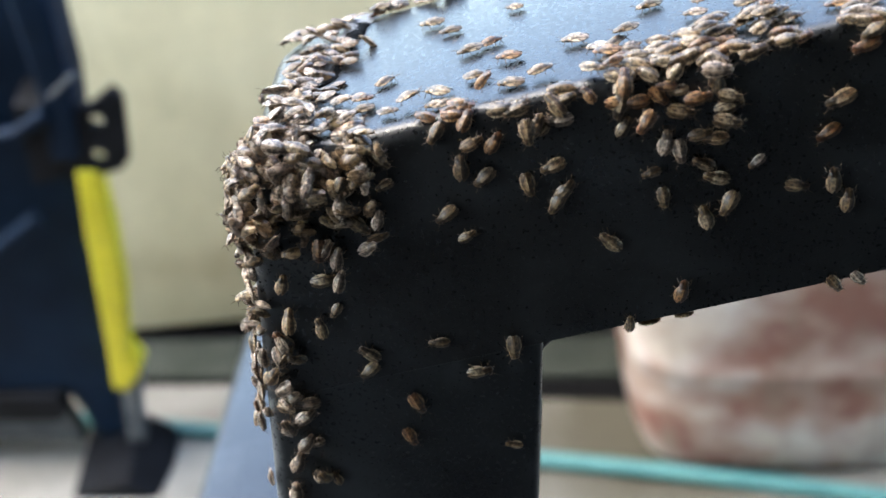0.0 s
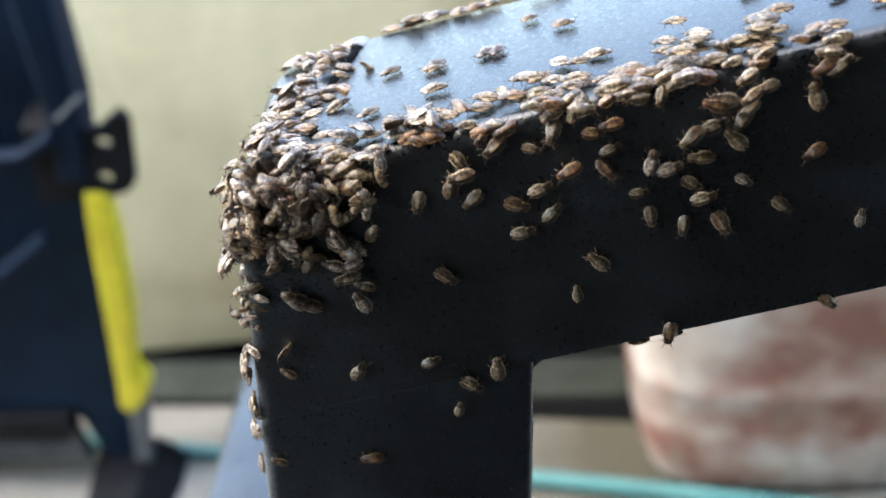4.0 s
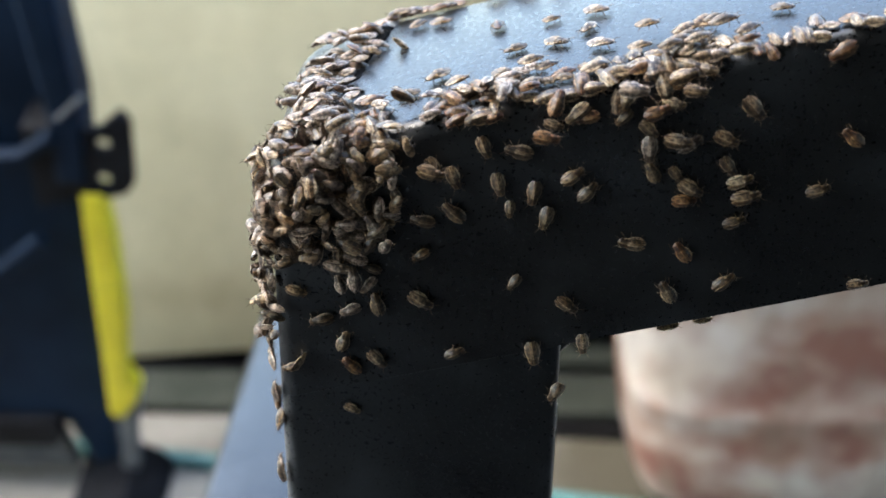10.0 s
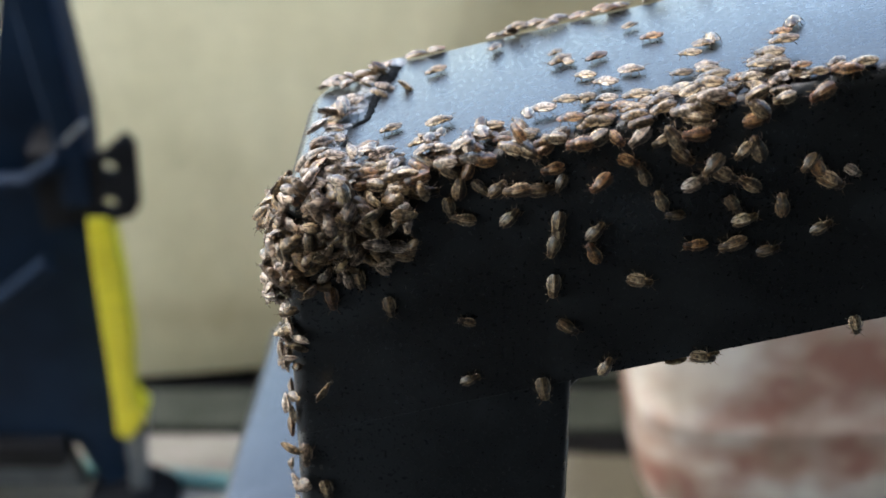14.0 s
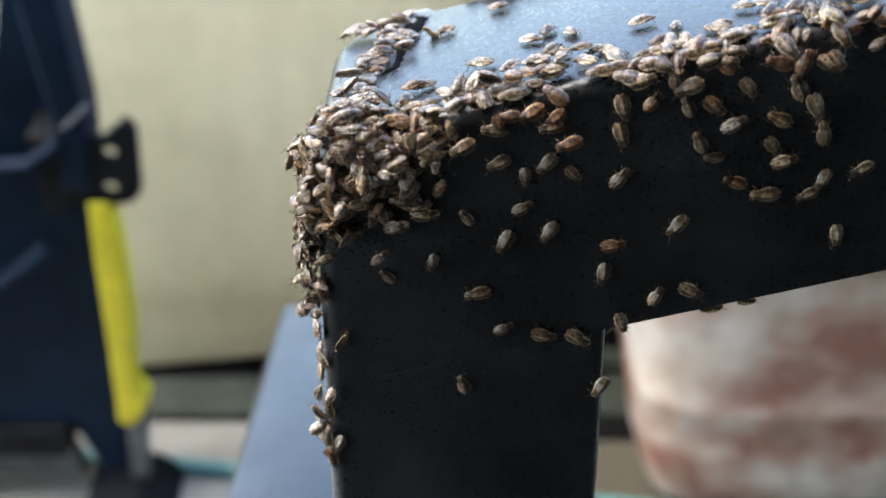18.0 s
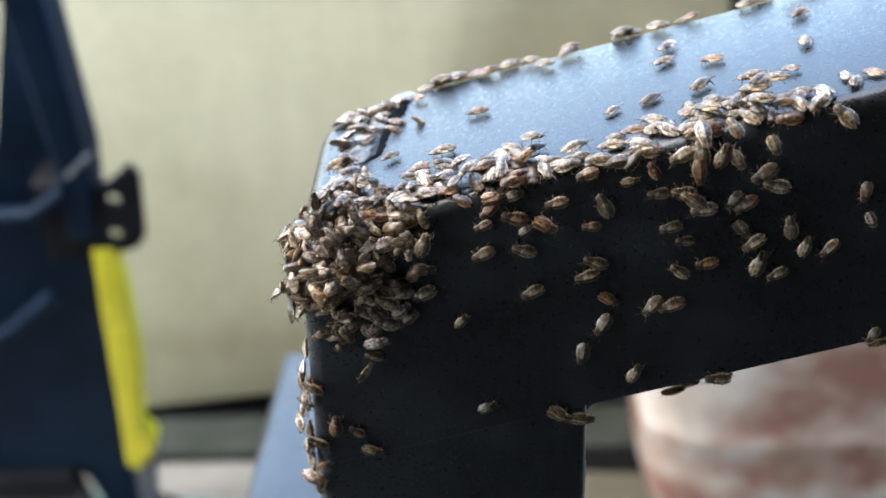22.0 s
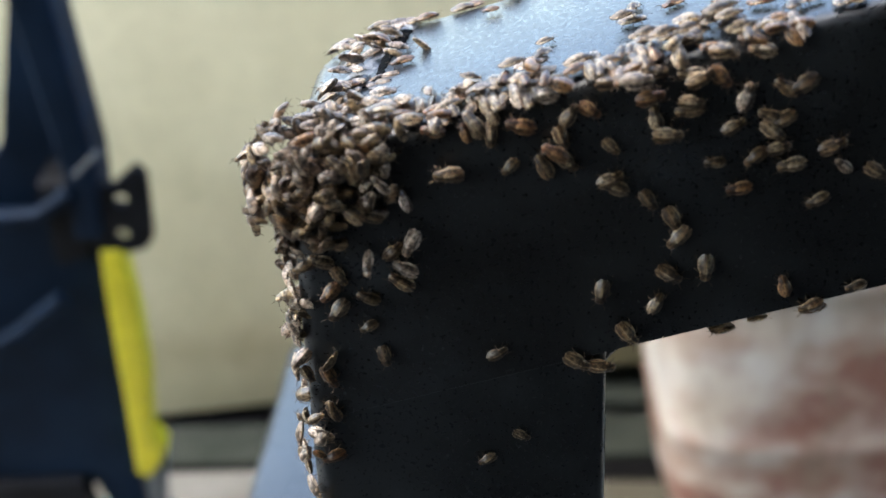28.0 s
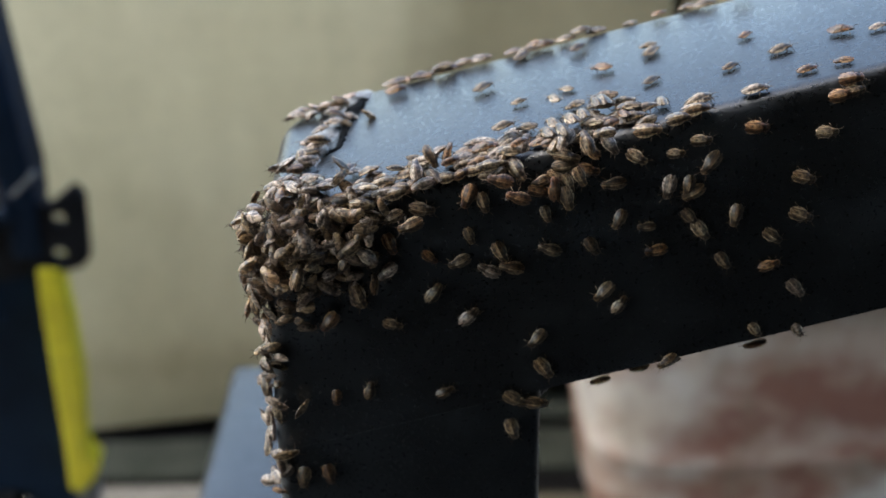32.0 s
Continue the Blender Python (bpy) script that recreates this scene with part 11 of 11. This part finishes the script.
    crawl((0, 3.2, 1.9, 21.3), (1, 2.7, 2, 21.2), (2, 2.3, 4.4, 21.1), (3, 1.6, 2.1, 20.9), (6, -0.1, 2.3, 20.5), (7, -0.6, 2.3, 20.4), (8, 2.6, 6.1, 22), (9, -1.7, 2.4, 20.1), (10, -2.2, 2.5, 20), (11, -2.4, 0.5, 19.9), (12, -3.3, 2.6, 19.7), (13, -3.9, 2.7, 19.6), (16, -5.5, 2.8, 19.1), (17, -1.5, 2.8, 20.1), (18, -6.6, 3, 18.9), (19, -7.2, 3, 18.7), (20, -7.7, 3.1, 18.6), (21, -2.4, 3.3, 19.9), (22, -8.8, 3.2, 18.3), (23.5, -9.6, 3.3, 18.1), (24, -9.5, 2.1, 18.1), (25, -10.4, 3.4, 17.9), (28, -12.1, 3.5, 17.5), (29, -12.6, 3.6, 17.4), (30, 2.7, 42.1, 22), (31, 12.8, 48.5, 24.7), (32, 18.9, 48.5, 26.2))
    crawl((0, -11.8, 2.4, 17.6), (1, -11.8, 2.4, 17.6), (2, -9.3, 4.7, 18.2), (3, -12.5, 2.2, 17.4), (6, -13.2, 2.1, 17.2), (7, -13.2, 2.1, 17.2), (8, -7.3, 3.2, 18.7), (9, -13.8, 1.9, 17.1), (10, -13.8, 1.9, 17.1), (11, -13.6, 0.8, 17.1), (12, -14.5, 1.7, 16.9), (13, -14.5, 1.7, 16.9), (16, -15.4, 1.5, 16.7), (17, -7.8, 0, 17.7), (18, -15.9, 1.4, 16.5), (19, -15.9, 1.4, 16.5), (20, -16.4, 1.3, 16.4), (21, -16.4, 1.3, 16.4), (22, -16.8, 1.2, 16.3), (23.5, -16.8, 1.2, 16.3), (24, -14.2, 0.5, 17), (25, -17.5, 1, 16.1), (28, -18.2, 0.9, 16), (29, -18.2, 0.9, 16), (30, -13.8, 49, 17.9), (31, -15.7, 42.2, 17.6), (32, -6.7, 43.5, 19.8))
    crawl((0, 32, 3.7, 28.4), (1, 31.6, 3.6, 28.3), (2, 33.7, 7.5, 28.8), (3, 30.7, 3.3, 28), (6, 29.4, 2.9, 27.5), (7, 29, 2.8, 27.4), (8, 26.5, 2.4, 27.1), (9, 28.1, 2.6, 27.1), (10, 27.7, 2.4, 26.9), (11, 25.9, 1.9, 26.9), (12, 26.8, 2.2, 26.6), (13, 26.4, 2, 26.5), (16, 25, 1.7, 26), (17, 27.1, 0.5, 27.2), (18, 24.2, 1.4, 25.7), (19, 23.7, 1.3, 25.6), (20, 23.3, 1.1, 25.4), (21, 29.5, 0, 27), (22, 22.4, 0.9, 25.1), (23.5, 21.8, 0.7, 24.9), (24, 18, 0.9, 24.9), (25, 21.1, 0.5, 24.7), (28, 19.8, 0.1, 24.2), (29, 19.4, 0, 24.1), (30, 20, 0.7, 25.5), (31, 10.9, 4.5, 23.2), (32, 17.6, 0, 23.4))
    crawl((0, 38.1, 3.7, 29.9), (1, 37.6, 3.7, 29.8), (2, 38.8, 4.1, 30.1), (3, 36.7, 3.6, 29.6), (6, 35.3, 3.5, 29.2), (7, 34.8, 3.5, 29.1), (8, 31.8, 6.9, 29.2), (9, 33.9, 3.4, 28.9), (10, 33.4, 3.4, 28.8), (11, 40.1, 2.3, 30.4), (12, 32.5, 3.3, 28.5), (13, 32, 3.3, 28.4), (16, 30.7, 3.1, 28.1), (17, 30.9, 1.1, 28.1), (18, 29.7, 3.1, 27.9), (19, 29.3, 3, 27.7), (20, 28.8, 3, 27.6), (21, 35.7, 3.9, 29.3), (22, 27.9, 2.9, 27.4), (23.5, 27.2, 2.9, 27.2), (24, 23.4, 1.8, 26.3), (25, 26.5, 2.8, 27.1), (28, 25.1, 2.7, 26.7), (29, 24.6, 2.7, 26.6), (30, 33.3, 15.6, 29.5), (31, 48.7, 45.8, 33.6), (32, 26.6, 6.8, 27.1))
    crawl((0, 29.9, 7.5, 27.9), (1, 29.5, 7.3, 27.8), (2, 27.2, 17.9, 28), (3, 28.7, 6.8, 27.6), (6, 27.5, 6.2, 27.3), (7, 27.1, 6, 27.2), (8, 26.2, 6.5, 27), (9, 26.3, 5.5, 27), (10, 25.9, 5.3, 26.9), (11, 25.9, 5.3, 26.9), (12, 25.1, 4.9, 26.7), (13, 24.7, 4.6, 26.6), (16, 23.6, 4, 26.4), (17, 25.1, 2.8, 26.7), (18, 22.8, 3.5, 26.2), (19, 22.4, 3.3, 26.1), (20, 22, 3.1, 26), (21, 29.9, 2.6, 27.9), (22, 21.2, 2.6, 25.8), (23.5, 20.6, 2.3, 25.6), (24, 15.9, 3.4, 24.4), (25, 20, 2, 25.5), (28, 18.8, 1.3, 25.2), (29, 18.4, 1.1, 25.1), (30, 18.7, 0.3, 25.1), (31, 8.2, 1.7, 22.5), (32, 15.3, 5.2, 24.3))
    crawl((0, -13.9, 4.6, 17.1), (1, -13.9, 4.6, 17.1), (2, -12.1, 6.6, 17.5), (3, -14, 4.7, 17.1), (7, -14, 4.7, 17.1), (8, -7, 28.5, 19.6), (9, -14.3, 4.9, 17), (10, -14.3, 4.9, 17), (11, -15.9, 5.8, 16.6), (12, -14.4, 5, 17), (16, -14.4, 5, 17), (17, -10, 9.5, 18.8), (18, -14.6, 5.1, 16.9), (20, -14.6, 5.1, 16.9), (21, -16.5, 4.5, 16.4), (22, -14.8, 5.3, 16.9), (23.5, -14.8, 5.3, 16.9), (24, -10.2, 7.2, 18), (25, -14.9, 5.3, 16.9), (29, -14.9, 5.3, 16.9), (30, -18.6, -0.7, -3.3), (31, -10.5, -0.5, -19.5), (32, -11.8, -0.5, -14.5))
    crawl((0, 35.2, 0, 29.1), (1, 34.8, 0, 28.9), (2, 36.2, 0, 28.3), (3, 34.1, 0, 28.6), (6, 32.9, 0, 28), (7, 32.5, 0, 27.8), (8, 28.8, 1, 27.6), (9, 31.8, 0, 27.5), (10, 31.4, 0, 27.3), (11, 31.6, 0, 24.8), (12, 30.6, 0, 26.9), (13, 30.3, 0, 26.7), (16, 29.1, 0, 26.2), (17, 30.7, 0, 28), (18, 28.4, 0, 25.8), (19, 28, 0, 25.7), (20, 27.6, 0, 25.5), (21, 31.5, -0.7, 24.6), (22, 26.9, 0, 25.1), (23.5, 26.3, 0, 24.8), (24, 23.7, 0.7, 26.4), (25, 25.7, 0, 24.6), (28, 24.6, 0, 24), (29, 24.2, 0, 23.8), (30, 23.6, 15.4, 27.1), (31, 34.7, 26.1, 30.1), (32, 35, 30.1, 30.2))
    crawl((0, 45.9, 0.9, 31.9), (1, 45.4, 1, 31.8), (2, 44.8, 0, 31.2), (3, 44.3, 1.2, 31.5), (6, 42.8, 1.5, 31.1), (7, 42.2, 1.6, 31), (8, 47.3, 2.2, 32.2), (9, 41.2, 1.8, 30.7), (10, 40.7, 1.9, 30.6), (11, 44.1, 4.2, 31.4), (12, 39.6, 2.1, 30.3), (13, 39.1, 2.2, 30.2), (16, 37.5, 2.5, 29.8), (17, 44.8, 3.5, 31.6), (18, 36.5, 2.7, 29.5), (19, 35.9, 2.8, 29.4), (20, 35.4, 2.9, 29.3), (21, 41.7, 2.9, 30.8), (22, 34.4, 3.1, 29), (23.5, 33.6, 3.2, 28.8), (24, 31.6, 3.4, 28.3), (25, 32.8, 3.4, 28.6), (28, 31.2, 3.7, 28.2), (29, 30.7, 3.8, 28.1), (30, 39, 7.1, 30.2), (31, 49.9, 38.4, 33.9), (32, 35.1, 33.2, 30.2))
    crawl((0, 56.9, 0, 34.6), (1, 56.3, 0.2, 34.5), (2, 58.4, 0.4, 35), (3, 55.1, 0.7, 34.2), (6, 53.4, 1.3, 33.7), (7, 52.8, 1.5, 33.6), (8, 51.7, 1.2, 33.3), (9, 51.6, 2, 33.3), (10, 51, 2.2, 33.1), (11, 53.8, 6, 33.8), (12, 49.8, 2.7, 32.9), (13, 49.2, 2.9, 32.7), (16, 47.4, 3.5, 32.3), (17, 50.2, 2, 32.9), (18, 46.3, 4, 32), (19, 45.7, 4.2, 31.8), (20, 45.1, 4.4, 31.7), (21, 52.2, 3.6, 33.4), (22, 43.9, 4.9, 31.4), (23.5, 43, 5.2, 31.2), (24, 46.7, 3.8, 32.1), (25, 42.1, 5.5, 31), (28, 40.4, 6.2, 30.5), (29, 39.8, 6.4, 30.4), (30, 44.7, 14.4, 32.4), (31, 55.9, 36, 35.3), (32, 29.2, 1.5, 27.7))
    crawl((0, 55.2, 0, 30.7), (1, 54.6, 0, 30.7), (2, 57.1, 0, 33), (3, 53.3, 0, 30.6), (6, 51.4, 0.1, 30.4), (7, 50.8, 0.1, 30.4), (8, 52.1, 0, 31.2), (9, 49.5, 0.1, 30.3), (10, 48.9, 0.2, 30.3), (11, 49.7, 0, 31.6), (12, 47.6, 0.2, 30.2), (13, 47, 0.2, 30.1), (16, 45.1, 0.3, 30), (17, 49, 0, 31.5), (18, 43.9, 0.3, 29.9), (19, 43.2, 0.3, 29.9), (20, 42.6, 0.3, 29.8), (21, 50.4, 0, 32.5), (22, 41.3, 0.4, 29.8), (23.5, 40.4, 0.4, 29.7), (24, 41.1, 1.3, 30.7), (25, 39.4, 0.4, 29.6), (28, 37.5, 0.5, 29.5), (29, 36.9, 0.5, 29.5), (30, 43.3, 5.8, 31.2), (31, 56.4, 30.6, 35.5), (32, 61.5, 17.7, 36.7))
    crawl((0, 55.4, 3.9, 34.2), (1, 54.5, 4, 34), (2, 52.9, 6.8, 33.6), (3, 52.7, 4.1, 33.5), (6, 50.1, 4.3, 32.9), (7, 49.2, 4.4, 32.7), (8, 48.3, 4.1, 32.5), (9, 47.4, 4.5, 32.2), (10, 46.5, 4.6, 32), (11, 50.7, 2.9, 33.1), (12, 44.8, 4.7, 31.6), (13, 43.9, 4.8, 31.3), (16, 41.2, 5, 30.7), (17, 45.7, 7.2, 31.8), (18, 39.4, 5.1, 30.3), (19, 38.5, 5.2, 30), (20, 37.7, 5.3, 29.8), (21, 45.7, 8.9, 32.6), (22, 35.9, 5.4, 29.4), (23.5, 34.6, 5.5, 29), (24, 38.8, 6, 30.1), (25, 33.2, 5.6, 28.7), (28, 30.6, 5.8, 28.1), (29, 29.7, 5.9, 27.8), (30, 28.1, 5.8, 28.3), (31, 27.9, 6, 27.4), (32, 53.1, -0.5, 1.7))
    crawl((0, -13.3, 1.3, 17.2), (1, -13.3, 1.3, 17.2), (2, -10.9, 2.3, 17.8), (3, -13.6, 1.2, 17.1), (7, -13.6, 1.2, 17.1), (8, -6.9, 0, 18.5), (9, -14.1, 0.9, 17), (10, -14.1, 0.9, 17), (11, -12.6, 0.2, 17.4), (12, -14.3, 0.8, 16.9), (16, -14.3, 0.8, 16.9), (17, -7.6, -0.7, 16.3), (18, -14.8, 0.5, 16.7), (20, -14.8, 0.5, 16.7), (21, -14.8, 0, 16.1), (22, -15.1, 0.4, 16.6), (23.5, -15.1, 0.4, 16.6), (24, -12.7, 0, 17.3), (25, -15.4, 0.3, 16.6), (29, -15.4, 0.3, 16.6), (30, -13.6, 0, 16.6), (31, -15.9, 0, 16.4), (32, -17, -0.5, -15.6))
    crawl((0, -17.9, 0.9, 13.6), (1, -17.9, 0.9, 13.6), (2, -13.7, 2, 17.1), (3, -17.9, 0.9, 13.6), (7, -17.9, 0.9, 13.6), (8, -10.5, 0, 16.3), (9, -17.9, 0.9, 13.6), (10, -17.9, 0.9, 13.6), (11, -20.8, 0, 15.3), (12, -17.9, 0.9, 13.6), (16, -17.9, 0.9, 13.6), (17, -17, 0, 15.5), (18, -17.9, 0.9, 13.6), (20, -17.9, 0.9, 13.6), (21, -17.1, -0.7, 9.6), (22, -17.9, 0.9, 13.6), (23.5, -17.9, 0.9, 13.6), (24, -16.6, 0, 16.4), (25, -17.9, 0.9, 13.6), (29, -17.9, 0.9, 13.6), (30, -19.1, 1.3, 15.8), (31, -17.9, 0.9, 13.6), (32, -22.8, -0.5, -30.3))
    crawl((0, 43.5, 0.2, 31.3), (1, 42.9, 0.4, 31.1), (2, 44.3, 0, 31.3), (3, 41.6, 0.8, 30.8), (6, 39.6, 1.4, 30.3), (7, 39, 1.6, 30.2), (8, 45.5, 0, 31.4), (9, 37.7, 1.9, 29.8), (10, 37, 2.1, 29.7), (11, 42.7, 2, 31.1), (12, 35.8, 2.5, 29.4), (13, 35.1, 2.7, 29.2), (16, 33.2, 3.3, 28.7), (17, 33.7, 2.3, 28.8), (18, 31.9, 3.7, 28.4), (19, 31.2, 3.9, 28.2), (20, 30.6, 4.1, 28.1), (21, 35.4, 5.3, 29.3), (22, 29.3, 4.5, 27.8), (23.5, 28.3, 4.7, 27.5), (24, 25.5, 2.6, 26.8), (25, 27.4, 5, 27.3), (28, 25.4, 5.6, 26.8), (29, 24.8, 5.8, 26.6), (30, 26.3, 5.9, 27), (31, 23.5, 6.2, 26.3), (32, 47.7, -0.5, -5.5))
    crawl((0, 56.7, 3.6, 34.5), (1, 55.8, 3.5, 34.3), (2, 55.2, 0.2, 34.2), (3, 54, 3.3, 33.8), (6, 51.3, 3, 33.2), (7, 50.4, 2.9, 33), (8, 51.6, 2.4, 33.3), (9, 48.6, 2.7, 32.5), (10, 47.7, 2.6, 32.3), (11, 50, 1.9, 32.9), (12, 45.9, 2.4, 31.9), (13, 45, 2.3, 31.6), (16, 42.4, 2, 31), (17, 48, 1.8, 32.4), (18, 40.6, 1.8, 30.6), (19, 39.7, 1.7, 30.3), (20, 38.8, 1.6, 30.1), (21, 47.1, 1.3, 32.2), (22, 37, 1.4, 29.7), (23.5, 35.6, 1.2, 29.3), (24, 36.5, 0.5, 29.5), (25, 34.3, 1.1, 29), (28, 31.6, 0.8, 28.4), (29, 30.7, 0.7, 28.1), (30, 37.2, 0, 29.2), (31, 28.9, 0.5, 27.7), (32, 54.4, -0.5, -6.4))
    crawl((0, 31.4, 0.5, 28.3), (1, 30.8, 0.5, 28.1), (2, 33, 1, 28.7), (3, 29.6, 0.5, 27.7), (6, 27.8, 0.4, 27.2), (7, 27.2, 0.4, 27), (8, 24.9, 1.2, 26.7), (9, 25.9, 0.4, 26.6), (10, 25.3, 0.3, 26.4), (11, 22.1, 0, 24.1), (12, 24.1, 0.3, 26), (13, 23.5, 0.3, 25.8), (16, 21.7, 0.2, 25.3), (17, 17.4, 0, 24), (18, 20.5, 0.2, 24.9), (19, 19.9, 0.2, 24.7), (20, 19.3, 0.2, 24.5), (21, 26, 0, 26.8), (22, 18.1, 0.1, 24.1), (23.5, 17.1, 0.1, 23.8), (24, 10.7, 0.9, 23.1), (25, 16.2, 0.1, 23.5), (28, 14.4, 0, 23), (29, 13.8, 0, 22.8), (30, 15.9, 0, 24.3), (31, 12.6, 0, 22.4), (32, 24.6, 41.2, 27.6))
    crawl((0, 2, 0.4, 21), (1, 2, 0.4, 21), (2, 0.6, 1.8, 20.6), (3, 1, 0.6, 20.8), (6, 0, 0.9, 20.5), (7, 0, 0.9, 20.5), (8, 3.1, 0, 20.6), (9, -0.9, 1.1, 20.3), (10, -0.9, 1.1, 20.3), (11, -0.9, 0, 20.2), (12, -1.9, 1.3, 20), (13, -1.9, 1.3, 20), (16, -3.2, 1.6, 19.7), (17, 1.4, 2.7, 20.9), (18, -3.9, 1.8, 19.5), (19, -3.9, 1.8, 19.5), (20, -4.5, 1.9, 19.4), (21, -1.5, 2.1, 20.1), (22, -5.2, 2.1, 19.2), (23.5, -5.7, 2.2, 19.1), (24, 3.8, 3.9, 21.4), (25, -6.1, 2.3, 19), (28, -7.1, 2.6, 18.7), (29, -7.1, 2.6, 18.7), (30, 2.3, 4.7, 21.1), (31, -8.1, 2.8, 18.5), (32, 3.6, 48.5, 22.4))
    crawl((0, -11.2, 0, 13.7), (1, -11.2, 0, 13.7), (2, -2.7, 0, 15.8), (3, -11.1, 0.2, 14.1), (6, -11.1, 0.4, 14.5), (7, -11.1, 0.4, 14.5), (8, 0.9, 0, 19.6), (9, -11, 0.6, 14.9), (10, -11, 0.6, 14.9), (11, -6.1, 2.9, 19), (12, -10.9, 0.8, 15.3), (13, -10.9, 0.8, 15.3), (16, -10.8, 1.1, 15.9), (17, -3.3, 3.1, 19.7), (18, -10.8, 1.2, 16.1), (20, -10.8, 1.2, 16.1), (21, -6.2, 0, 16.3), (22, -10.7, 1.5, 16.7), (23.5, -10.7, 1.5, 16.7), (24, -5.6, -0.7, 14.6), (25, -10.6, 1.7, 17.1), (28, -10.6, 1.9, 17.5), (29, -10.6, 1.9, 17.5), (30, -0, 1.4, 20.5), (31, -10.5, 2.1, 17.9), (32, -2.5, 48.5, 20.9))
    under(1.5, (0, 30.3))
    under(1.3, (0, 35.3))
    under(0.7, (0, 86), (16, 80), (20, 43.3), (23.5, 24), (28, 42.5), (30, 33.9), (31, 38.2), (32, 48))
    under(0.7, (0, 92), (17, 80), (20, 53.8), (24, 62), (30, 19.5), (31, 28.2), (32, 24))
    for n in range(128):
        crowd(n, 128)
    for n in range(26):
        edge_crowd(EDGE_CROWD)
    for n in range(14):
        edge_crowd(EDGE_CROWD_NEAR)
    for n in range(10):
        edge_crowd(None)
    for n, kind in enumerate(("corner", "end", "hang", "corner", "end", "edge", "hang", "corner", "end", "hang", "corner", "end", "edge", "hang", "corner", "corner", "hang", "corner", "edge")):
        pile(n, kind)
    for n in range(18):
        far_edge(LEFT + 0.020 + 0.0052 * n + RNG.uniform(-0.003, 0.003))
    for n in range(10):
        far_edge(-1.0 + 0.22 * n + RNG.uniform(-0.15, 0.15), BACK_GROUP)


motions()
